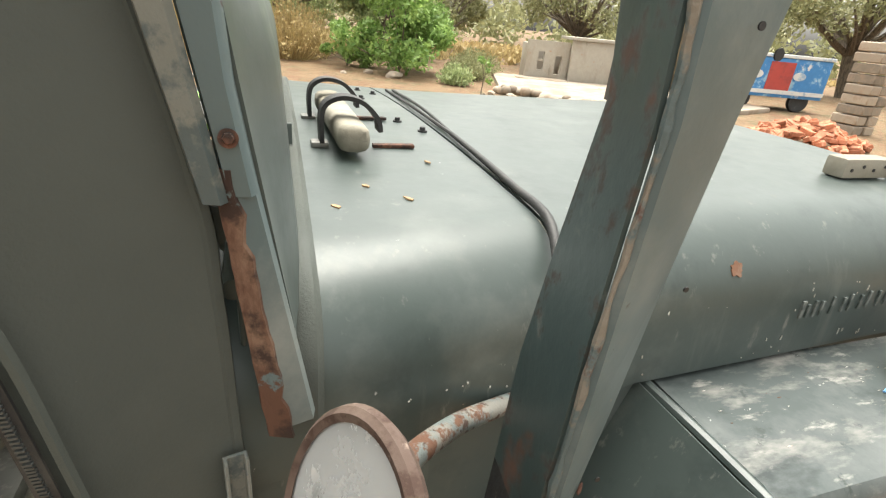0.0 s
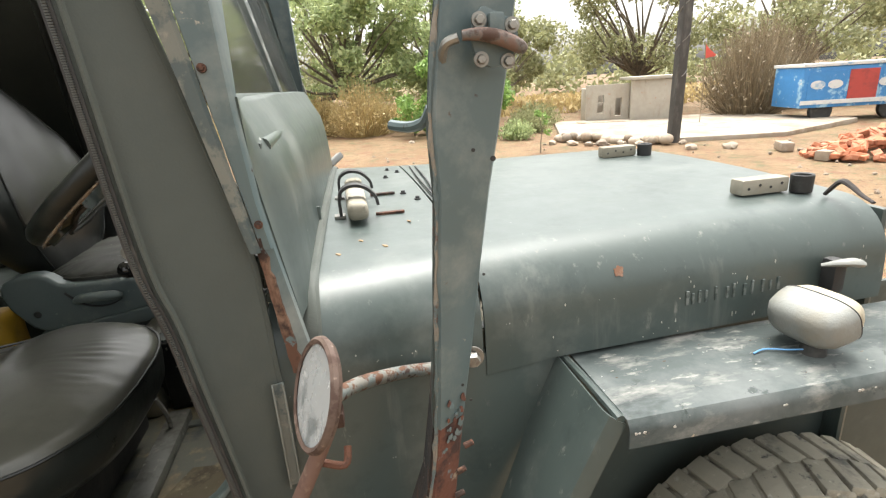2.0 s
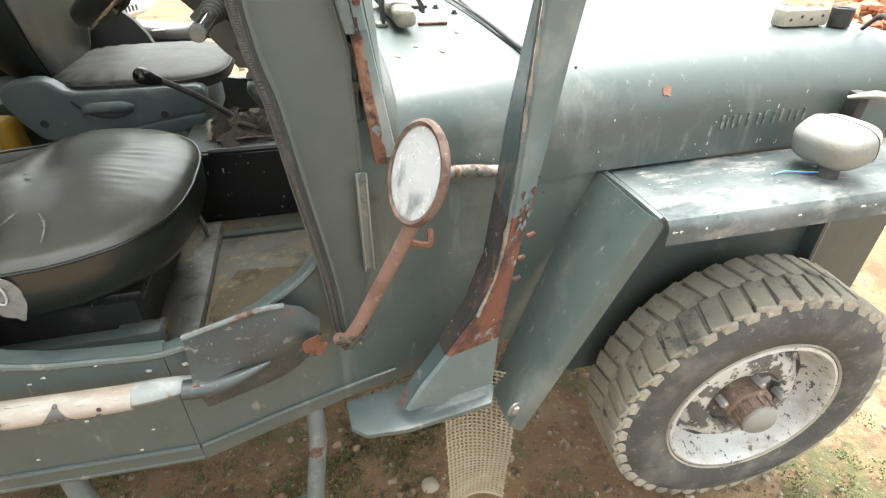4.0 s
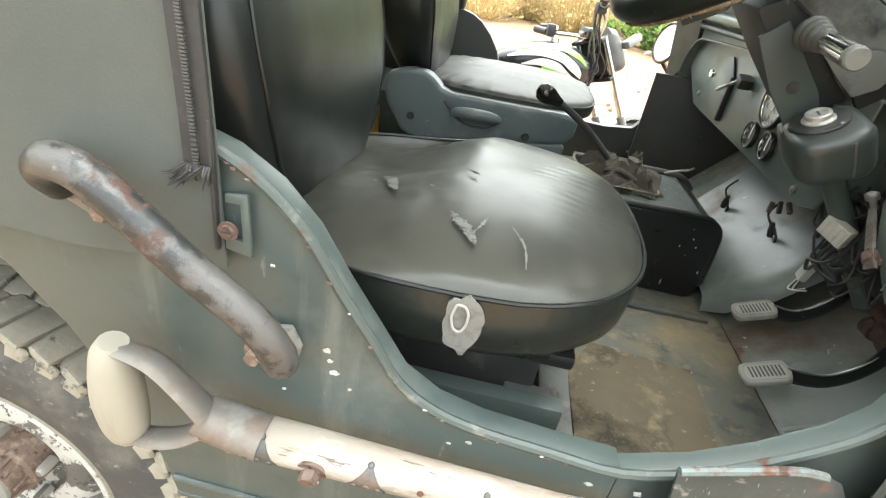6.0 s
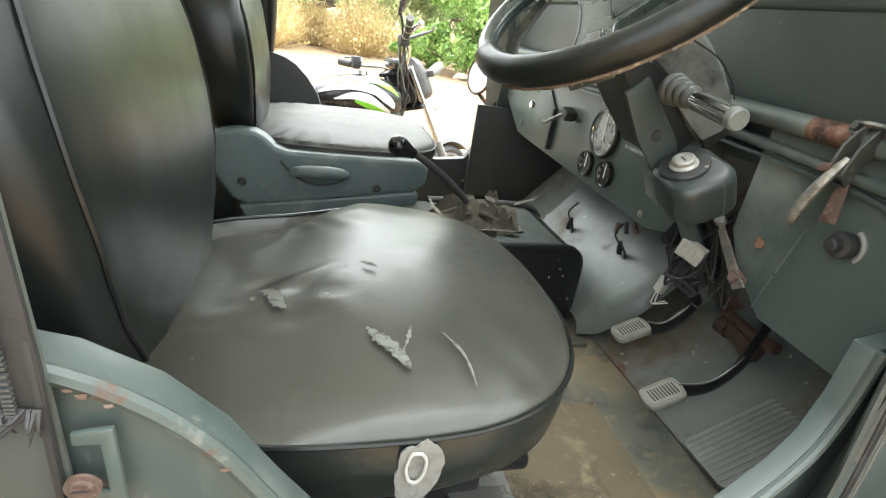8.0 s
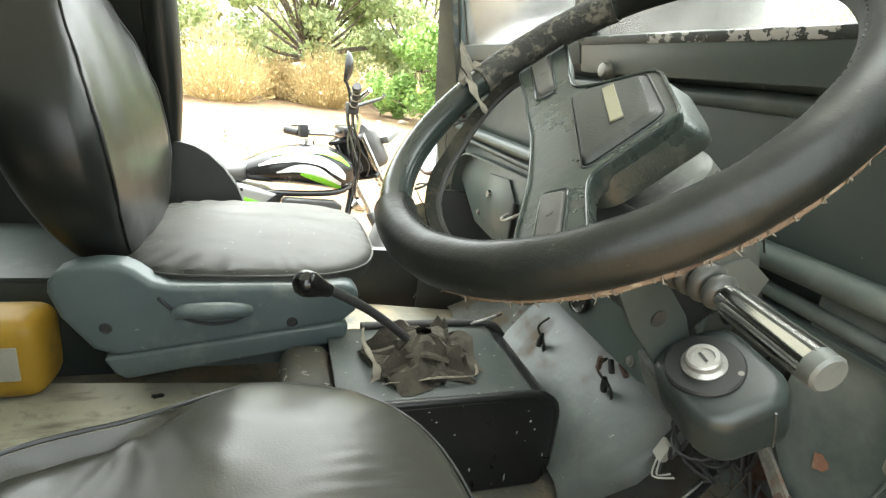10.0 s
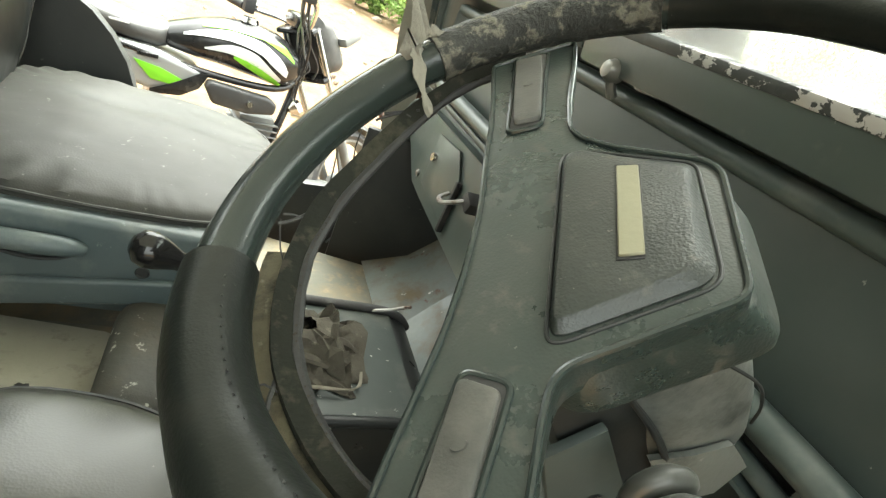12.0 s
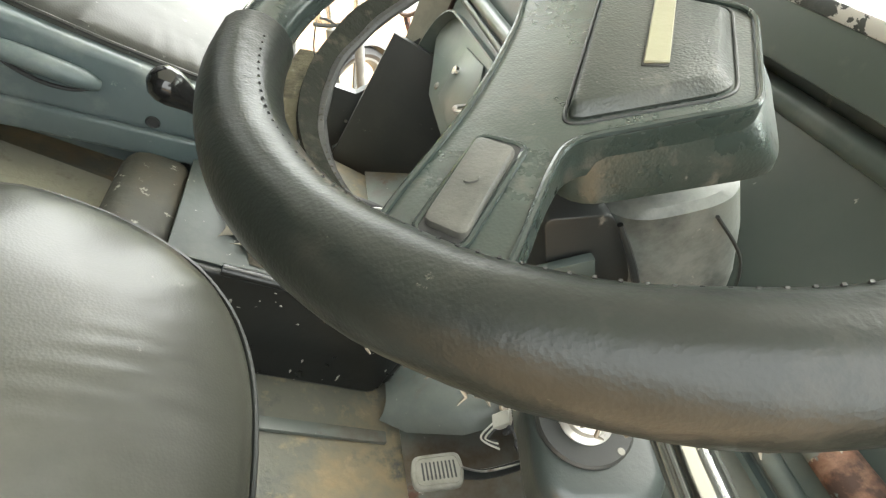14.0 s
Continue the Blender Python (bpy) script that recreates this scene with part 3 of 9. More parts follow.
    for k in range(12):
        a = 2 * math.pi * k / 12
        part("hub_spline", box(-0.003, 0.003, -0.004, 0.004, 0.070, 0.108, 0.001, 1, m @ Matrix.Rotation(a, 4, 'Z') @ Matrix.Translation((0.049, 0, 0))), BRONZE, hub)
    part("hub_cap", lathe([(0.046, 0.110), (0.045, 0.118), (0.034, 0.126), (0.0, 0.128)], m, 24), LAMPG, hub, "pale hub cap")
    for k in range(5):
        a = 2 * math.pi * k / 5 + 0.3
        part("wheel_nut", lathe([(0.0, 0.05), (0.011, 0.05), (0.011, 0.078), (0.007, 0.084), (0, 0.084)], m @ Matrix.Translation((0.085 * math.cos(a), 0.085 * math.sin(a), 0)), 6), STEEL, hub)
    return hub


wheel(1.19, 0.10, GZ + 0.362, -4)
wheel(-1.0, 0.205, GZ + 0.362, 0, False)
wheel(1.19, 1.34, GZ + 0.362, 0, False)
wheel(-1.0, 1.235, GZ + 0.362, 0, False)

# floor, toe board, tunnel
part("floor_pan", prism([(-1.48, 0.36), (-0.52, 0.36), (-0.52, 0.031), (-0.06, 0.031), (0.30, 0.108), (0.30, 1.332), (-0.06, 1.409), (-0.52, 1.409), (-0.52, 1.08), (-1.48, 1.08)], 0.025, Matrix.Translation((0, 0, 0.60)), 0.002), FLOORM, jeep, "worn rubber floor with dried mud")
part("toe_board", sheet([[(0.29, y, 0.626) for y in (0.098, 0.72, 1.342)], [(0.40, y, 0.685) for y in (0.121, 0.72, 1.319)], [(0.55, y, 0.87) for y in (0.153, 0.72, 1.287)], [(0.58, y, 1.05) for y in (0.16, 0.72, 1.28)]], 0.006), TOEM, jeep, "sloping toe board with chipped paint")
HUMPM = make("tunnel_paint", (0.085, 0.100, 0.091), 0.36, 0.0, [((0.20, 0.20, 0.18), 5.0, 0.45, 0.9, 0.6), ((0.10, 0.075, 0.05), 6.0, 0.58, 0.72, 0.8), ((0.38, 0.37, 0.34), 50.0, 0.66, 0.71, 0.8)], (24.0, 0.3), 0.15)
hump_rows = []
for x, z, low in ((0.252, 0.662, 0.63), (0.285, 0.703, 0.63), (0.34, 0.772, 0.65), (0.395, 0.838, 0.68), (0.45, 0.90, 0.74), (0.52, 0.965, 0.83)):
    y0 = 0.522 + 0.075 * max(0, (0.36 - x) / 0.11) ** 1.5
    hump_rows.append([(x, y0, max(low, z - 0.05)), (x, y0 + 0.004, z - 0.016), (x, y0 + 0.018, z - 0.003), (x, y0 + 0.038, z), (x, 0.72, z + 0.004), (x, 0.90, z), (x, 1.0, z - 0.01), (x, 1.02, low)])
part("tunnel_cover", sheet(hump_rows, 0.005), HUMPM, jeep, "pale sheet-metal cover over the gearbox tunnel")
console = part("gear_console", prism([(-0.11, 0.626), (0.235, 0.626), (0.246, 0.632), (0.252, 0.645), (0.252, 0.768), (0.248, 0.786), (0.238, 0.800), (0.222, 0.809), (0.205, 0.812), (-0.11, 0.812)], 0.255, at_y(0.645), 0.006, 3), BLACKB, jeep, "black chipped sheet-metal cover over the gearbox")
part("console_top", box(-0.115, 0.205, 0.655, 0.89, 0.808, 0.8165, 0.004), make("console_paint", (0.030, 0.039, 0.035), 0.55, 0.0, [((0.12, 0.12, 0.105), 7.0, 0.54, 0.9, 0.75), ((0.4, 0.4, 0.36), 60.0, 0.64, 0.68, 0.7)], (20.0, 0.3), 0.2), console)

for ya, yb, yw in ((0.031, 0.36, 0.345), (1.08, 1.409, 1.08)):
    part("wheel_well", joined(box(-1.48, -0.505, ya, yb, 0.83, 0.842, 0.003), box(-1.48, -0.505, yw, yw + 0.015, 0.32, 0.83, 0.003), box(-0.52, -0.505, ya, yb, 0.55, 0.83, 0.003)), DARKIN, jeep)
# driver's bucket seat and passenger seat
def folds(x, y, cx, cy, f):
    """Creases that run out from the pinch at the cushion's inner rear edge, and puckers at its rear seam."""
    px, py, z = cx - 0.06, cy + 0.205, 0.0
    for ang, amp, reach in ((-20, 0.0026, 0.10), (-52, 0.0034, 0.15), (-80, 0.0028, 0.11), (-112, 0.003, 0.14), (-146, 0.003, 0.10)):
        ux, uy = math.cos(radians(ang)), math.sin(radians(ang))
        s, d = (x - px) * ux + (y - py) * uy, -(x - px) * uy + (y - py) * ux
        d += 0.006 * math.sin(s * 30 + ang)
        if s > 0:
            z += amp * math.exp(-(d / (0.008 + 0.06 * max(0, s))) ** 2) * min(1, s / 0.02) * math.exp(-(s / reach) ** 2)
    edge_ = max(0, min(1, (f - 0.74) / 0.2)) ** 2 * max(0, min(1, (cx - 0.10 - x) / 0.10))
    a = math.atan2(y - cy, x - cx)
    z += 0.0016 * max(0, min(1, (f - 0.55) / 0.35)) ** 2 * noise.noise(Vector((math.cos(a) * 9, math.sin(a) * 9, f * 2.5)))
    return z + 0.0032 * edge_ * math.sin(a * 44 + 3 * math.sin(a * 7)) * (0.6 + 0.4 * math.sin(a * 11))


def seat_dip(dx, dy):
    """How far the cushion has sunk: most at its inner rear corner, 0 to 1."""
    back = min(1, max(0, (0.04 - dx) / 0.15))
    inner = min(1, max(0, (dy + 0.12) / 0.26))
    return back * back * (3 - 2 * back) * (0.45 + 0.55 * inner * inner * (3 - 2 * inner))


def seat_plan(dx, dy):
    """The cushion's inner side draws in towards the rear."""
    k = min(1, max(0, (0.06 - dx) / 0.17))
    return dx, dy * (1 - 0.20 * k * k * (3 - 2 * k)) if dy > 0 else dy


def seat_lump(dx, dy):
    """Lumps under the torn cover."""
    r2 = (dx + 0.075) ** 2 * 0.6 + (dy + 0.085) ** 2
    return 0.0065 * math.exp(-r2 / 0.0030) * noise.noise(Vector((dx * 26, dy * 44, 4)))


def cushion(cx, cy, rx, ry, z0, zs, zt, sag=0.0, e=2.7):
    rings = []
    def outline(f):
        out = ovalring(cx, cy, rx * f, ry * f, 288, e)
        if sag:
            out = [(cx + p[0], cy + p[1]) for p in (seat_plan(x - cx, y - cy) for x, y in out)]
        return out

    for f, z in ((0.80, z0), (0.93, z0 + 0.012), (0.985, z0 + 0.35 * (zs - z0)), (1.0, z0 + 0.75 * (zs - z0)), (0.992, zs)):
        rings.append([Vector((x, y, z)) for x, y in outline(f)])
    side = loft(rings, True, False)
    rings = rings[-1:]
    for f in (0.97, 0.93, 0.89, 0.85, 0.81, 0.77, 0.73, 0.69, 0.65, 0.61, 0.57, 0.53, 0.49, 0.45, 0.41, 0.37, 0.33, 0.28, 0.2, 0.12, 0.05, 0.001):
        row = []
        for x, y in outline(f):
            d = math.sqrt(max(0, 1 - f * f))
            z = zs + (zt - zs) * d + 0.006 * noise.noise(Vector((x * 9, y * 9, zt))) * (1 - f)
            if sag:
                z -= sag * seat_dip(x - cx, y - cy) * (1 if f < 0.95 else 0.6)
                z += folds(x, y, cx, cy, f) + seat_lump(x - cx, y - cy)
                z += 0.0008 * math.sin((y - cy) * 310 + 2 * noise.noise(Vector((x * 18, y * 18, 0)))) * math.exp(-((x - cx - 0.165) / 0.045) ** 2 - ((y - cy - 0.03) / 0.11) ** 2)
            else:
                a = math.atan2(y - cy, x - cx)
                z += 0.007 * noise.noise(Vector((x * 7, y * 18, 2))) * (1 - f * f) + 0.0034 * max(0, (f - 0.6) / 0.4) ** 2 * math.sin(a * 38 + 3 * math.sin(a * 5)) * (0.5 + 0.5 * math.sin(a * 3 + 1))
            row.append(Vector((x, y, z)))
        rings.append(row)
    return side, loft(rings, True, False)


def backrest(cx, cy, z0, h, w, lean):
    rings = []
    for k in range(29):
        t = k / 28
        ww = w * (0.64 + 0.73 * math.sin(math.pi * min(1, t * 1.05) ** 0.78) - 0.5 * t ** 3) * (1 if t < 0.93 else math.sqrt(max(0.05, 1 - ((t - 0.93) / 0.075) ** 2)))
        d = 0.042 + 0.046 * math.sin(math.pi * t ** 0.8)
        z, x0 = z0 + h * t, cx - lean * t
        ring = []
        for q in range(40):
            a = 2 * math.pi * q / 40
            c, s = math.cos(a), math.sin(a)
            yy = ww * math.copysign(abs(s) ** 0.75, s)
            xx = d * math.copysign(abs(c) ** 0.75, c)
            if c > 0:
                xx += 0.035 * (abs(yy) / ww) ** 3 * math.sin(math.pi * t)
            crease = 0.0045 * noise.noise(Vector((yy * 38, z * 5, cy * 3))) + 0.0025 * noise.noise(Vector((yy * 90, z * 9, 7)))
            ring.append(Vector((x0 + xx + (crease if c > -0.2 else 0), cy + yy, z)))
        rings.append(ring)
    return loft(rings, True, True), [[r[q] for r in rings[2:27]] for q in (6, 34)]


seat = new("driver_seat")
seat.location, seat.parent, seat.matrix_parent_inverse = (-0.27, 0.33, 0.63), jeep, base_of(jeep).inverted()
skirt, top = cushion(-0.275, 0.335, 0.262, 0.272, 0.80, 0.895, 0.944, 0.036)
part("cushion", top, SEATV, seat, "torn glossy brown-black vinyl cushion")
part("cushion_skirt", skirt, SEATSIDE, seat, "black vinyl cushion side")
skin, welts = backrest(-0.50, 0.335, 0.86, 0.62, 0.20, 0.14)
part("backrest", skin, BLACKV, seat, "black vinyl backrest")
for w in welts:
    part("piping", tube(w, 0.003, 8, steps=2), BLACKV, seat)
seat2 = new("passenger_seat")
seat2.location, seat2.parent, seat2.matrix_parent_inverse = (-0.27, 1.11, 0.63), jeep, base_of(jeep).inverted()
skirt, top = cushion(-0.245, 1.12, 0.235, 0.235, 0.885, 0.925, 0.955, e=3.4)
part("cushion", top, SEATV2, seat2, "dusty grey vinyl cushion")
part("cushion_skirt", skirt, SEATV2, seat2)
skin, welts = backrest(-0.48, 1.12, 0.9, 0.58, 0.20, 0.13)
part("backrest", skin, BLACKV, seat2, "black vinyl backrest")
for w in welts:
    part("piping", tube(w, 0.003, 8, steps=2), BLACKV, seat2)
base_poly = [(-0.538, 0.905), (-0.536, 0.925), (-0.524, 0.941), (-0.50, 0.951), (-0.47, 0.956), (-0.436, 0.954), (-0.418, 0.945), (-0.395, 0.925), (-0.372, 0.918), (-0.09, 0.918), (-0.07, 0.912), (-0.062, 0.898), (-0.064, 0.866), (-0.09, 0.842), (-0.45, 0.79), (-0.485, 0.806), (-0.525, 0.865)]
part("seat_valance", prism(base_poly, 0.05, at_y(0.865), 0.012, 4), PLAST, seat2, "blue-grey plastic seat side with a recliner handle")
part("seat_base", box(-0.46, -0.09, 0.90, 1.34, 0.74, 0.89, 0.01), PLAST, seat2)

# exterior post in front of the door
ZS = [0.585, 0.64, 0.70, 0.775, 0.85, 0.95, 1.05, 1.15, 1.25, 1.32, 1.40, 1.48, 1.60, 1.75]
LX = [0.285, 0.320, 0.370, 0.420, 0.452, 0.472, 0.485, 0.500, 0.517, 0.510, 0.515, 0.53, 0.55, 0.57]
CX = [0.300, 0.330, 0.372, 0.422, 0.448, 0.462, 0.469, 0.475, 0.482, 0.480, 0.488, 0.502, 0.522, 0.542]
RX = [0.465, 0.468, 0.470, 0.478, 0.488, 0.502, 0.518, 0.532, 0.548, 0.562, 0.576, 0.588, 0.606, 0.626]
rows = []
for z, lx, cx, rx in zip(ZS, LX, CX, RX):
    f = min(1, max(0.05, (z - 0.58) / 0.42))
    rows.append([(lx, -0.02 + 0.08 * f, z), (cx, -0.03, z), (cx + 0.006, -0.036, z), (rx, -0.012, z), (rx + 0.004, -0.004, z)])
post_flakes = []
post = under("door_post", (0.45, 0, 0.6), jeep)
post["label"] = "bent steel angle post, blue-grey paint flaking to rust"
# inner return: a darker copy of the post's blue-grey, shade put into the colour
POSTIN = make("post_inner_shaded", (0.032, 0.05, 0.049), 0.45, 0.0, [((0.07, 0.035, 0.022), 12.0, 0.56, 0.64, 0.9), (DUST, 20.0, 0.6, 0.9, 0.8)], (30.0, 0.3), 0.2)
POSTR = make("post_rust", (0.11, 0.040, 0.024), 0.85, 0.0, [((0.04, 0.018, 0.013), 22.0, 0.48, 0.58, 0.9), ((0.10, 0.14, 0.145), 18.0, 0.60, 0.64, 0.6), ((0.3, 0.25, 0.19), 30.0, 0.61, 0.66, 0.9)], (90.0, 0.8), 0.35)
# hollow: flaking rust, darkened for the shade inside the angle; the bonnet hook shares it
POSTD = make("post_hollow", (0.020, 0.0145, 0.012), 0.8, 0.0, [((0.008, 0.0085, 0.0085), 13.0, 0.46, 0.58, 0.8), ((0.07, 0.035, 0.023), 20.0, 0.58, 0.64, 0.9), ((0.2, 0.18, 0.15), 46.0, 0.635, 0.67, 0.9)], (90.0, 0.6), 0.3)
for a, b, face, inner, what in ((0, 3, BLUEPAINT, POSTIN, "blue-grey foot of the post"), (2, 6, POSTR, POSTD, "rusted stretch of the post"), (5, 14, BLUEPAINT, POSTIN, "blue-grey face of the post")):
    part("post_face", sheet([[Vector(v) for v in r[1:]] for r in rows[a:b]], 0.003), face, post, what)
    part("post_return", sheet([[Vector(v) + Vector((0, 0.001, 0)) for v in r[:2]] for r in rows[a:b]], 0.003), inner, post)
random.seed(52)
for k in range(22):
    z = random.uniform(0.915, 0.985)
    i = max(q for q in range(len(ZS) - 1) if ZS[q] <= z)
    t = (z - ZS[i]) / (ZS[i + 1] - ZS[i])
    c0, r0 = CX[i] + (CX[i + 1] - CX[i]) * t, RX[i] + (RX[i + 1] - RX[i]) * t
    u = random.uniform(0.25, 0.95)
    n_ = Vector((0.024, -(r0 - c0), 0)).normalized()
    rust_patch = z > 0.948
    post_flakes.append((Vector((c0 + 0.006 + u * (r0 - c0 - 0.006), -0.036 + 0.024 * u, z)) + n_ * 0.0022, n_, random.uniform(0.0015, 0.0055), rust_patch, k))
flake = spline([Vector(r[1]) + Vector((0.001, -0.002, 0)) for r in rows[3:]], 8)
part("edge_flake", tube([p + Vector((0.002 * noise.noise(p * 60), 0, 0)) for p in flake], [0.0026 + 0.0022 * noise.noise(p * 45) for p in flake], 6, steps=1), make("pale_flakes", (0.20, 0.175, 0.14), 0.8, 0.0, [((0.09, 0.12, 0.12), 22.0, 0.46, 0.52, 0.6), ((0.1, 0.045, 0.03), 30.0, 0.58, 0.64, 0.9)], (120.0, 0.8), 0.3), post, "chalky flaking edge")
part("step_plate", prism([(0.20, 0.03), (0.205, -0.03), (0.23, -0.05), (0.30, -0.055), (0.46, -0.035), (0.475, 0.0), (0.48, 0.08)], 0.012, Matrix.Translation((0, 0, 0.55)), 0.004), PAINT, jeep)

# canvas at the windscreen side
FL = [(0.10, 1.75), (0.125, 1.48), (0.143, 1.21), (0.16, 1.12), (0.172, 1.03), (0.195, 0.86), (0.203, 0.75), (0.22, 0.715)]
FR = [(0.13, 1.75), (0.197, 1.48), (0.26, 1.21), (0.268, 1.12), (0.27, 1.03), (0.272, 0.86), (0.255, 0.77), (0.24, 0.72)]
rows = []
for (a, z), (b, z2) in zip(FL, FR):
    rows.append([(a + (b - a) * t, 0.015 + 0.045 * t + 0.006 * math.sin(t * math.pi), z + (z2 - z) * t) for t in (0, 0.2, 0.4, 0.6, 0.8, 1)])
flap = part("canvas_flap", sheet(rows, 0.004), CANVAS, jeep, "faded grey canvas door curtain with a zip")

# canvas roof and rear quarter
ROOFM = make("thin_canvas", (0.12, 0.122, 0.108), 0.8, 0.0, [((0.2, 0.19, 0.165), 4.0, 0.5, 0.9, 0.85)], (350.0, 0.25), 0.15, 0.3)
rn, rl_ = ROOFM.node_tree.nodes, ROOFM.node_tree.links
thin, both = rn.new("ShaderNodeBsdfTranslucent"), rn.new("ShaderNodeMixShader")
thin.inputs["Color"].default_value, both.inputs["Fac"].default_value = (0.66, 0.65, 0.59, 1), 0.44
rl_.new(rn["Principled BSDF"].outputs[0], both.inputs[1])
rl_.new(thin.outputs[0], both.inputs[2])
rl_.new(both.outputs[0], rn["Material Output"].inputs["Surface"])
part("canvas_roof", sheet([[(x, y, 1.80 - 0.03 * ((y - 0.72) / 0.7) ** 2) for y in (0.02, 0.3, 0.72, 1.1, 1.42)] for x in (0.15, -0.3, -0.7, -1.1, -1.5)], 0.004), ROOFM, jeep, "grey canvas roof")
part("canvas_quarter", sheet([[(-0.448, -0.012, 0.925), (-0.6, -0.014, 0.915), (-1.0, -0.01, 0.93), (-1.5, 0.0, 0.95)], [(-0.452, -0.010, 1.05), (-0.6, -0.012, 1.05), (-1.0, -0.01, 1.05), (-1.5, 0.0, 1.05)], [(-0.488, 0.01, 1.80), (-0.65, 0.01, 1.80), (-1.0, 0.01, 1.80), (-1.5, 0.01, 1.80)]], 0.003), CANVAS, jeep, "grey canvas side with a zip")

part("canvas_rear", sheet([[(-1.49, y, z) for y in (0.02, 0.5, 1.0, 1.42)] for z in (1.05, 1.4, 1.79)], 0.004), CANVAS, jeep, "grey canvas rear curtain")
part("canvas_quarter", sheet([[(x, 1.425, z) for x in (-1.0, -1.25, -1.49)] for z in (1.07, 1.4, 1.79)], 0.003), CANVAS, jeep)
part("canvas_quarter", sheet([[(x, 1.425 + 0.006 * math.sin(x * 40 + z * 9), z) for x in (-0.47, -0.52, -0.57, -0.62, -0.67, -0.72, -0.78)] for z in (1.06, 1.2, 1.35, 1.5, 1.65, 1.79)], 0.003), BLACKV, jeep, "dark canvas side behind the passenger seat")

# ---- windscreen ----
BLACKCHIP = make("chipped_black", (0.020, 0.025, 0.024), 0.5, 0.0, [((0.42, 0.42, 0.40), 34.0, 0.535, 0.55, 0.8, (1, 0.5, 1.0)), ((0.03, 0.035, 0.033), 60.0, 0.55, 0.57, 0.5)], (30.0, 0.1), 0.2)


LEAN = 0.235  # how far the screen leans back, per metre of height


def sx(z, base=0.318):
    return base - LEAN * (z - 1.10)


screen = under("windscreen", (0.31, 0.72, 1.11), jeep)
def pillar_left(z):
    return 0.275 - 0.165 * (z - 1.195)


def pillar_right(z):
    return 0.291 - 0.15 * (z - 1.195) + 0.12 * max(0, z - 1.285)


def panel_x(y, z):
    """The apron under the glass: it bellies forward between the pillars."""
    d = min(1.0, max(0.0, (min(y, 1.44 - y) - 0.06) / 0.10))
    d = d * d * (3 - 2 * d)
    belly = 0.026 * min(1, max(0, (z - 1.09) / 0.15)) * (1 if z < 1.29 else max(0, (1.37 - z) / 0.08))
    return (pillar_right(z) + 0.003) * (1 - d) + (sx(z, 0.314 + 0.024 * y) + belly) * d


def arm_x(z):
    return 0.272 + 0.105 * (1.195 - z), 0.292 + 0.17 * (1.195 - z)


RAILM = make("peeling_rail", (0.15, 0.155, 0.135), 0.7, 0.0, [((0.07, 0.09, 0.09), 16.0, 0.50, 0.55, 0.6), ((0.27, 0.25, 0.21), 30.0, 0.58, 0.7, 0.9)], (60.0, 0.4), 0.2)
ARMR = make("arm_rust", (0.105, 0.05, 0.031), 0.85, 0.0, [((0.2, 0.12, 0.08), 34.0, 0.52, 0.64, 0.9, (1, 1, 0.4)), ((0.04, 0.022, 0.016), 20.0, 0.50, 0.58, 0.9), ((0.10, 0.14, 0.145), 24.0, 0.60, 0.63, 0.6), ((0.36, 0.30, 0.22), 70.0, 0.64, 0.7, 0.9)], (90.0, 0.5), 0.25)
for side in (1, -1):
    def q(x, y, z):
        return Vector((x, y if side > 0 else 1.44 - y, z))
    zs = (1.19, 1.25, 1.35, 1.5, 1.65, 1.80)
    part("pillar", sheet([[q(pillar_left(z), 0.052, z), q(pillar_left(z) + 0.002, 0.046, z), q(pillar_right(z) - 0.003, 0.045, z), q(pillar_right(z), 0.05, z), q(max(sx(z) - 0.002, pillar_right(z) + 0.001) if z > 1.4 else pillar_right(z) + 0.001, 0.112 if z > 1.4 else 0.064, z)] for z in zs], 0.003), BLUEPAINT, screen, "blue-grey pillar with flaking paint")
    part("canvas_rail", sheet([[q(0.261 - 0.2 * (z - 1.195), 0.05, z), q(0.263 - 0.2 * (z - 1.195), 0.043, z), q(pillar_left(z) - 0.003, 0.041, z), q(pillar_left(z) + 0.0005, 0.046, z)] for z in (1.187, 1.25, 1.35, 1.5, 1.65, 1.80)], 0.002), RAILM, screen, "peeling strip that holds the canvas edge")
    za = [1.205 - 0.19 * k / 22 for k in range(23)]
    def mid(z):
        return arm_x(z)[0] * 0.52 + arm_x(z)[1] * 0.48 + 0.0035 * noise.noise(Vector((0, z * 70, 1)))

    def edge_x(z):
        return arm_x(z)[0] + 0.0022 * noise.noise(Vector((0, z * 60, 8)))
    left = [[q(edge_x(z), 0.058, z), q(edge_x(z) + 0.001, 0.052, z), q(mid(z), 0.047, z)] for z in za]
    right = [[q(mid(z) - 0.001, 0.0465, z), q(arm_x(z)[1] - 0.002, 0.051, z), q(arm_x(z)[1], 0.06, z)] for z in za[:-1]]
    part("hinge_arm", sheet(left, 0.003), ARMR, screen, "rusted half of the hinge arm")
    part("hinge_arm", sheet(right, 0.003), BLUEPAINT, screen, "painted half of the hinge arm")
    for z in (1.222, 1.40, 1.62):
        part("screw", bolt(q(pillar_left(z) + 0.009, 0.045, z), (0, -side, 0.1), 0.0032, 0.003), RUST, screen)
PYS = (0.062, 0.075, 0.09, 0.11, 0.14, 0.18, 0.24, 0.4, 0.6, 0.84, 1.04, 1.2, 1.26, 1.3, 1.33, 1.35, 1.365, 1.378)
rowsl = [[(panel_x(y, z), y, z) for y in PYS] for z in (1.085, 1.105, 1.15, 1.2, 1.25, 1.29, 1.33, 1.36, 1.368)]
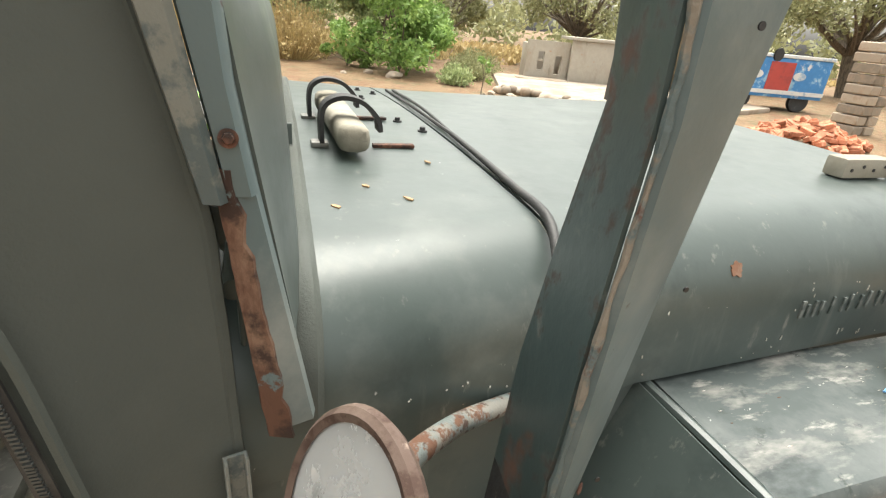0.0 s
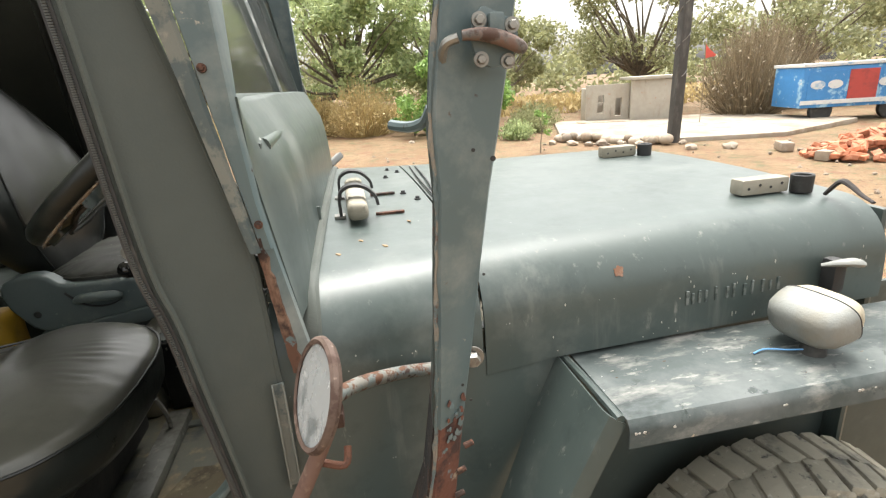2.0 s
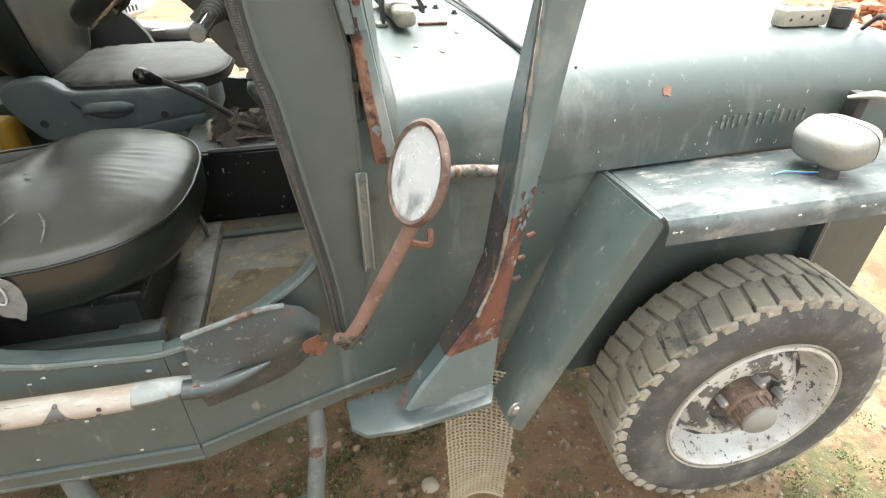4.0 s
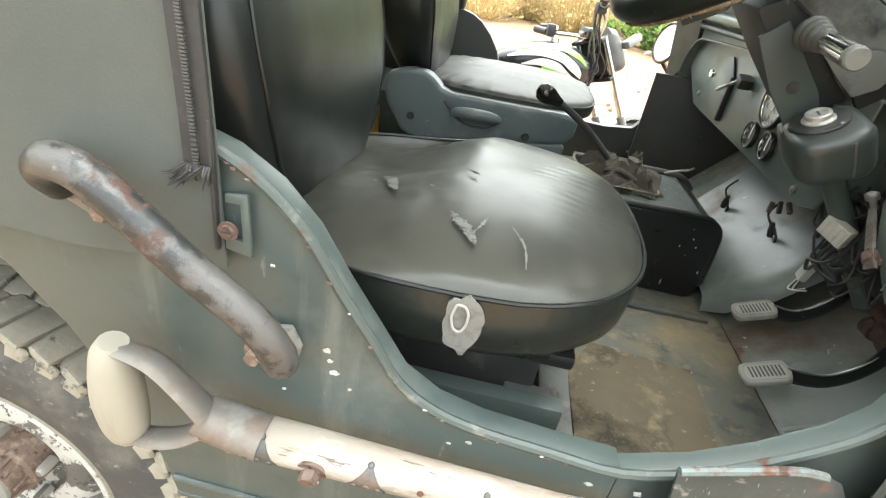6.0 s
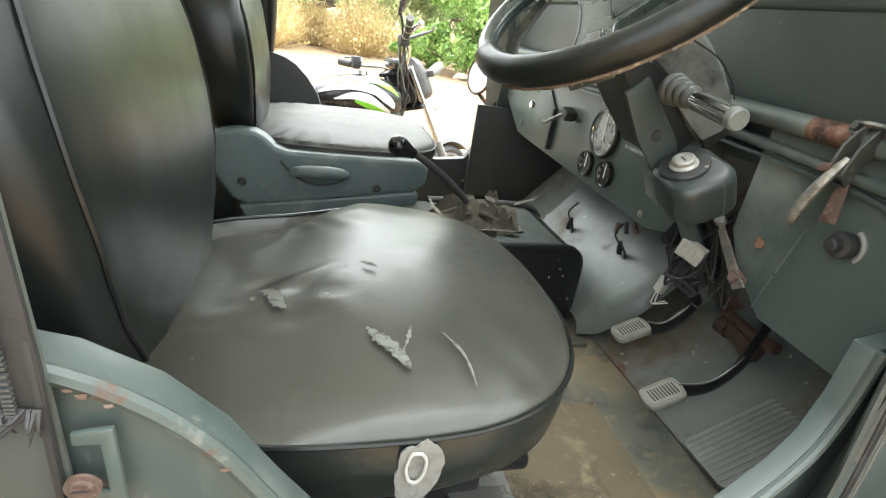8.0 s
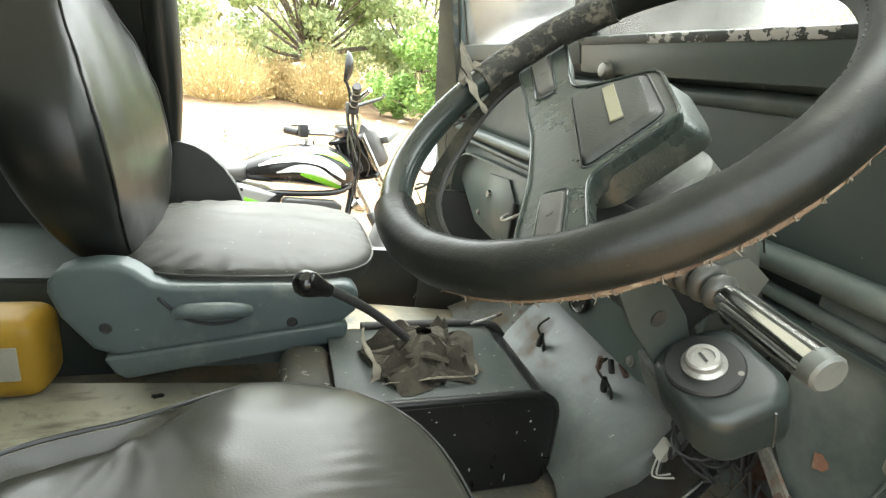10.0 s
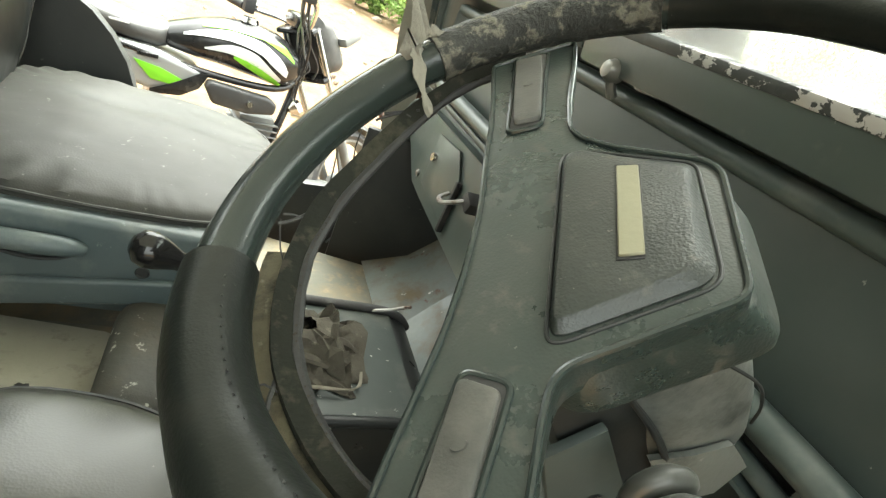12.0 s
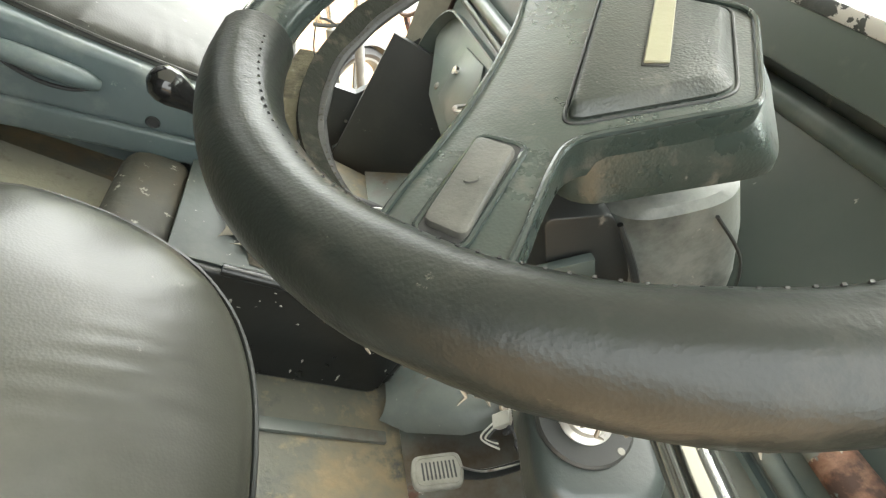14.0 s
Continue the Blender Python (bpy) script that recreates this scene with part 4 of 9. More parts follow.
rowsl.append([(sx(1.37) - 0.004, y, 1.372) for y in PYS])
part("lower_panel", sheet(rowsl, 0.005), PAINT, screen, "sheet-metal panel under the glass")
seal = []
for x, up in ((-0.008, 0.001), (0.001, 0.005), (0.011, 0.005), (0.016, 0.001)):
    seal.append([(0.312 + 0.026 * y + x + 0.003 * noise.noise(Vector((y * 9, z * 9, 3))), y + (-0.004 - up if y < 0.13 else (0.004 + up if y > 1.31 else 0)), z + up + 0.003) for _, y, z in bonnet_ring(0.33, 1.0)[2:-2]])
part("seal_strip", sheet(seal, 0.003), CANVAS, screen, "canvas strip sealing screen and cowl")
part("lower_frame", box(0, 0.018, 0.782, 1.35, 0.012, 0.046, 0.004, 2, Matrix.Translation((sx(1.32) - 0.018, 0, 1.32)) @ Matrix.Rotation(-math.atan(LEAN), 4, 'Y')), PAINT, screen, "grey lower frame of the far pane")
part("lower_frame", box(0, 0.02, 0.10, 0.78, 0, 0.05, 0.004, 2, Matrix.Translation((sx(1.32) - 0.018, 0, 1.32)) @ Matrix.Rotation(-math.atan(LEAN), 4, 'Y')), INPAINT, screen, "dark lower frame of the pane")
part("frame_edge", box(-0.002, 0.012, 0.10, 0.78, 0.040, 0.052, 0.003, 2, Matrix.Translation((sx(1.32) - 0.018, 0, 1.32)) @ Matrix.Rotation(-math.atan(LEAN), 4, 'Y')), BLACKCHIP, screen, "black bead under the pane, chipped to bare metal")
part("frame_tube", tube([(0.283, 0.15, 1.303), (0.283, 0.72, 1.305), (0.283, 1.29, 1.303)], 0.0115, 12), INPAINT, screen)
part("inner_panel", box(0.281, 0.286, 0.12, 1.32, 1.15, 1.31, 0.002), make("inner_screen_paint", (0.036, 0.047, 0.042), 0.40, 0.0, [((0.07, 0.076, 0.067), 3.0, 0.5, 0.9, 0.6), ((0.2, 0.2, 0.18), 80.0, 0.71, 0.74, 0.7)], (10.0, 0.2), 0.2), screen)
part("top_rail", box(sx(1.78) - 0.03, sx(1.78), 0.07, 1.38, 1.755, 1.80, 0.005), PAINT, screen)
part("centre_post", box(-0.012, 0.012, 0.765, 0.79, 0.0, 0.40, 0.003, 2, Matrix.Translation((sx(1.365) - 0.008, 0, 1.365)) @ Matrix.Rotation(-math.atan(LEAN), 4, 'Y')), BLACKCHIP, screen)
GW = bpy.data.materials.new("dusty_pane")
GW.use_nodes = True
gn, gk_ = GW.node_tree.nodes, GW.node_tree.links
gn.remove(gn["Principled BSDF"])
clear, film, gloss = gn.new("ShaderNodeBsdfTransparent"), gn.new("ShaderNodeBsdfTranslucent"), gn.new("ShaderNodeBsdfGlossy")
film.inputs["Color"].default_value = (0.78, 0.78, 0.74, 1)
clear.inputs["Color"].default_value = (0.9, 0.93, 0.91, 1)
gloss.inputs["Roughness"].default_value = 0.08
dirt = gn.new("ShaderNodeTexNoise")
dirt.inputs["Scale"].default_value, dirt.inputs["Detail"].default_value = 5.0, 8.0
dr = gn.new("ShaderNodeMapRange")
dr.inputs["From Min"].default_value, dr.inputs["From Max"].default_value, dr.inputs["To Min"].default_value, dr.inputs["To Max"].default_value = 0.3, 0.75, 0.07, 0.27
fres = gn.new("ShaderNodeFresnel")
fres.inputs["IOR"].default_value = 1.45
m1, m2 = gn.new("ShaderNodeMixShader"), gn.new("ShaderNodeMixShader")
gk_.new(dirt.outputs["Fac"], dr.inputs["Value"])
gk_.new(dr.outputs[0], m1.inputs["Fac"])
gk_.new(clear.outputs[0], m1.inputs[1])
dull, veil = gn.new("ShaderNodeBsdfDiffuse"), gn.new("ShaderNodeMixShader")
dull.inputs["Color"].default_value = (0.5, 0.5, 0.47, 1)
gk_.new(film.outputs[0], veil.inputs[1])
gk_.new(dull.outputs[0], veil.inputs[2])
gk_.new(veil.outputs[0], m1.inputs[2])
gk_.new(fres.outputs[0], m2.inputs["Fac"])
gk_.new(m1.outputs[0], m2.inputs[1])
gk_.new(gloss.outputs[0], m2.inputs[2])
gk_.new(m2.outputs[0], gn["Material Output"].inputs["Surface"])
for ya, yb in ((0.115, 0.762), (0.793, 1.34)):
    g = part("glass", box(-0.002, 0.002, ya, yb, 0.0, 0.40, 0.0, 1, Matrix.Translation((sx(1.365) - 0.006, 0, 1.365)) @ Matrix.Rotation(-math.atan(LEAN), 4, 'Y')), GW, screen, "dusty windscreen pane")
    g.visible_shadow = False
for y in (0.11, 0.755, 0.80, 1.338):
    part("glass_trim", box(-0.008, 0.008, y - 0.008, y + 0.008, 0.0, 0.40, 0.002, 1, Matrix.Translation((sx(1.365) - 0.004, 0, 1.365)) @ Matrix.Rotation(-math.atan(LEAN), 4, 'Y')), PAINT, screen)
lock = under("screen_catch", (0.26, 0.64, 1.33), jeep)
part("catch_plate", prism(rounded([(0.600, 1.322), (0.668, 1.318), (0.676, 1.330), (0.664, 1.346), (0.612, 1.348)], 0.006, 3), 0.006, at_x(0.252), 0.002), make("pale_catch", (0.34, 0.33, 0.30), 0.45, 0.5, [((0.12, 0.1, 0.08), 40.0, 0.5, 0.65, 0.7)], (90.0, 0.3), 0.2), lock, "pale worn catch plate")
part("catch_knob", lathe([(0, 0), (0.011, 0), (0.013, 0.012), (0.009, 0.02), (0, 0.022)], Matrix.Translation((0.256, 0.705, 1.325)) @ Matrix.Rotation(radians(-90), 4, 'Y'), 16), STEEL, lock)
part("catch_stem", tube([(0.262, 0.705, 1.300), (0.252, 0.705, 1.312), (0.248, 0.704, 1.325)], 0.006, 8), STEEL, lock)

# ---- bonnet and cowl fittings ----
def hood_z(x, y):
    k = min(1.0, max(0.0, (y - 0.26) / 0.46)) if y < 0.72 else min(1.0, max(0.0, (1.18 - y) / 0.46))
    return 1.102 + 0.012 * max(0, 0.7 - x) + 0.012 * k * (2 - k)


strip = [(0.555, 0.135, 1.075), (0.572, 0.20, 1.108), (0.578, 0.30, hood_z(0.58, 0.3) + 0.006), (0.58, 0.42, hood_z(0.58, 0.42) + 0.007), (0.584, 0.55, hood_z(0.58, 0.55) + 0.006)]
part("hinge_hose", tube(strip, [0.0058, 0.0055, 0.005, 0.0045, 0.004], 10), BLACKR, jeep, "black rubber hose along the bonnet hinge")
for dx in (-0.006, 0.012):
    part("hinge_wire", tube([(0.584, 0.54, hood_z(0.58, 0.55) + 0.006), (0.59 + dx, 0.8, hood_z(0.59, 0.8) + 0.006), (0.605 + dx, 1.12, hood_z(0.6, 1.12) + 0.004)], 0.003, 6), BLACKR, jeep)
rest = under("screen_rest", (0.40, 0.55, 1.115), jeep)
bm = box(0.382, 0.424, 0.40, 0.72, 1.124, 1.158, 0.014, 3)
for v in bm.verts:
    v.co += Vector((0.003, 0.004, 0.003)) * noise.noise(v.co * 25)
part("wood_block", bm, WOOD, rest, "weathered wooden block")
for y in (0.475, 0.665):
    arc = [(0.366, y, 1.122), (0.366, y, 1.160), (0.376, y, 1.178), (0.398, y - 0.005, 1.186), (0.424, y - 0.01, 1.180), (0.444, y - 0.014, 1.160), (0.448, y - 0.016, 1.142)]
    rows = [[(p.x, p.y - 0.014, p.z), (p.x, p.y + 0.014, p.z)] for p in spline(arc, 5)]
    part("strap", sheet(rows, 0.006), BLACKR, rest, "cracked black leather strap")
    part("strap_foot", box(0.355, 0.378, y - 0.012, y + 0.012, 1.115, 1.123, 0.002), STEEL, rest)
    part("strap_foot", box(0.44, 0.50, y - 0.006, y + 0.006, hood_z(0.47, y) + 0.001, hood_z(0.47, y) + 0.006, 0.001), RUST, rest)
for x, y in ((0.545, 0.585), (0.52, 0.66), (0.545, 1.02), (0.52, 1.09), (0.50, 0.92)):
    part("hinge_bolt", bolt((x, y, hood_z(x, y) + 0.001), (0, 0, 1), 0.005, 0.006), BLACKR, jeep)
for y in (0.345, 0.93):
    rest2 = under("bonnet_rest", (1.25, y, 1.11), jeep)
    bm = box(1.185, 1.298, y - 0.02, y + 0.018, hood_z(1.25, y), hood_z(1.25, y) + 0.034, 0.007, 2)
    part("wood_block", bm, WOOD, rest2, "small drilled wooden block")
    for k in range(4):
        part("block_hole", lathe([(0, 0), (0.003, 0), (0.003, 0.001), (0, 0.001)], Matrix.Translation((1.20 + 0.026 * k, y - 0.0205, hood_z(1.25, y) + 0.015 + 0.006 * (k % 2))) @ Matrix.Rotation(radians(90), 4, 'X'), 8), BLACKR, rest2)
    part("rubber_stop", lathe([(0, 0), (0.021, 0), (0.022, 0.035), (0.020, 0.037), (0.016, 0.035), (0.015, 0.02), (0, 0.02)], Matrix.Translation((1.322, y - 0.025, hood_z(1.3, y))), 24), BLACKR, rest2)
hook = under("bonnet_hook", (1.34, 0.24, 1.11), jeep)
part("hook_arm", tube([(1.335, 0.275, 1.107), (1.345, 0.255, 1.135), (1.348, 0.235, 1.13), (1.345, 0.21, 1.118), (1.342, 0.18, 1.108)], [0.008, 0.010, 0.008, 0.006, 0.005], 8, flat=0.5), POSTD, hook)
latch = under("bonnet_latch", (1.25, 0.165, 1.01), jeep)
part("latch_body", box(1.235, 1.262, 0.138, 0.17, 0.955, 1.02, 0.008), BLACKR, latch)
part("latch_handle", tube([(1.215, 0.15, 1.012), (1.24, 0.125, 1.022), (1.265, 0.125, 1.018), (1.29, 0.14, 1.008)], [0.005, 0.012, 0.013, 0.004], 10, flat=0.6), LAMPG, latch, "dusty grey rubber bonnet latch")
for x, w, hh in ((0.952, 0.006, 0.026), (0.964, 0.005, 0.02), (0.978, 0.005, 0.024), (0.992, 0.004, 0.022), (1.012, 0.004, 0.026), (1.036, 0.005, 0.022), (1.05, 0.004, 0.026), (1.072, 0.006, 0.022), (1.09, 0.004, 0.026), (1.112, 0.005, 0.024), (1.13, 0.004, 0.02), (1.146, 0.006, 0.024)):
    yy = 0.145 + 0.045 * (x - 0.6)
    part("marking", box(x, x + w, yy - 0.0012, yy + 0.002, 0.967, 0.967 + hh, 0.0005, 1), make("chalky_marking", (0.15, 0.165, 0.155), 0.7, 0.0, [(GREY, 60.0, 0.44, 0.56, 0.45)], None, 0.2) if x < 0.953 else bpy.data.materials["chalky_marking"], bonnet)


def blot(cx, cy, cz, nrm, r, seed, squash=0.7, thick=0.0015, n=22):
    """An irregular thin patch lying on a surface."""
    q = Vector(nrm).to_track_quat('Z', 'Y').to_matrix().to_4x4()
    q.translation = (cx, cy, cz)
    poly = []
    for k in range(n):
        a = 2 * math.pi * k / n
        rr = r * (0.75 + 0.5 * noise.noise(Vector((math.cos(a) * 1.7, math.sin(a) * 1.7, seed))))
        poly.append((rr * math.cos(a), rr * math.sin(a) * squash))
    return prism(poly, thick, q, 0.0)


part("rust_patch", blot(0.824, 0.171, 1.045, (0, -0.86, 0.5), 0.013, 3.3, 0.9, 0.0012, 40), make("orange_rust", (0.17, 0.085, 0.052), 0.9, 0.0, [((0.22, 0.15, 0.11), 90.0, 0.5, 0.7, 0.9)], None, 0.3), bonnet, "small orange rust patch")
for k, (x, y) in enumerate(((0.40, 0.31), (0.44, 0.27), (0.50, 0.40), (0.36, 0.25))):
    part("dry_leaf", blot(x, y, hood_z(x, y) + 0.002, (0.1, 0.05, 1), 0.008, k * 2.1, 0.5), make("dry_leaf", (0.33, 0.22, 0.12), 0.9, 0.0, [], None, 0.3) if k == 0 else bpy.data.materials["dry_leaf"], jeep)

for at_, n_, r_, rusty, k in post_flakes:
    part("post_flake", blot(at_.x, at_.y, at_.z, n_, r_, k * 2.1, 1.3, 0.0010, 14), POSTR if rusty else BLUEPAINT, post)

# ---- fender lamp and marker ----
lamp = under("fender_lamp", (1.11, 0.055, 0.91), jeep)
lm = Matrix.Translation((1.118, 0.066, 0.962)) @ Matrix.Rotation(radians(8), 4, 'Z') @ Matrix.Rotation(radians(-18), 4, 'Y')


def lamp_ring(x, w, hgt, e=0.62):
    return [lm @ Vector((x, w * math.copysign(abs(math.sin(a)) ** e, math.sin(a)), hgt * math.copysign(abs(math.cos(a)) ** e, math.cos(a)))) for a in [2 * math.pi * q / 36 for q in range(36)]]


part("lamp_body", loft([lamp_ring(*r) for r in ((-0.044, 0.018, 0.010), (-0.042, 0.036, 0.021), (-0.034, 0.052, 0.030), (-0.020, 0.061, 0.035), (0.0, 0.065, 0.037), (0.018, 0.066, 0.038), (0.020, 0.064, 0.036))], True, True), LAMPG, lamp, "dusty pale plastic lamp housing")
part("lamp_seam", tube(lamp_ring(0.0195, 0.0655, 0.0375), 0.0012, 6, True, 1), BLACKR, lamp)
part("lamp_lens", loft([lamp_ring(*r) for r in ((0.0185, 0.060, 0.033), (0.030, 0.060, 0.033), (0.046, 0.052, 0.027), (0.049, 0.046, 0.022))], True, True), make("faded_lens", (0.36, 0.31, 0.22), 0.4, 0.0, [((0.24, 0.22, 0.17), 14.0, 0.45, 0.7, 0.7), ((0.45, 0.27, 0.12), 9.0, 0.6, 0.75, 0.5)], (120.0, 0.2), 0.1), lamp, "faded cream-amber lens")
part("lamp_foot", lathe([(0.0, 0), (0.02, 0), (0.018, 0.014), (0.012, 0.028), (0.012, 0.05), (0, 0.05)], Matrix.Translation((1.115, 0.05, FZ)), 20), BLACKR, lamp)
part("lamp_wire", tube([(1.10, 0.05, FZ + 0.008), (1.075, 0.06, FZ + 0.006), (1.045, 0.075, FZ + 0.004), (1.02, 0.07, FZ + 0.003)], 0.0014, 6), make("blue_wire", (0.12, 0.3, 0.55), 0.5, 0.0, [], None, 0.1), lamp, "thin blue wire")
mark = under("marker_lamp", (1.30, 0.03, FZ), jeep)
part("marker_base", lathe([(0, 0), (0.036, 0), (0.036, 0.012), (0.03, 0.016), (0, 0.016)], Matrix.Translation((1.30, 0.03, FZ)), 28), LAMPG, mark)
part("marker_lens", lathe([(0.028, 0.014), (0.029, 0.03), (0.024, 0.045), (0.012, 0.053), (0, 0.054)], Matrix.Translation((1.30, 0.03, FZ)), 28), make("amber_lens", (0.65, 0.26, 0.02), 0.25, 0.0, [], None, 0.1), mark, "amber lens")

# ---- mirrors ----
def wing_mirror(p, aim, arm_pts, foot):
    mir = under("wing_mirror", p, jeep)
    mm = look(p, aim) @ Matrix.Diagonal((-1, 1, -1, 1))
    sc = Matrix.Diagonal((0.86, 1.0, 1, 1))
    part("mirror_glass", lathe([(0, 0.0035), (0.0595, 0.0035), (0.0595, 0.0), (0.0, 0.0)], mm @ sc, 48), MIRROR, mir, "clouded oval mirror glass")
    part("mirror_frame", lathe([(0.0575, 0.005), (0.0625, 0.007), (0.066, 0.004), (0.0668, -0.001), (0.062, -0.007), (0.035, -0.012), (0, -0.013)], mm @ sc, 48), RUSTF, mir, "faded rusty oval frame")
    if arm_pts:
        part("mirror_arm", tube(arm_pts, 0.0100, 12, flat=1.0), make("arm_rust_tan", (0.135, 0.078, 0.059), 0.8, 0.0, [((0.09, 0.05, 0.037), 14.0, 0.48, 0.66, 0.9), ((0.22, 0.15, 0.115), 40.0, 0.56, 0.7, 0.9)], (90.0, 0.4), 0.25), mir, "rusty tube arm")
        part("mirror_brace", tube([(0.342, -0.035, 1.022), (0.375, 0.010, 1.008), (0.43, 0.060, 0.984), (0.485, 0.095, 0.962), (0.55, 0.125, 0.945)], 0.0095, 12), make("brace_paint", (0.115, 0.135, 0.13), 0.55, 0.0, [((0.17, 0.165, 0.145), 38.0, 0.49, 0.55, 0.7), ((0.11, 0.052, 0.03), 46.0, 0.50, 0.55, 0.9), ((0.05, 0.028, 0.02), 60.0, 0.56, 0.62, 0.9)], (90.0, 0.5), 0.2), mir, "rust-stained brace tube")
        part("brace_bolt", bolt((0.545, 0.098, 0.968), (-0.1, -1, 0), 0.011, 0.014), STEEL, mir)
        part("arm_clamp", box(0.325, 0.352, -0.045, -0.02, 0.985, 1.005, 0.003), RUST, mir)
        part("arm_clamp", tube([(0.318, -0.03, 0.93), (0.345, -0.035, 0.925), (0.35, -0.02, 0.94)], 0.005, 8), RUST, mir)
        for k in range(6):
            a = k * 1.1
            part("wire_tie", tube([(0.215 + 0.012 * math.cos(a), -0.028, 0.765 + 0.012 * math.sin(a)), (0.222, -0.04 - 0.004 * (k % 2), 0.77 + 0.008 * math.cos(2 * a)), (0.23 + 0.016 * math.cos(a + 1), -0.03, 0.765 + 0.016 * math.sin(a + 2))], 0.003, 6), KHAKI, mir)
        part("arm_bolt", bolt((0.238, 0.0, 0.762), (0.2, -1, 0), 0.009, 0.012), RUST, mir)
    return mir


RUSTF = make("faded_rust", (0.09, 0.058, 0.044), 0.75, 0.0, [((0.15, 0.108, 0.085), 14.0, 0.5, 0.68, 0.8), ((0.06, 0.034, 0.025), 42.0, 0.52, 0.6, 0.9), ((0.26, 0.2, 0.16), 70.0, 0.62, 0.72, 0.9)], (80.0, 0.4), 0.2)
wing_mirror((0.327, -0.059, 1.045), (-0.473, -0.362, 1.335), [(0.333, -0.045, 0.990), (0.318, -0.040, 0.955), (0.270, -0.034, 0.858), (0.225, -0.028, 0.775), (0.205, -0.01, 0.755)], None)
wing_mirror((0.235, 1.52, 1.06), (-0.7, 1.05, 1.25), None, None)
part("mirror_brace", tube([(0.24, 1.51, 1.0), (0.27, 1.47, 0.97), (0.32, 1.40, 0.96)], 0.008, 8), RUST, jeep)

# ---- the post's hinge and the guide on the cowl ----
hinge = under("post_hinge", (0.56, -0.03, 1.42), jeep)
part("hinge_leaf", prism(rounded([(0.530, 1.428), (0.540, 1.440), (0.556, 1.432), (0.574, 1.424), (0.577, 1.408), (0.568, 1.384), (0.548, 1.380), (0.532, 1.388), (0.527, 1.408)], 0.005, 3), 0.006, at_y(-0.043), 0.0015), BLUEPAINT, hinge, "shaped hinge leaf in flaking paint")
part("hinge_lug", box(0.544, 0.560, -0.052, -0.042, 1.412, 1.432, 0.003, 2), BLUEPAINT, hinge)
part("hinge_barrel", tube([(0.516, -0.050, 1.412), (0.535, -0.053, 1.412), (0.556, -0.054, 1.407), (0.574, -0.053, 1.399), (0.580, -0.052, 1.395)], [0.005, 0.0066, 0.0076, 0.0070, 0.004], 12), make("hinge_rust", (0.15, 0.095, 0.075), 0.75, 0.0, [((0.10, 0.12, 0.12), 20.0, 0.52, 0.62, 0.6), ((0.07, 0.04, 0.03), 40.0, 0.55, 0.62, 0.9)], (80.0, 0.4), 0.2), hinge, "rusted hinge barrel")
for x, z in ((0.536, 1.389), (0.564, 1.386), (0.535, 1.426), (0.569, 1.420)):
    part("hinge_screw", bolt((x, -0.045, z), (0, -1, 0), 0.0048, 0.005), STEEL, hinge)
part("hinge_pin", tube([(0.512, -0.05, 1.41), (0.50, -0.045, 1.405), (0.498, -0.03, 1.39)], 0.005, 8), STEEL, hinge)
part("post_gutter", tube([(0.525, 0.03, 1.44), (0.510, 0.033, 1.41), (0.505, 0.036, 1.36), (0.506, 0.036, 1.342)], 0.012, 10, flat=0.5), BLUEPAINT, jeep)
part("post_hook", tube([(0.497, 0.045, 1.342), (0.49, 0.06, 1.325), (0.475, 0.09, 1.318), (0.455, 0.12, 1.32)], 0.007, 8), BLUEPAINT, jeep)
for x, z, r in ((0.528, 1.297, 0.0022), (0.552, 1.285, 0.0032), (0.535, 1.15, 0.0018), (0.50, 1.01, 0.002), (0.51, 0.985, 0.0018)):
    part("post_hole", lathe([(0, 0), (r, 0), (r, 0.001), (0, 0.001)], Matrix.Translation((x, -0.034 + (x - 0.5) * 0.25, z)) @ Matrix.Rotation(radians(90), 4, 'X'), 12), BLACKR, jeep)
part("slide_strip", prism([(0.0, 0.0), (0.016, 0.0), (0.016, 0.010), (0.0135, 0.010), (0.0135, 0.0025), (0.0025, 0.0025), (0.0025, 0.010), (0.0, 0.010)], 0.165, axes((0.258, 0.050, 0.838), (1, 0.21, 0.0), (0.21, -1, 0)) @ Matrix.Translation((0, 0, -0.165)), 0.0006, 1), RAILM, jeep, "grey steel channel with peeling paint")

# ---- zip on the front curtain ----
ZIPM = make("dull_zip", (0.075, 0.08, 0.076), 0.5, 0.4, [], None, 0.2)


def zipper(pts, tape, parent):
    p = spline(pts, 14)
    rows = [[q + Vector((-tape, 0.001, 0)), q + Vector((tape, 0.001, 0))] for q in p]
    part("zip_tape", sheet(rows, 0.002), BLACKR, parent)
    bm = bmesh.new()
    for a, b in zip(p, p[1:]):
        n = max(1, int((b - a).length / 0.0023))
        for k in range(n):
            c = a.lerp(b, k / n)
            add(bm, box(c.x - 0.0022, c.x + 0.0022, c.y - 0.0035, c.y - 0.001, c.z - 0.0007, c.z + 0.0007, 0, 1))
    return tagged(part("zip_teeth", bm, ZIPM, parent, "row of small zip teeth"), kind="stuff")


zipper([(a + 0.006, 0.010, z) for a, z in FL], 0.0055, flap)
part("curtain_hem", tube([(a + 0.018, 0.013, z) for a, z in FL], 0.0035, 6), CANVAS, flap)
part("curtain_hem", tube([(b - 0.004, 0.062, z) for b, z in FR], 0.005, 6), CANVAS, flap)
far_rows = [[(a + 0.06 + (b - a) * t, 1.425 - 0.03 * t, z) for t in (0, 0.5, 1)] for (a, z), (b, _) in zip(FL[:6], FR[:6])]
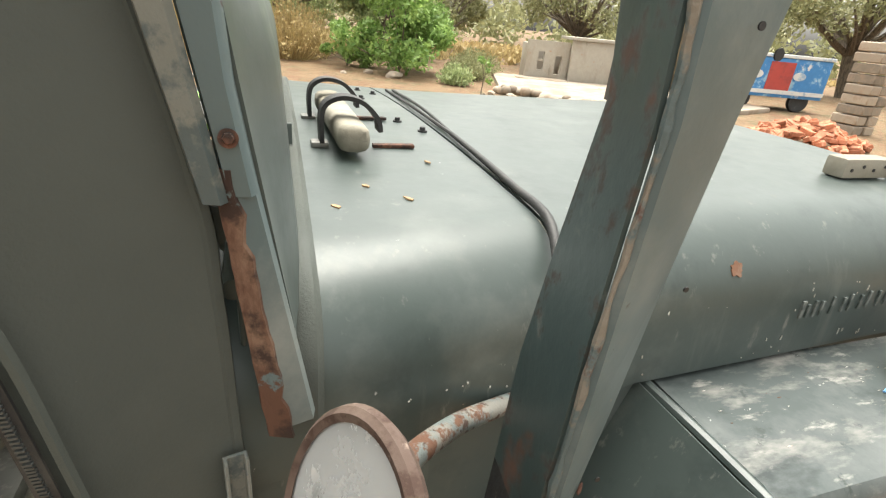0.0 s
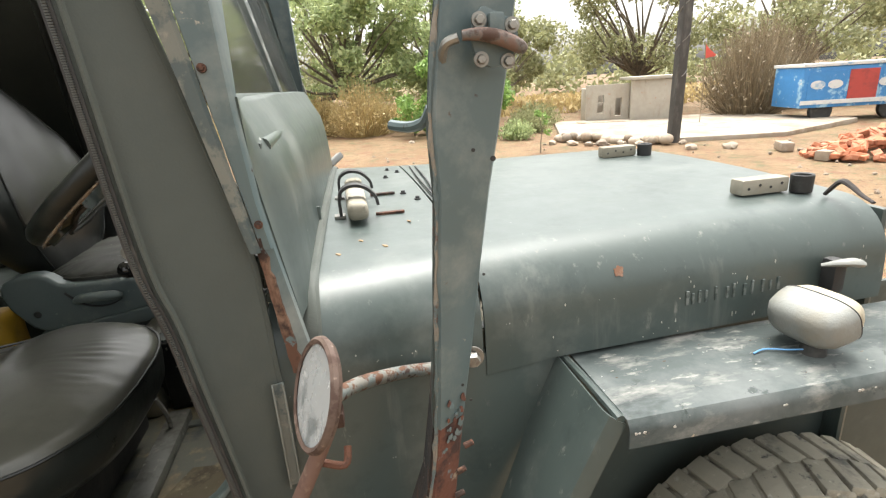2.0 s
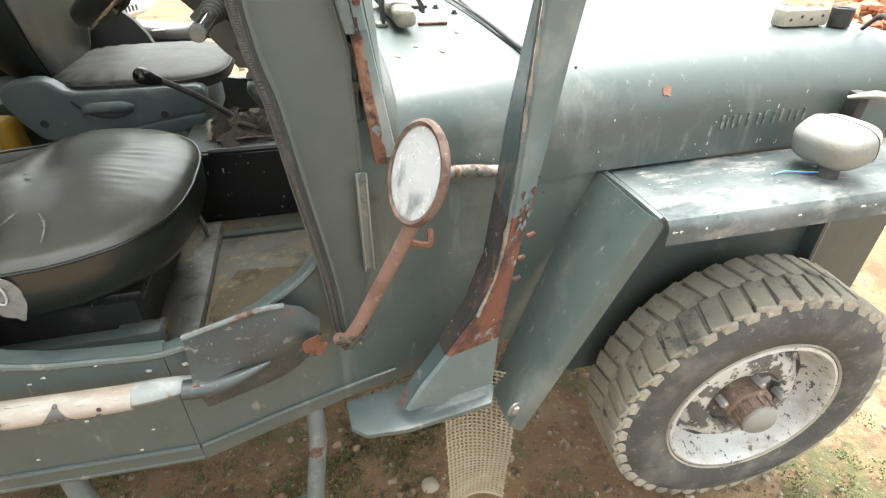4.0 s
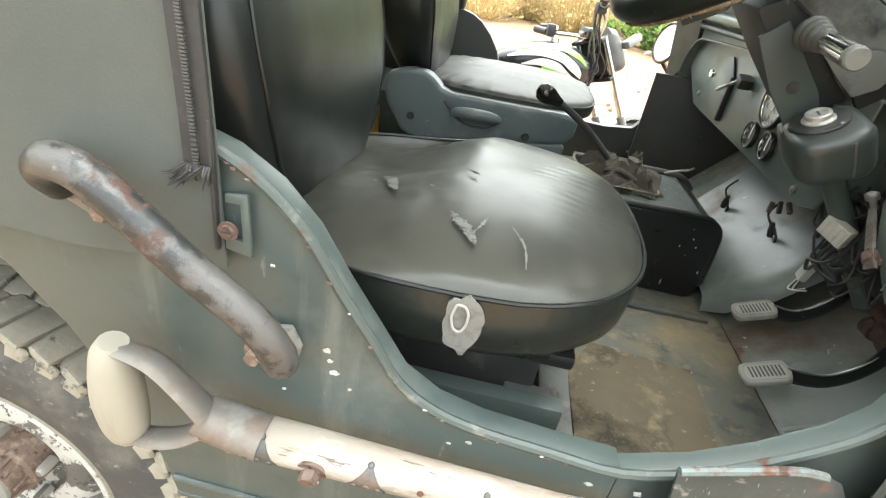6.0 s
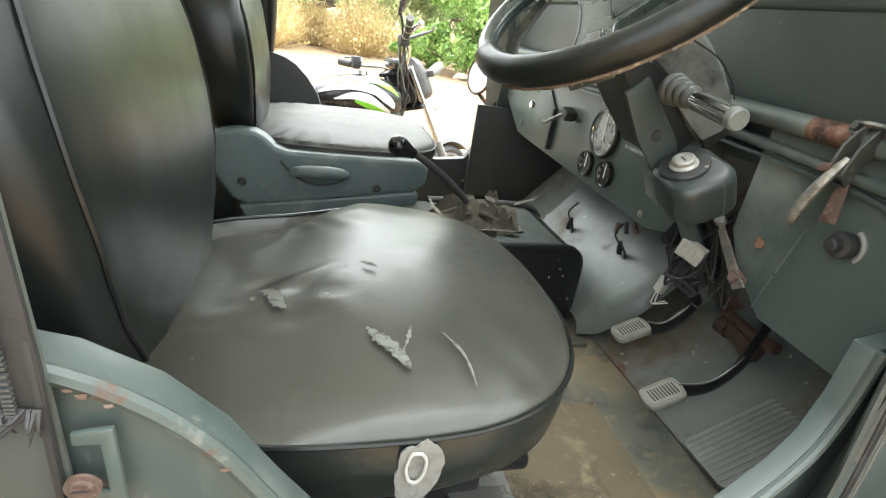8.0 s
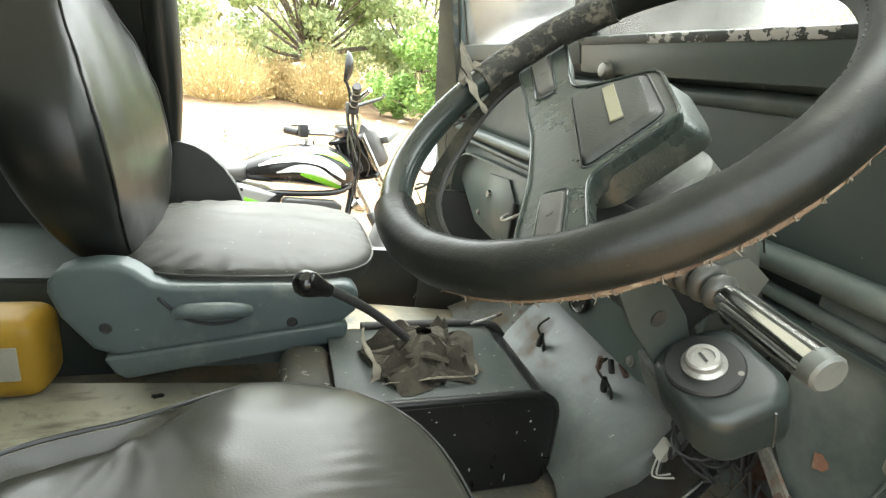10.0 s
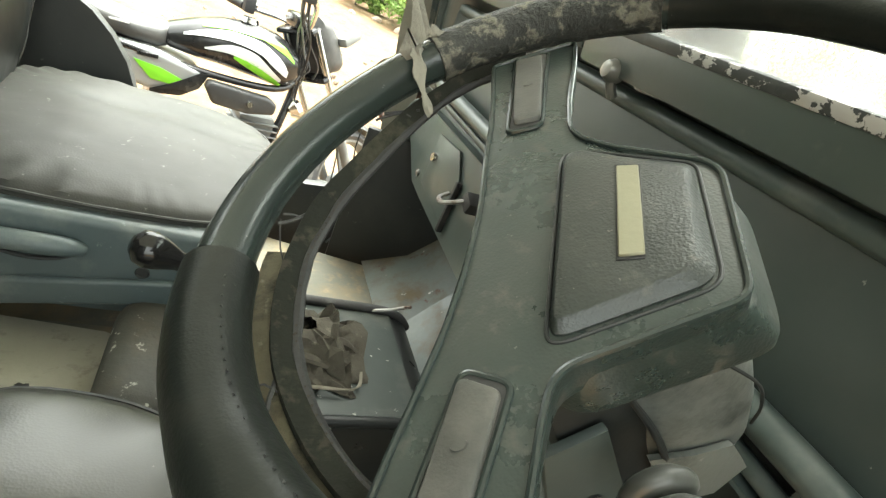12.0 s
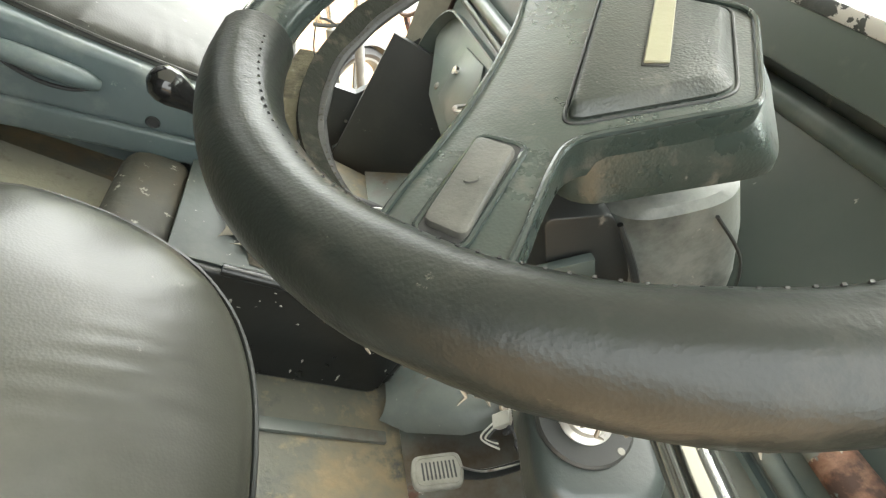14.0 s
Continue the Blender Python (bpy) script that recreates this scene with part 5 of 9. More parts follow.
part("canvas_flap", sheet(far_rows, 0.004), make("beige_canvas", (0.24, 0.23, 0.19), 0.85, 0.0, [((0.12, 0.12, 0.1), 8.0, 0.5, 0.8, 0.85)], (300.0, 0.3), 0.15), jeep, "beige inner side of a canvas curtain")
part("rolled_canvas", tube([(-0.455, 1.43, 1.04), (-0.46, 1.43, 1.2), (-0.47, 1.42, 1.5), (-0.48, 1.40, 1.8)], [0.02, 0.035, 0.04, 0.04], 12), BLACKV, jeep, "rolled black canvas tied to the hoop")

# ---- rear quarter: zip, plate, grab bar ----
zipper([(-0.463, -0.018, 1.02), (-0.464, -0.018, 1.08), (-0.474, -0.012, 1.25), (-0.488, 0.0, 1.5)], 0.013, jeep)
random.seed(61)
for k in range(26):
    q = Vector((random.uniform(-0.030, 0.004), random.uniform(-0.006, 0.002), random.uniform(-0.024, -0.004)))
    o = Vector((-0.463 + 0.0009 * (k - 13), -0.019, 1.022))
    part("zip_tuft", tube([o, o + q * 0.5 + Vector((0, -0.003, -0.002)), o + q], [0.0013, 0.0009, 0.0003], 5, steps=3), BLACKR, jeep)
plate = under("curtain_plate", (-0.435, -0.01, 0.97), jeep)
part("plate_frame", prism([(-0.448, 0.945), (-0.424, 0.94), (-0.426, 1.0), (-0.446, 0.998), (-0.446, 0.99), (-0.433, 0.99), (-0.432, 0.955), (-0.448, 0.957)], 0.004, at_y(-0.012), 0.001), INPAINT, plate)
part("plate_bolt", lathe([(0, 0.004), (0.005, 0.004), (0.006, 0.002), (0.009, 0.002), (0.009, 0)], Matrix.Translation((-0.442, -0.016, 0.966)) @ Matrix.Rotation(radians(90), 4, 'X'), 20), RUSTF, plate, "round slotted screw with a washer")
part("screw_slot", box(-0.4465, -0.4375, -0.0203, -0.0195, 0.9654, 0.9666, 0, 1), BLACKR, plate)
part("canvas_strap", box(-0.455, -0.451, -0.018, -0.012, 0.945, 1.06, 0.0015), BLACKR, plate)
FOOTM = make("worn_foot_plate", (0.14, 0.135, 0.12), 0.6, 0.1, [((0.26, 0.25, 0.22), 24.0, 0.52, 0.64, 0.7), ((0.09, 0.05, 0.035), 30.0, 0.58, 0.66, 0.9)], (90.0, 0.4), 0.2)
bar = under("grab_bar", (-0.48, -0.05, 0.93), jeep)
part("bar_tube", tube([(-0.395, -0.02, 0.845), (-0.383, -0.045, 0.86), (-0.388, -0.055, 0.89), (-0.41, -0.057, 0.917), (-0.454, -0.057, 0.95), (-0.505, -0.057, 0.995), (-0.535, -0.055, 1.014), (-0.562, -0.05, 1.016), (-0.583, -0.038, 1.0), (-0.588, -0.02, 0.98)], 0.0155, 14), make("worn_black_bar", (0.020, 0.022, 0.022), 0.32, 0.0, [((0.066, 0.062, 0.057), 11.0, 0.53, 0.57, 0.45), ((0.060, 0.034, 0.025), 17.0, 0.56, 0.60, 0.9), ((0.022, 0.022, 0.021), 34.0, 0.585, 0.61, 0.35), ((0.16, 0.145, 0.13), 60.0, 0.64, 0.68, 0.6)], (50.0, 0.6), 0.3), bar, "bent grab bar, black paint worn to rusty steel")
part("bar_foot", prism([(-0.436, 0.832), (-0.425, 0.822), (-0.398, 0.818), (-0.383, 0.826), (-0.378, 0.85), (-0.388, 0.872), (-0.41, 0.868), (-0.43, 0.856)], 0.006, at_y(-0.012), 0.001), FOOTM, bar)
part("bar_foot", prism(rounded([(-0.612, 0.995), (-0.606, 0.968), (-0.575, 0.952), (-0.525, 0.932), (-0.508, 0.936), (-0.512, 0.950), (-0.545, 0.980), (-0.575, 1.012), (-0.598, 1.014)], 0.006, 3), 0.006, at_y(-0.014), 0.001), FOOTM, bar)
for x, z in ((-0.42, 0.837), (-0.585, 0.978), (-0.552, 0.962)):
    part("bar_bolt", bolt((x, -0.016, z), (0, -1, 0), 0.0085, 0.012), BRONZE, bar)

# ---- shovel strapped along the sill ----
shovel = thing("shovel", (-0.2, -0.04, 0.74), "old shovel with a flaking white handle, fixed along the jeep's sill", "shovel")
hm = axes((-0.43, -0.045, 0.757), (0.40, 0.012, -0.028), (0, -1, 0))
bm = tube([(0, 0, 0), (0.10, 0, 0), (0.2, 0, 0), (0.345, 0, 0)], [0.024, 0.023, 0.022, 0.021], 14, flat=0.8)
bmesh.ops.transform(bm, matrix=hm, verts=bm.verts[:])
part("handle", bm, WHITEWOOD, shovel, "flaking cream-white wooden handle")
part("socket", tube([(-0.10, -0.034, 0.735), (-0.05, -0.032, 0.735), (0.0, -0.028, 0.735)], [0.020, 0.019, 0.012], 12, flat=0.7), make("socket_paint", (0.17, 0.185, 0.18), 0.5, 0.0, [((0.28, 0.28, 0.26), 20.0, 0.5, 0.65, 0.6), ((0.11, 0.07, 0.05), 24.0, 0.62, 0.68, 0.9)], (50.0, 0.3), 0.15), shovel)
blade = []
for u in range(9):
    x = -0.005 + 0.185 * u / 8
    half = 0.075 * (1 if u < 5 else math.sqrt(max(0.02, 1 - ((u - 4) / 4.1) ** 2)))
    mid = 0.738 + 0.028 * u / 8
    rowb = []
    for v in range(9):
        k = v / 4 - 1
        rowb.append((x, -0.022 + 0.21 * max(0, x + 0.04) * 0.8 - 0.016 * (1 - k * k) - 0.012 * math.exp(-(k * 5) ** 2) * (1 - u / 8), mid + half * k))
    blade.append(rowb)
part("blade", sheet(blade, 0.003), make("blade_steel", (0.034, 0.042, 0.041), 0.36, 0.2, [((0.085, 0.085, 0.077), 9.0, 0.52, 0.66, 0.5), ((0.085, 0.045, 0.03), 14.0, 0.60, 0.66, 0.9), ((0.17, 0.165, 0.15), 30.0, 0.60, 0.70, 0.6, (1, 1, 3.0)), ((0.22, 0.21, 0.19), 70.0, 0.65, 0.69, 0.7, (3, 1, 1)), ((0.03, 0.033, 0.03), 16.0, 0.58, 0.68, 0.5)], (50.0, 0.3), 0.3), shovel, "dull steel blade with rust at the tip")
part("blade_roll", tube([Vector(r[8]) + Vector((0, -0.003, 0)) for r in blade[:7]], 0.0045, 8, steps=2), RUSTPAINT, shovel, "rolled upper edge of the blade")
part("blade_socket", tube([(-0.02, -0.038, 0.733), (0.02, -0.038, 0.731), (0.06, -0.032, 0.735), (0.10, -0.016, 0.738)], [0.017, 0.016, 0.012, 0.004], 12, flat=0.8), bpy.data.materials["blade_steel"], shovel)
part("blade_rivet", bolt((0.0, -0.046, 0.735), (0, -1, 0), 0.006, 0.004), RUST, shovel)
STRAPM = make("strap_iron", (0.075, 0.075, 0.07), 0.5, 0.4, [((0.15, 0.11, 0.085), 40.0, 0.55, 0.65, 0.8)], (90.0, 0.3), 0.2)


def on_handle(x, th, out):
    """A place on the handle's skin: along it, and degrees up from the middle of its outer side."""
    r = 0.024 - 0.0087 * max(0, x) + out
    return hm @ Vector((x, r * math.cos(radians(th)), -0.8 * r * math.sin(radians(th))))


bm = tube([(0.006, 0, 0), (0.010, 0, 0), (0.018, 0, 0), (0.022, 0, 0)], [0.0246, 0.0252, 0.0252, 0.0244], 16, steps=1, flat=0.8)
bmesh.ops.transform(bm, matrix=hm, verts=bm.verts[:])
part("strap_band", bm, STRAPM, shovel, "dark iron band round the handle")
part("handle_bolt", bolt(on_handle(0.085, -14, -0.002), (0, -1, -0.2), 0.0095, 0.011), RUSTF, shovel, "rusty hexagon bolt")
for x in (-0.40, -0.292, -0.177):
    hx = x + 0.432
    tri = []
    for k in range(9):
        t = k / 8
        half_ = 0.019 * (1 - t) ** 1.15 + 0.0006
        tri.append([on_handle(hx + half_ * s, -24 + 92 * t, 0.0008) for s in (-1, -0.5, 0, 0.5, 1)])
    part("strap_plate", sheet(tri, 0.0012), STRAPM, shovel, "dark triangular strap plate")
    for dx, th in ((-0.012, -12), (0.0, -8), (0.012, -12), (0.0, 58), (0.052, 20), (0.05, -10)):
        c = on_handle(hx + dx, th, 0.001)
        aim = (c - on_handle(hx + dx, th, -0.01)).to_track_quat('Z', 'Y').to_matrix().to_4x4()
        part("strap_rivet", lathe([(0, 0.0016), (0.0025, 0.0012), (0.0034, 0)], Matrix.Translation(c) @ aim, 10), RUST if th == 20 else STRAPM, shovel)
forkm = make("fork_steel", (0.15, 0.14, 0.122), 0.5, 0.3, [((0.155, 0.11, 0.085), 16.0, 0.5, 0.66, 0.8), ((0.21, 0.20, 0.18), 30.0, 0.55, 0.7, 0.5)], (50.0, 0.3), 0.2)
part("handle_socket", tube([(-0.465, -0.05, 0.775), (-0.445, -0.047, 0.766), (-0.40, -0.046, 0.756)], [0.022, 0.0245, 0.0248], 14, flat=0.82), forkm, shovel, "riveted steel socket")
part("fork_arm", tube([(-0.455, -0.055, 0.785), (-0.475, -0.058, 0.815), (-0.50, -0.058, 0.838), (-0.535, -0.056, 0.843)], [0.018, 0.016, 0.015, 0.013], 10, flat=0.4), forkm, shovel)
part("fork_arm", tube([(-0.455, -0.055, 0.765), (-0.48, -0.058, 0.745), (-0.51, -0.058, 0.733), (-0.54, -0.056, 0.728)], [0.018, 0.015, 0.014, 0.012], 10, flat=0.4), forkm, shovel)
part("grip", tube([(-0.540, -0.056, 0.722), (-0.541, -0.056, 0.74), (-0.543, -0.056, 0.785), (-0.541, -0.056, 0.83), (-0.537, -0.056, 0.85)], [0.013, 0.021, 0.024, 0.020, 0.013], 14), make("worn_grip_wood", (0.25, 0.235, 0.19), 0.7, 0.0, [((0.17, 0.157, 0.125), 20.0, 0.5, 0.7, 0.8, (1, 1, 0.2))], (50.0, 0.3), 0.1), shovel, "smooth pale wooden grip")

# ---- under the sill: foot rail, chassis, mesh flap ----
rail = under("foot_rail", (-0.1, 0.02, 0.3), jeep)
part("rail_tube", joined(tube([(-0.278, 0.05, 0.55), (-0.28, 0.045, 0.45), (-0.282, 0.04, 0.30), (-0.28, 0.035, 0.18), (-0.278, 0.03, 0.10)], 0.019, 12), tube([(-0.28, 0.038, 0.262), (-0.1, 0.038, 0.262), (0.105, 0.038, 0.262)], 0.016, 12), tube([(0.142, 0.06, 0.55), (0.138, 0.05, 0.46), (0.118, 0.042, 0.33), (0.106, 0.038, 0.24), (0.106, 0.034, 0.15), (0.108, 0.03, 0.10)], 0.018, 12)), RAILG, rail, "scuffed tube foot rail")
for y in (0.32, 1.08):
    part("chassis_rail", box(-1.45, 1.5, y, y + 0.06, 0.38, 0.50, 0.008), DARKIN, jeep)
part("axle", tube([(1.19, 0.15, 0.262), (1.19, 1.3, 0.262)], 0.04, 14, steps=1), DARKIN, jeep)
def flap_at(u, v):
    return Vector((0.392 + 0.145 * u + 0.012 * v * (0.5 - u), 0.035 + 0.03 * math.sin(2.6 * u + 0.4) - 0.03 * v + 0.01 * math.sin(5 * v + 3 * u), 0.53 - 0.36 * v - 0.03 * u * v))


bm = bmesh.new()
for k in range(15):
    add(bm, tube([flap_at(min(1, max(0, (k + (0.5 if j % 2 else 0)) / 14.5)), j / 40) for j in range(41)], 0.0021, 4, steps=1))
for j in range(41):
    add(bm, tube([flap_at(k / 10, j / 40) for k in range(11)], 0.0019, 4, steps=1))
add(bm, tube([flap_at(k / 10, 1) for k in range(11)], 0.005, 6, steps=1))
tagged(part("mesh_flap", bm, MESHM, jeep, "tan perforated rubber flap behind the wheel"), kind="stuff")
part("flap_bolt", bolt((0.512, -0.025, 0.515), (0.3, -1, 0), 0.010, 0.006), STEEL, jeep)

# ---- seats: seams, tears, rails ----
def seam(cx, cy, rx, ry, z, e):
    out = ovalring(cx, cy, rx, ry, 96, e)
    if e < 3:
        out = [(cx + p[0], cy + p[1]) for p in (seat_plan(x - cx, y - cy) for x, y in out)]
    return tube([(x, y, z + 0.001 + 0.0012 * noise.noise(Vector((x * 30, y * 30, 0)))) for x, y in out], 0.0026, 6, True, 1)


part("piping", seam(-0.275, 0.335, 0.2615, 0.2715, 0.897, 2.7), BLACKV, seat)
part("piping", seam(-0.245, 1.12, 0.234, 0.234, 0.925, 3.4), SEATV2, seat2)


def cushion_z(x, y):
    cx, cy = -0.275, 0.335
    f = min(1, ((abs((x - cx) / 0.262)) ** 2.7 + (abs((y - cy) / 0.272)) ** 2.7) ** (1 / 2.7))
    z = 0.895 + 0.049 * math.sqrt(max(0, 1 - f * f)) + 0.006 * noise.noise(Vector((x * 9, y * 9, 0.94))) * (1 - f)
    return z - 0.036 * seat_dip(x - cx, y - cy) + seat_lump(x - cx, y - cy) + 0.003


TORN = make("torn_backing", (0.30, 0.30, 0.27), 0.9, 0.0, [((0.14, 0.14, 0.125), 80.0, 0.5, 0.6, 0.9)], (150.0, 0.6), 0.2)


def tear(pts, wid, seed):
    """A ragged rip lying on the cushion."""
    p = spline([(x, y, 0) for x, y in pts], 6)
    bm = bmesh.new()
    left, right = [], []
    for i, q in enumerate(p):
        d = (p[min(i + 1, len(p) - 1)] - p[max(i - 1, 0)]).normalized()
        s = Vector((-d.y, d.x, 0))
        w = wid * math.sin(math.pi * (i + 0.6) / (len(p) + 0.2)) * (0.8 + 0.9 * noise.noise(Vector((i * 0.9, seed, 0))))
        for out, k in ((left, 1), (right, -1)):
            v = q + s * w * k
            out.append(bm.verts.new((v.x, v.y, cushion_z(v.x, v.y) + 0.0022)))
    for i in range(len(p) - 1):
        bm.faces.new((left[i], left[i + 1], right[i + 1], right[i]))
    bmesh.ops.solidify(bm, geom=bm.faces[:], thickness=0.0012)
    return bm


for k, (pts, wid) in enumerate((([(-0.378, 0.262), (-0.362, 0.248), (-0.357, 0.232), (-0.348, 0.222)], 0.009), ([(-0.272, 0.175), (-0.262, 0.16), (-0.248, 0.142), (-0.236, 0.118)], 0.008), ([(-0.228, 0.175), (-0.234, 0.155), (-0.243, 0.135)], 0.0022), ([(-0.198, 0.165), (-0.182, 0.135), (-0.178, 0.10)], 0.002), ([(-0.268, 0.30), (-0.258, 0.29), (-0.25, 0.283)], 0.004), ([(-0.29, 0.29), (-0.283, 0.286)], 0.003), ([(-0.385, 0.25), (-0.38, 0.243)], 0.004), ([(-0.31, 0.235), (-0.303, 0.23)], 0.002))):
    part("tear", tear(pts, wid, k * 3.7), TORN, seat, "ragged tear in the vinyl")
patch = [(0.021 * math.cos(a) * (1 + 0.3 * noise.noise(Vector((math.cos(a) * 2, math.sin(a) * 2, 3)))), 0.041 * math.sin(a) * (1 + 0.3 * noise.noise(Vector((math.cos(a) * 2, math.sin(a) * 2, 7))))) for a in [2 * math.pi * k / 30 for k in range(30)]]
part("torn_patch", prism(patch, 0.002, axes((-0.232, 0.0655, 0.862), (1, 0.05, 0), (0, -0.1, 1)), 0.0), FOAM, seat, "grey torn patch on the cushion side")
ringp = [(-0.236 + (0.0085 + 0.003 * noise.noise(Vector((a * 2, 1, 0)))) * math.cos(a), 0.0600 - 0.0008 * math.sin(a), 0.872 + (0.018 + 0.004 * noise.noise(Vector((a * 2, 5, 0)))) * math.sin(a)) for a in [2 * math.pi * k / 14 for k in range(14)]]
part("torn_edge", tube(ringp, 0.0016, 6, True, 2), make("pale_fray", (0.34, 0.34, 0.31), 0.9, 0.0, [], (150.0, 0.4), 0.1), seat)
part("seat_frame", box(-0.50, -0.12, 0.16, 0.54, 0.66, 0.81, 0.01), BLACKR, seat)
part("cushion_pan", box(-0.50, -0.09, 0.12, 0.56, 0.785, 0.805, 0.006), BLACKB, seat)
part("slide_rail", box(-0.42, -0.085, 0.115, 0.14, 0.685, 0.722, 0.003), INPAINT, seat, "notched slide rail")
for k in range(12):
    part("rail_tooth", box(-0.36 + 0.02 * k, -0.352 + 0.02 * k, 0.106, 0.117, 0.676, 0.69, 0.001, 1), DARKIN, seat)
part("rail_foot", box(-0.16, -0.085, 0.125, 0.165, 0.70, 0.712, 0.003), STEEL, seat)
cross = part("cross_strip", box(-0.098, -0.05, 0.15, 0.60, 0.626, 0.652, 0.004), make("strip_steel", (0.17, 0.172, 0.155), 0.5, 0.3, [((0.10, 0.095, 0.08), 16.0, 0.5, 0.7, 0.7), ((0.28, 0.27, 0.24), 40.0, 0.58, 0.68, 0.6)], (60.0, 0.3), 0.2), jeep, "bare steel cross strip on the floor")
part("strip_hole", lathe([(0, 0), (0.006, 0), (0.006, 0.001), (0, 0.001)], Matrix.Translation((-0.078, 0.175, 0.652)), 14), BLACKR, cross)
part("strip_lever", tube([(-0.075, 0.53, 0.655), (-0.075, 0.52, 0.70), (-0.085, 0.515, 0.74)], 0.005, 8), STEEL, cross)
part("floor_strip", box(-0.05, 0.26, 0.555, 0.575, 0.626, 0.634, 0.002), TOEM, jeep)
part("floor_mat", prism([(-0.04, 0.05), (0.10, 0.05), (0.17, 0.06), (0.18, 0.38), (0.0, 0.40), (-0.045, 0.30)], 0.006, Matrix.Translation((0, 0, 0.6265)), 0.002), make("muddy_mat", (0.15, 0.122, 0.076), 0.9, 0.0, [((0.05, 0.04, 0.027), 8.0, 0.5, 0.6, 0.9), ((0.27, 0.22, 0.14), 16.0, 0.55, 0.68, 0.95), ((0.35, 0.31, 0.23), 60.0, 0.62, 0.7, 0.95)], (60.0, 0.6), 0.3), jeep, "muddy brown floor mat")

# passenger seat side: recliner handle, screws, lower lip
part("recliner_recess", tube([(-0.385, 0.863, 0.898), (-0.368, 0.862, 0.880), (-0.345, 0.862, 0.860), (-0.31, 0.862, 0.850), (-0.275, 0.862, 0.853), (-0.25, 0.864, 0.864)], [0.003, 0.0032, 0.003, 0.003, 0.0026, 0.001], 8), BLACKR, seat2, "dark curved slot round the lever")
part("recliner_handle", tube([(-0.362, 0.857, 0.872), (-0.345, 0.851, 0.880), (-0.30, 0.847, 0.883), (-0.262, 0.850, 0.881), (-0.244, 0.857, 0.876)], [0.008, 0.0125, 0.0135, 0.0125, 0.007], 12), PLAST, seat2, "moulded recliner lever")
for x, z in ((-0.463, 0.846), (-0.177, 0.848)):
    part("screw_hole", lathe([(0.0, -0.001), (0.007, -0.001), (0.0085, 0.0008), (0.0095, 0.0)], Matrix.Translation((x, 0.8628, z)) @ Matrix.Rotation(radians(90), 4, 'X'), 18), BLACKR, seat2)
part("lower_lip", prism([(-0.47, 0.792), (-0.09, 0.846), (-0.078, 0.838), (-0.082, 0.818), (-0.115, 0.803), (-0.44, 0.752), (-0.455, 0.765)], 0.03, at_y(0.858), 0.006, 3), PLAST, seat2)

# ---- dashboard ----
DX = 0.285
left_p = [(0.53, 0.915), (1.15, 0.935), (1.22, 0.94), (1.36, 1.02), (1.36, 1.15), (0.455, 1.15), (0.455, 0.965), (0.475, 0.93)]
dash = part("dashboard", prism(left_p, 0.005, at_x(DX), 0.002), INPAINT, jeep, "dark grey sheet-metal instrument panel")
right_p = [(0.09, 0.90), (0.235, 0.905), (0.30, 0.955), (0.33, 1.0), (0.33, 1.15), (0.09, 1.15)]
part("dash_right", prism(right_p, 0.005, at_x(DX - 0.012), 0.002), INPAINT, dash)
part("dash_rail", tube([(0.262, 0.085, 1.158), (0.262, 0.40, 1.162), (0.262, 0.72, 1.162), (0.262, 1.36, 1.162)], 0.014, 12), INPAINT, dash, "round dash rail with rust near the catch")
part("rail_rust", tube([(0.262, 0.205, 1.1595), (0.262, 0.235, 1.16), (0.262, 0.262, 1.1605)], [0.0141, 0.0146, 0.0141], 12), ARMR, dash)
part("dash_lip", tube([(0.272, 0.085, 1.112), (0.272, 0.40, 1.128), (0.275, 0.72, 1.135), (0.275, 1.36, 1.135)], 0.008, 10), INPAINT, dash)
part("dash_fold", box(0.285, 0.33, 0.45, 0.456, 0.96, 1.15, 0.001), INPAINT, dash)


def gauge(y, z, r):
    g = under("gauge", (DX, y, z), dash)
    m = Matrix.Translation((DX - 0.001, y, z)) @ Matrix.Rotation(radians(-90), 4, 'Y')
    part("bezel", lathe([(r * 0.84, 0.004), (r * 0.88, 0.009), (r * 0.95, 0.009), (r, 0.005), (r, 0.0), (0, 0.0)], m, 32), BLACKB, g)
    part("bezel_ring", lathe([(r * 0.83, 0.0045), (r * 0.845, 0.0065), (r * 0.87, 0.0065)], m, 32), CHROME, g)
    part("dial", lathe([(0, 0.003), (r * 0.87, 0.003), (r * 0.87, 0.001)], m, 32), BLACKB if r < 0.03 else make("pale_dial", (0.30, 0.31, 0.29), 0.3, 0.0, [((0.08, 0.08, 0.08), 60.0, 0.5, 0.6, 0.5)], None, 0.2), g)
    part("needle", box(DX - 0.0055, DX - 0.0045, y - 0.0015, y + 0.0015, z - r * 0.3, z + r * 0.6, 0, 1), make("white_needle", (0.8, 0.8, 0.78), 0.5, 0.0, [], None, 0.05), g)
    for k in range(7):
        a = radians(-120 + 40 * k)
        part("tick", box(DX - 0.0052, DX - 0.0042, y + r * 0.7 * math.sin(a) - 0.0012, y + r * 0.7 * math.sin(a) + 0.0012, z + r * 0.7 * math.cos(a) - 0.003, z + r * 0.7 * math.cos(a) + 0.003, 0, 1), bpy.data.materials["white_needle"], g)


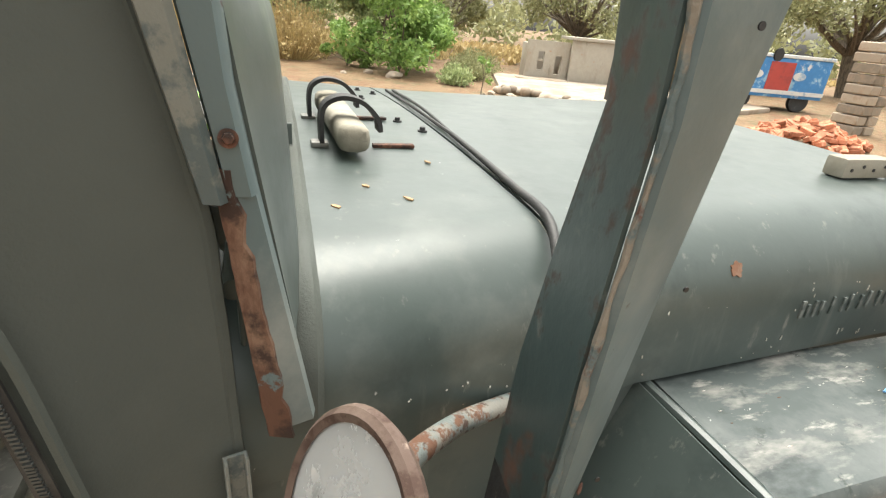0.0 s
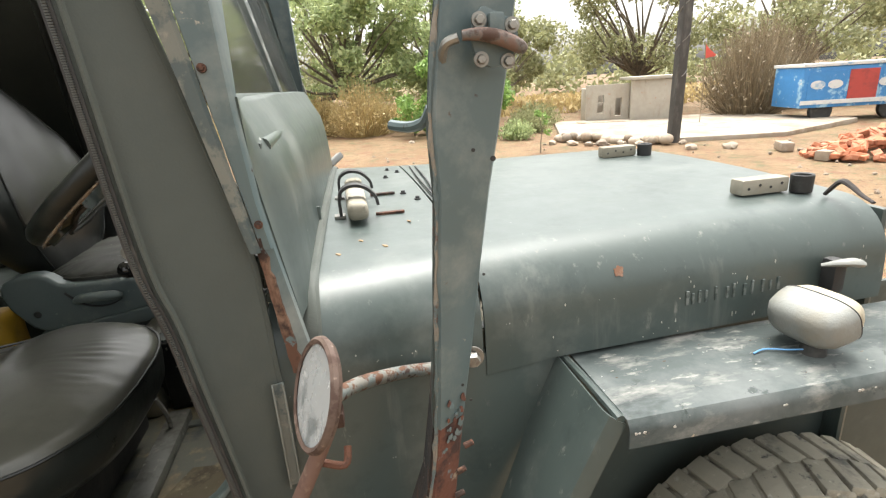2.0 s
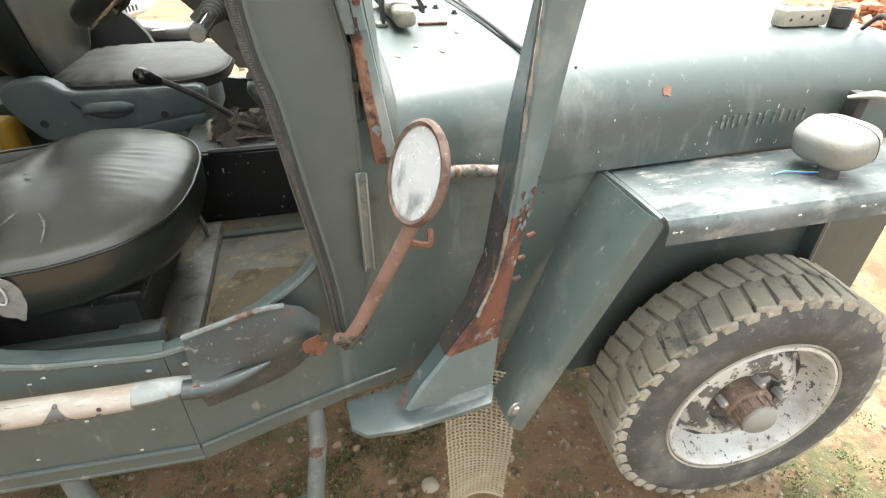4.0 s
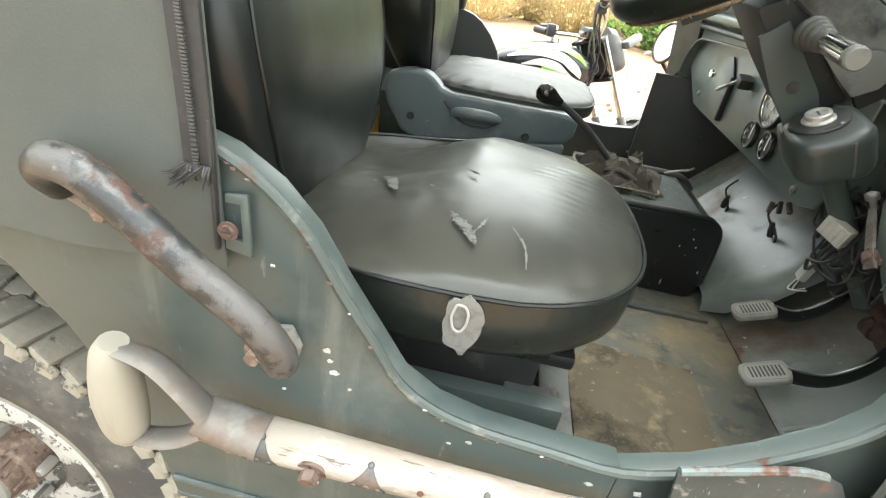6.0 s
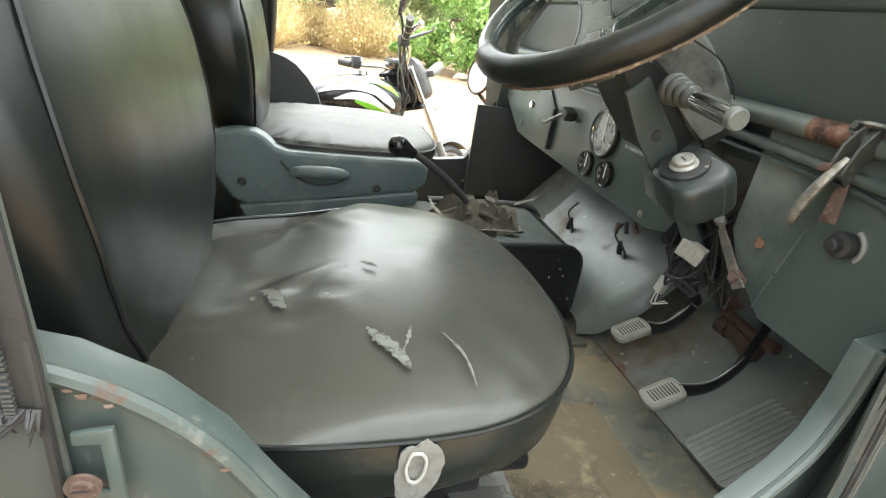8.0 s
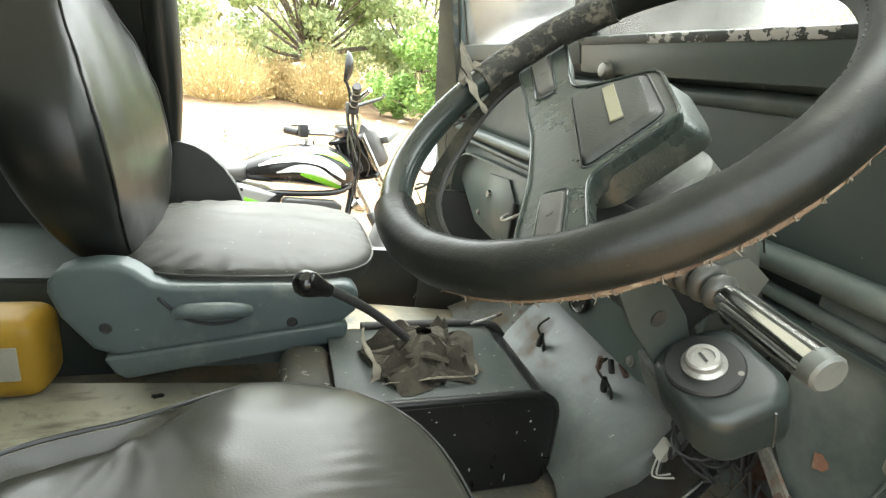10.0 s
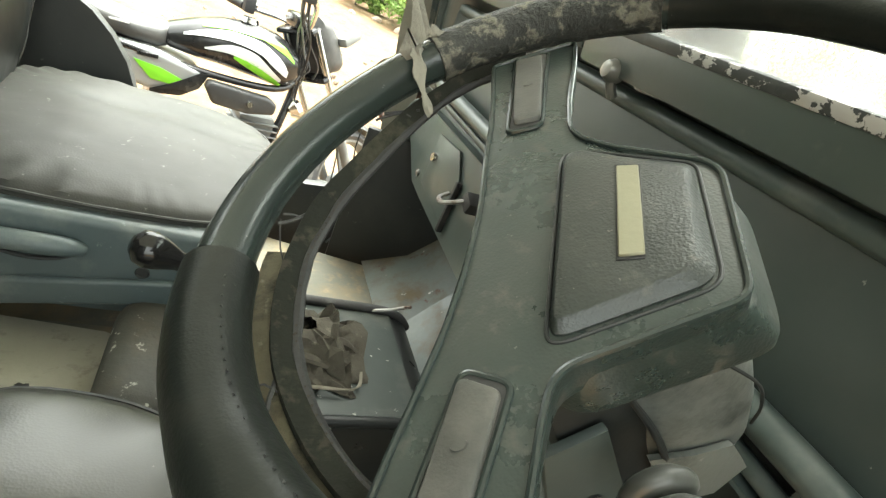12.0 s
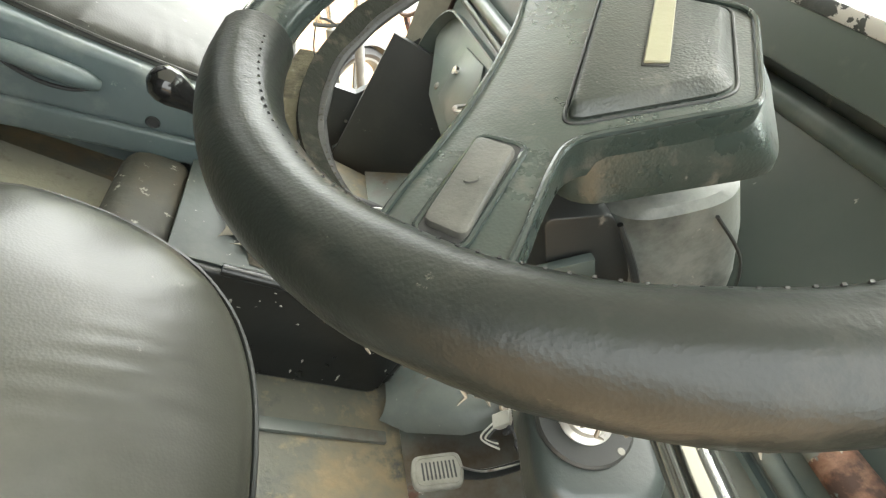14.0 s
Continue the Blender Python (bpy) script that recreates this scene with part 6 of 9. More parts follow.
gauge(0.742, 1.045, 0.054)
gauge(0.785, 0.967, 0.029)
gauge(0.70, 0.967, 0.029)
part("panel_groove", box(DX - 0.002, DX, 0.56, 0.66, 1.035, 1.041, 0.0005, 1, None), STEEL, dash)
part("glovebox_lid", prism([(1.005, 0.955), (1.155, 0.968), (1.155, 1.08), (1.04, 1.09), (0.995, 1.05)], 0.004, at_x(DX - 0.006), 0.002), INPAINT, dash)
part("glovebox_lock", lathe([(0, 0.008), (0.009, 0.008), (0.011, 0.0)], Matrix.Translation((DX - 0.004, 1.135, 1.035)) @ Matrix.Rotation(radians(-90), 4, 'Y'), 18), CHROME, dash)
part("panel_edge", box(DX - 0.012, DX, 0.985, 0.995, 0.945, 1.05, 0.003), BLACKR, dash)
part("dash_plug", box(DX - 0.03, DX, 0.882, 0.915, 1.042, 1.066, 0.006, 2, Matrix.Translation((DX, 0.9, 1.053)) @ Matrix.Rotation(0.35, 4, 'X') @ Matrix.Translation((-DX, -0.9, -1.053))), BLACKR, dash)
part("pull_handle", tube([(DX - 0.026, 0.905, 1.052), (DX - 0.040, 0.925, 1.036), (DX - 0.044, 0.950, 1.022), (DX - 0.038, 0.975, 1.020), (DX - 0.018, 0.988, 1.026)], [0.006, 0.0055, 0.005, 0.005, 0.0045], 8, flat=0.7), STEEL, dash, "bent metal pull handle")
for y, z in ((0.55, 0.935), (0.60, 1.12), (1.2, 0.97)):
    part("dash_screw", bolt((DX - 0.002, y, z), (-1, 0, 0), 0.005, 0.003), STEEL, dash)
knob = under("choke_knob", (0.26, 0.170, 1.046), jeep)
km = Matrix.Translation((0.273, 0.170, 1.046)) @ Matrix.Rotation(radians(-90), 4, 'Y')
part("knob", lathe([(0.0155, 0.0), (0.0162, 0.010), (0.0145, 0.014), (0.0085, 0.016), (0.0080, 0.026), (0.006, 0.028), (0, 0.028)], km, 24), BLACKR, knob)
arcp = [(0.2715, 0.170 - 0.0205 * math.cos(a), 1.046 + 0.0205 * math.sin(a)) for a in [radians(-40 + 18 * k) for k in range(7)]]
part("knob_scale", tube(arcp, 0.0035, 6), LAMPG, knob)
for y, z in ((0.276, 1.0), (0.28, 0.94)):
    part("rust_spot", blot(DX - 0.0135, y, z, (-1, 0, 0), 0.010, y * 30, 0.9), bpy.data.materials["orange_rust"], dash)
catch = under("rail_catch", (0.24, 0.205, 1.12), jeep)
CATCHM = make("catch_iron", (0.055, 0.058, 0.052), 0.45, 0.3, [((0.25, 0.24, 0.21), 40.0, 0.56, 0.66, 0.6), ((0.12, 0.07, 0.045), 22.0, 0.58, 0.66, 0.9)], (80.0, 0.4), 0.25)
for y in (0.172, 0.190):
    part("catch_cheek", prism([(0.268, 1.182), (0.246, 1.178), (0.228, 1.155), (0.220, 1.125), (0.232, 1.112), (0.240, 1.130), (0.250, 1.145), (0.262, 1.148)], 0.0035, at_y(y), 0.001), CATCHM, catch, "worn iron cheek of the catch")
part("catch_strap", tube([(0.250, 0.160, 1.176), (0.247, 0.170, 1.179), (0.247, 0.192, 1.179), (0.250, 0.202, 1.175)], [0.004, 0.0065, 0.0065, 0.004], 10, flat=0.5), CATCHM, catch)
for y in (0.161, 0.201):
    part("catch_bolt", bolt((0.248, y, 1.174), (-1, 0, 0.3), 0.0052, 0.006), CATCHM, catch)
part("catch_lever", tube([(0.232, 0.183, 1.142), (0.224, 0.187, 1.125), (0.218, 0.193, 1.103), (0.218, 0.201, 1.080), (0.222, 0.207, 1.062), (0.226, 0.209, 1.056)], [0.0045, 0.0066, 0.0078, 0.0078, 0.0066, 0.003], 10, flat=0.75), make("worn_lever", (0.30, 0.285, 0.245), 0.4, 0.4, [((0.10, 0.09, 0.075), 30.0, 0.5, 0.66, 0.6)], (90.0, 0.3), 0.2), catch, "straight worn steel catch lever")
part("catch_tab", prism([(0.166, 1.072), (0.186, 1.068), (0.184, 1.108), (0.172, 1.118)], 0.003, at_x(0.234), 0.001), RUSTF, catch, "tan rusty tab behind the lever")
part("catch_tongue", prism(rounded([(0.188, 1.126), (0.203, 1.122), (0.203, 1.131), (0.190, 1.135)], 0.003, 3), 0.0025, at_x(0.220), 0.0008), RUSTF, catch)
part("panel_crease", tube([(0.2715, 0.222, 1.045), (0.2715, 0.236, 0.98), (0.2715, 0.248, 0.915)], 0.0012, 6), RAILG, dash)

# ---- steering wheel and column ----
STALKB = make("stalk_rubber", (0.060, 0.063, 0.057), 0.32, 0.0, [((0.05, 0.05, 0.045), 20.0, 0.5, 0.8, 0.7)], None, 0.2)
BLOCKM = make("block_plastic", (0.027, 0.034, 0.032), 0.34, 0.0, [(DUST, 8.0, 0.62, 1.2, 0.7)], (260.0, 0.2, 0.001), 0.15)
SW = axes((0.0237, 0.3822, 1.2747), (0.7698, 0.0, 0.6383), (-0.0607, 0.9955, 0.0732))
steer = new("steering_wheel")
steer.matrix_basis, steer.parent, steer.matrix_parent_inverse = SW, jeep, base_of(jeep).inverted()
RR, RW = 0.178, 0.009  # the rim's radius, and its height over the spokes' face


def rim_arc(a0, a1, n, rad=RR, w=RW):
    return [(0.010 + rad * math.cos(radians(a0 + (a1 - a0) * k / n)), 0.003 + rad * math.sin(radians(a0 + (a1 - a0) * k / n)), w) for k in range(n + 1)]


def on_wheel(bm):
    bmesh.ops.transform(bm, matrix=SW, verts=bm.verts[:])
    return bm


part("rim", on_wheel(tube(rim_arc(45, 168, 30), 0.0142, 16, steps=1)), WHEELP, steer, "bare smooth plastic rim")
sleeve = rim_arc(166, 408, 80)
bm = tube(sleeve, [0.0178 + 0.0009 * noise.noise(Vector((k * 0.3, 0, 2))) - 0.0042 * min(1, max(0, (k - 46) / 14)) for k in range(81)], 18, steps=1)
part("leather_sleeve", on_wheel(bm), GRIP, steer, "worn leather sleeve on the rim")
wrapm = make("cracked_wrap", (0.022, 0.024, 0.021), 0.5, 0.0, [((0.15, 0.145, 0.115), 70.0, 0.53, 0.61, 0.8, (1, 1, 1)), ((0.05, 0.05, 0.042), 14.0, 0.5, 0.7, 0.7)], (140.0, 1.0, 0.004), 0.3)
bm = tube(rim_arc(46, 96, 40), 0.0160, 18, steps=1)
for v in bm.verts:
    v.co += v.co.normalized() * 0.0016 * noise.noise(v.co * 130)
part("cracked_wrap", on_wheel(bm), wrapm, steer, "cracked cloth tape round the rim")


def droop(a):
    """How far the loose hem hangs away from the rim at an angle."""
    k = min(1, max(0, (a - 84) / 45)) * min(1, max(0, (256 - a) / 30))
    return k * k * (3 - 2 * k)


def hem_r(a, u):
    return RR - 0.008 - 0.0105 * droop(a) - (0.003 + 0.0055 * droop(a)) * u + 0.0008 * noise.noise(Vector((a * 0.09, 3, 0)))


hem = [[(0.010 + hem_r(a, u) * math.cos(radians(a)), 0.003 + hem_r(a, u) * math.sin(radians(a)), RW - 0.012 - 0.006 * droop(a) - 0.010 * u + 0.002 * noise.noise(Vector((a * 0.08, u * 2, 0)))) for u in (0, 0.25, 0.5, 0.75, 1)] for a in range(76, 258, 4)]
hem_edge = [Vector(r[-1]) for r in hem]
part("hem_cord", on_wheel(tube(hem_edge, [0.0032 + 0.0008 * noise.noise(p * 120) for p in hem_edge], 8, steps=1)), BLACKR, steer, "black corded edge of the loose hem")
bm = bmesh.new()
for i in range(len(hem) * 2 - 2):
    p0 = Vector(hem[i // 2][4]).lerp(Vector(hem[i // 2 + (i % 2)][4]), 0.5 if i % 2 else 0)
    add(bm, box(-0.0016, 0.0016, -0.0005, 0.0005, 0.0018, 0.0028, 0, 1, Matrix.Translation(p0) @ Matrix.Rotation(math.atan2(p0.y, p0.x) + 0.5, 4, 'Z')))
tagged(part("hem_stitches", on_wheel(bm), bpy.data.materials["khaki_cloth"], steer), kind="stuff")
part("torn_hem", on_wheel(sheet(hem, 0.002)), make("frayed_lining", (0.017, 0.018, 0.0142), 0.9, 0.0, [((0.056, 0.054, 0.038), 14.0, 0.56, 0.66, 0.9), ((0.04, 0.037, 0.028), 70.0, 0.58, 0.66, 0.9)], (150.0, 0.6), 0.3, 0.15), steer, "frayed hem hanging inside the rim")
lining = [[(0.010 + q * math.cos(radians(a)), 0.003 + q * math.sin(radians(a)), RW - 0.014 - 0.006 * droop(a) - 0.003 * u + 0.002 * noise.noise(Vector((a * 0.3, u * 3, 1)))) for u, q in ((u, RR - 0.006 + u * (hem_r(a, 0.3) - RR + 0.006)) for u in (0, 0.35, 0.7, 1))] for a in range(156, 252, 2)]
part("khaki_lining", on_wheel(sheet(lining, 0.0015)), make("khaki_lining", (0.125, 0.112, 0.072), 0.9, 0.0, [((0.05, 0.046, 0.034), 30.0, 0.5, 0.6, 0.9), ((0.22, 0.2, 0.15), 90.0, 0.6, 0.7, 0.9)], (160.0, 0.6), 0.3), steer, "khaki lining torn from the sleeve")
random.seed(8)
for k in range(9):
    a = random.uniform(108, 196)
    r0, r1 = RR - 0.010, hem_r(a, 0.3)
    b = a + random.uniform(-14, 14)
    cord = tube([(0.010 + q * math.cos(radians(c)), 0.003 + q * math.sin(radians(c)), RW - 0.012 - h) for q, c, h in ((r0, a, 0), ((r0 + r1) / 2, (a + b) / 2 + random.uniform(-2, 2), random.uniform(0.002, 0.006)), (r1, b, 0.004 + 0.006 * droop(b)))], random.choice((0.0005, 0.0008, 0.0012)), 5, steps=2)
    part("torn_cord", on_wheel(cord), BLACKR, steer)
bm = bmesh.new()
for k in range(86):
    a = radians(172 + 2.05 * k)
    q = Vector((0.010 + (RR - 0.0128) * math.cos(a), 0.003 + (RR - 0.0128) * math.sin(a), RW + 0.0125))
    add(bm, box(-0.0004, 0.0004, -0.0005, 0.0005, -0.0012, 0.0001, 0, 1, Matrix.Translation(q) @ Matrix.Rotation(a, 4, 'Z')))
tagged(part("stitching", on_wheel(bm), BLACKR, steer), kind="stuff")
# the sleeve's lower edge: a worn tan seam with torn threads
seam_line = [(RR + 0.0095, a) for a in range(186, 336, 3)]
seam_pts = [Vector((0.010 + q * math.cos(radians(a)), 0.003 + q * math.sin(radians(a)), RW - 0.0160 + 0.0012 * noise.noise(Vector((a * 0.2, 0, 5))))) for q, a in seam_line]
part("sleeve_seam", on_wheel(tube(seam_pts, [0.0022 + 0.0012 * noise.noise(p * 90) for p in seam_pts], 8, steps=1)), make("tan_seam", (0.15, 0.108, 0.072), 0.9, 0.0, [((0.07, 0.05, 0.035), 60.0, 0.5, 0.6, 0.9), ((0.3, 0.25, 0.18), 90.0, 0.58, 0.66, 0.9)], (160.0, 0.6), 0.3), steer, "worn tan seam under the sleeve")
frays = bmesh.new()
random.seed(15)
for k in range(150):
    a = radians(random.uniform(200, 318))
    r0, w0 = RR + 0.010 + random.uniform(-0.002, 0.003), RW - 0.0165
    p0 = Vector((0.010 + r0 * math.cos(a), 0.003 + r0 * math.sin(a), w0))
    p1 = p0 + Vector((random.uniform(-0.0035, 0.0035), random.uniform(-0.0035, 0.0035), random.uniform(-0.0025, 0.0005)))
    add(frays, tube([p0 + Vector((0, 0, 0.003)), (p0 + p1) / 2 + Vector((random.uniform(-0.002, 0.002), 0, 0)), p1], [0.0005, 0.0006, 0.0002], 4, steps=1))
tagged(part("frayed_edge", on_wheel(frays), make("pale_threads", (0.15, 0.137, 0.11), 0.9, 0.0, [], None, 0.3), steer, "pale frayed threads under the sleeve"), kind="stuff")
ragm = make("pale_rag", (0.20, 0.19, 0.155), 0.9, 0.0, [((0.12, 0.115, 0.1), 60.0, 0.5, 0.7, 0.9)], (200.0, 0.5), 0.25)
def rag_flap(pts, half, seed):
    """A ragged strip of cloth that follows a line."""
    p = spline(pts, 5)
    rows = []
    for i, q in enumerate(p):
        t = i / (len(p) - 1)
        w = half * (1 - 0.75 * t) * (0.8 + 0.9 * noise.noise(Vector((t * 6, seed, 0))))
        rows.append([(q.x + w * k + 0.0015 * noise.noise(Vector((t * 5, k * 2, seed))), q.y + 0.5 * w * k, q.z + 0.003 * noise.noise(Vector((t * 4, k * 1.5, seed + 7)))) for k in (-1, -0.5, 0, 0.5, 1)])
    return sheet(rows, 0.0011)


for k, (pts, half) in enumerate((([(-0.016, 0.184, 0.020), (-0.021, 0.173, 0.0265), (-0.024, 0.160, 0.021), (-0.028, 0.149, 0.006), (-0.030, 0.136, -0.004)], 0.008), ([(0.004, 0.181, 0.022), (-0.010, 0.176, 0.027), (-0.024, 0.170, 0.0255)], 0.005))):
    part("rag_tie", on_wheel(rag_flap(pts, half, k * 3.1)), ragm, steer, "torn scrap of rag knotted on the rim")
# one moulded plate: two spokes and the hub's face
spoke = [(0.024, 0.160), (0.007, 0.1195), (-0.006, 0.091), (-0.016, 0.072), (-0.037, 0.028), (-0.057, -0.005), (-0.0765, -0.033), (-0.095, -0.055), (-0.111, -0.0735), (-0.127, -0.094), (-0.138, -0.108), (-0.098, -0.138), (-0.087, -0.1245), (-0.0715, -0.102), (-0.0595, -0.084), (-0.049, -0.071), (-0.040, -0.068), (0.025, -0.072), (0.031, -0.0685), (0.064, -0.0125), (0.0645, -0.002), (0.0365, 0.034), (0.028, 0.0515), (0.0295, 0.063), (0.042, 0.087), (0.066, 0.125), (0.080, 0.150)]
HUBF = make("worn_hub_face", (0.021, 0.030, 0.026), 0.27, 0.0, [((0.05, 0.05, 0.042), 10.0, 0.48, 0.85, 0.55), ((0.075, 0.072, 0.06), 50.0, 0.58, 0.72, 0.65), ((0.13, 0.13, 0.115), 170.0, 0.67, 0.71, 0.7)], (120.0, 0.25, 0.001, 3.0), 0.2, grain=(760.0, 0.12))
part("spoke_plate", on_wheel(prism(rounded(spoke, 0.006, 3), 0.018, Matrix.Translation((0, 0, -0.018)), 0.004, 3)), HUBF, steer, "moulded spokes with a worn dark face")


def inset(line, k, w, mid=(-0.01, -0.015)):
    """Points drawn in a little towards the hub's middle, at a height."""
    return [Vector((mid[0] + (x - mid[0]) * k, mid[1] + (y - mid[1]) * k, w)) for x, y in line]


part("spoke_bead", on_wheel(tube(inset(rounded(spoke, 0.006, 3), 0.978, 0.0004), 0.0015, 8, True, 1)), WHEELP, steer)
hub_top = [(0.0255, 0.0515), (0.0625, -0.002), (0.062, -0.0125), (0.0295, -0.067), (0.024, -0.0702), (-0.040, -0.0665), (-0.052, -0.03), (-0.012, 0.036)]
hub_low = [(0.030, 0.060), (0.0745, -0.004), (0.0745, -0.019), (0.0440, -0.073), (0.036, -0.0785), (-0.043, -0.0715), (-0.056, -0.03), (-0.014, 0.042)]
hub_in = [(0.026, 0.052), (0.066, -0.004), (0.066, -0.017), (0.039, -0.066), (0.033, -0.071), (-0.037, -0.064), (-0.046, -0.03), (-0.012, 0.036)]
hub_rings = []
for poly, w, r in ((hub_top, -0.004, 0.010), (hub_low, -0.026, 0.014), (hub_low, -0.031, 0.014), (hub_in, -0.037, 0.012)):
    hub_rings.append([Vector((x, y, w)) for x, y in rounded(poly, r, 5)])
part("hub_body", on_wheel(loft(hub_rings, True, True)), HUBF, steer, "deep moulded hub with worn sides")
pad_low = [(0.0205, 0.0375), (0.0560, -0.0015), (0.0250, -0.0570), (0.0180, -0.0600), (-0.0365, -0.0560), (-0.0405, -0.0525), (0.0120, 0.0370)]
pad_top = [(0.0190, 0.0345), (0.0495, -0.0050), (0.0205, -0.0520), (0.0140, -0.0545), (-0.0345, -0.0525), (-0.0375, -0.0500), (0.0120, 0.0340)]
part("pad_groove", on_wheel(tube([(0.006 + (x - 0.006) * 1.05, -0.016 + (y + 0.016) * 1.05, 0.0) for x, y in rounded(pad_low, 0.006)], 0.0009, 8, True, 1)), BLACKIN, steer)
pad_rings = [[Vector((x, y, w)) for x, y in rounded(poly, r, 4)] for poly, w, r in ((pad_low, -0.002, 0.005), (pad_low, 0.0012, 0.005), (pad_top, 0.0050, 0.004), ([(0.006 + (x - 0.006) * 0.97, -0.016 + (y + 0.016) * 0.97) for x, y in pad_top], 0.0056, 0.004))]
part("horn_pad", on_wheel(loft(pad_rings, True, True)), PADM, steer, "grained horn pad")
part("badge_well", on_wheel(prism([(0.0263, 0.0130), (0.0348, 0.0065), (0.0052, -0.0425), (-0.0044, -0.0380)], 0.0008, Matrix.Translation((0, 0, 0.0053)), 0.0002, 1)), BLACKR, steer)
part("badge", on_wheel(prism([(0.0255, 0.0110), (0.0335, 0.0060), (0.0060, -0.0410), (-0.0030, -0.0370)], 0.0016, Matrix.Translation((0, 0, 0.0055)), 0.0005, 1)), BADGE, steer, "blank pale badge strip")
for poly in ([(0.0362, 0.1478), (0.0530, 0.1420), (0.0190, 0.0757), (0.0040, 0.0800)], [(-0.0763, -0.0553), (-0.0647, -0.0670), (-0.0930, -0.1045), (-0.1047, -0.0923)]):
    cx_, cy_ = sum(p[0] for p in poly) / 4, sum(p[1] for p in poly) / 4
    wide = rounded([(cx_ + (x - cx_) * 1.22, cy_ + (y - cy_) * 1.12) for x, y in poly], 0.005)
    poly = rounded(poly, 0.0035)
    part("button_well", on_wheel(prism(wide, 0.002, Matrix.Translation((0, 0, -0.0007)), 0.0005, 2)), BLACKR, steer)
    part("button_rim", on_wheel(tube([(x, y, 0.0006) for x, y in wide], 0.0015, 8, True, 1)), WHEELP, steer)
    rings = [[Vector((cx_ + (x - cx_) * k, cy_ + (y - cy_) * k, w)) for x, y in poly] for k, w in ((1.0, -0.001), (1.0, 0.0022), (0.97, 0.0036), (0.90, 0.0042))]
    part("button", on_wheel(loft(rings, True, True)), BUTTON, steer, "grey horn button")
    part("button_mark", on_wheel(lathe([(0.0, 0.0008), (0.0028, 0.0008), (0.0031, 0.0)], Matrix.Translation((cx_, cy_, 0.0041)) @ Matrix.Diagonal((1, 0.6, 1, 1)), 16)), BUTTON, steer)
col = under("steering_column", (0.15, 0.395, 1.13), jeep)
CM = SW.copy()


def on_col(bm):
    bmesh.ops.transform(bm, matrix=CM, verts=bm.verts[:])
    return bm


part("column_tube", on_col(tube([(0, 0, -0.03), (0, 0, -0.30), (0, 0, -0.31), (0, 0, -0.62)], [0.021, 0.021, 0.016, 0.016], 16, steps=1)), INPAINT, col)
shell = []
for w, uc, ru, rv in ((-0.074, 0.030, 0.036, 0.046), (-0.078, 0.030, 0.042, 0.050), (-0.11, 0.036, 0.046, 0.053), (-0.15, 0.042, 0.048, 0.055), (-0.19, 0.046, 0.047, 0.055), (-0.22, 0.046, 0.042, 0.052), (-0.235, 0.045, 0.032, 0.042)):
    shell.append([Vector((x, y, w)) for x, y in ovalring(uc, 0.0, ru, rv, 40, 3.2)])
part("shroud", on_col(loft(shell, True, True)), SHROUD, col, "grey plastic column shroud")
part("shroud_seam", on_col(tube([(0.045, -0.0535, -0.082), (0.072, -0.0525, -0.125), (0.086, -0.048, -0.17), (0.088, -0.044, -0.20)], 0.0011, 6)), BLACKIN, col)
part("shroud_lip", on_col(sheet([[(0.004, -0.056, -0.150), (0.030, -0.060, -0.160), (0.058, -0.060, -0.172)], [(0.010, -0.062, -0.185), (0.036, -0.066, -0.192), (0.064, -0.064, -0.190)], [(0.018, -0.064, -0.212), (0.044, -0.068, -0.214), (0.070, -0.064, -0.208)]], 0.004)), SHROUD, col, "moulded ledge over the stalk")
part("shroud_slot", on_col(box(0.022, 0.066, -0.0585, -0.050, -0.236, -0.205, 0.004, 2)), BLACKR, col)
part("column_cover", on_col(prism(rounded([(-0.046, -0.060), (-0.010, -0.068), (0.004, -0.11), (0.016, -0.16), (0.020, -0.22), (-0.034, -0.22), (-0.042, -0.14)], 0.006, 3), 0.095, Matrix.Translation((0, -0.048, 0)) @ XZ, 0.008, 3)), BLACKIN, col, "dark half of the column cover")
part("cover_edge", on_col(tube([(-0.008, -0.052, -0.072), (0.004, -0.055, -0.11), (0.014, -0.056, -0.155), (0.020, -0.055, -0.205)], [0.0016, 0.0022, 0.0022, 0.0016], 8)), BLACKIN, col)
part("column_bracket", on_col(prism([(-0.055, -0.09), (-0.02, -0.09), (-0.01, -0.19), (-0.02, -0.27), (-0.05, -0.27), (-0.06, -0.16)], 0.006, Matrix.Translation((0, -0.056, 0)) @ XZ, 0.002)), DARKIN, col, "dark pressed-steel column bracket")
part("bracket_hole", on_col(lathe([(0, 0.001), (0.008, 0.001), (0.008, 0)], Matrix.Translation((-0.035, -0.0565, -0.17)) @ Matrix.Rotation(radians(90), 4, 'X'), 20)), BLACKR, col)
igb = under("ignition_block", (0.14, 0.32, 1.07), jeep)
IM = axes((0.148, 0.308, 1.078), (0.75, -0.15, 0.42), (0.1, 0.95, 0.2)) @ Matrix.Diagonal((0.76, 0.76, 0.86, 1))
part("block", bevelled(prism(rounded([(-0.050, -0.045), (-0.030, -0.066), (0.040, -0.066), (0.062, -0.04), (0.056, 0.045), (0.03, 0.058), (-0.03, 0.058), (-0.052, 0.035)], 0.016, 4), 0.070, IM @ Matrix.Translation((0, 0, -0.055)), 0.020, 6), 0, 1), BLOCKM, igb, "grey plastic ignition housing")
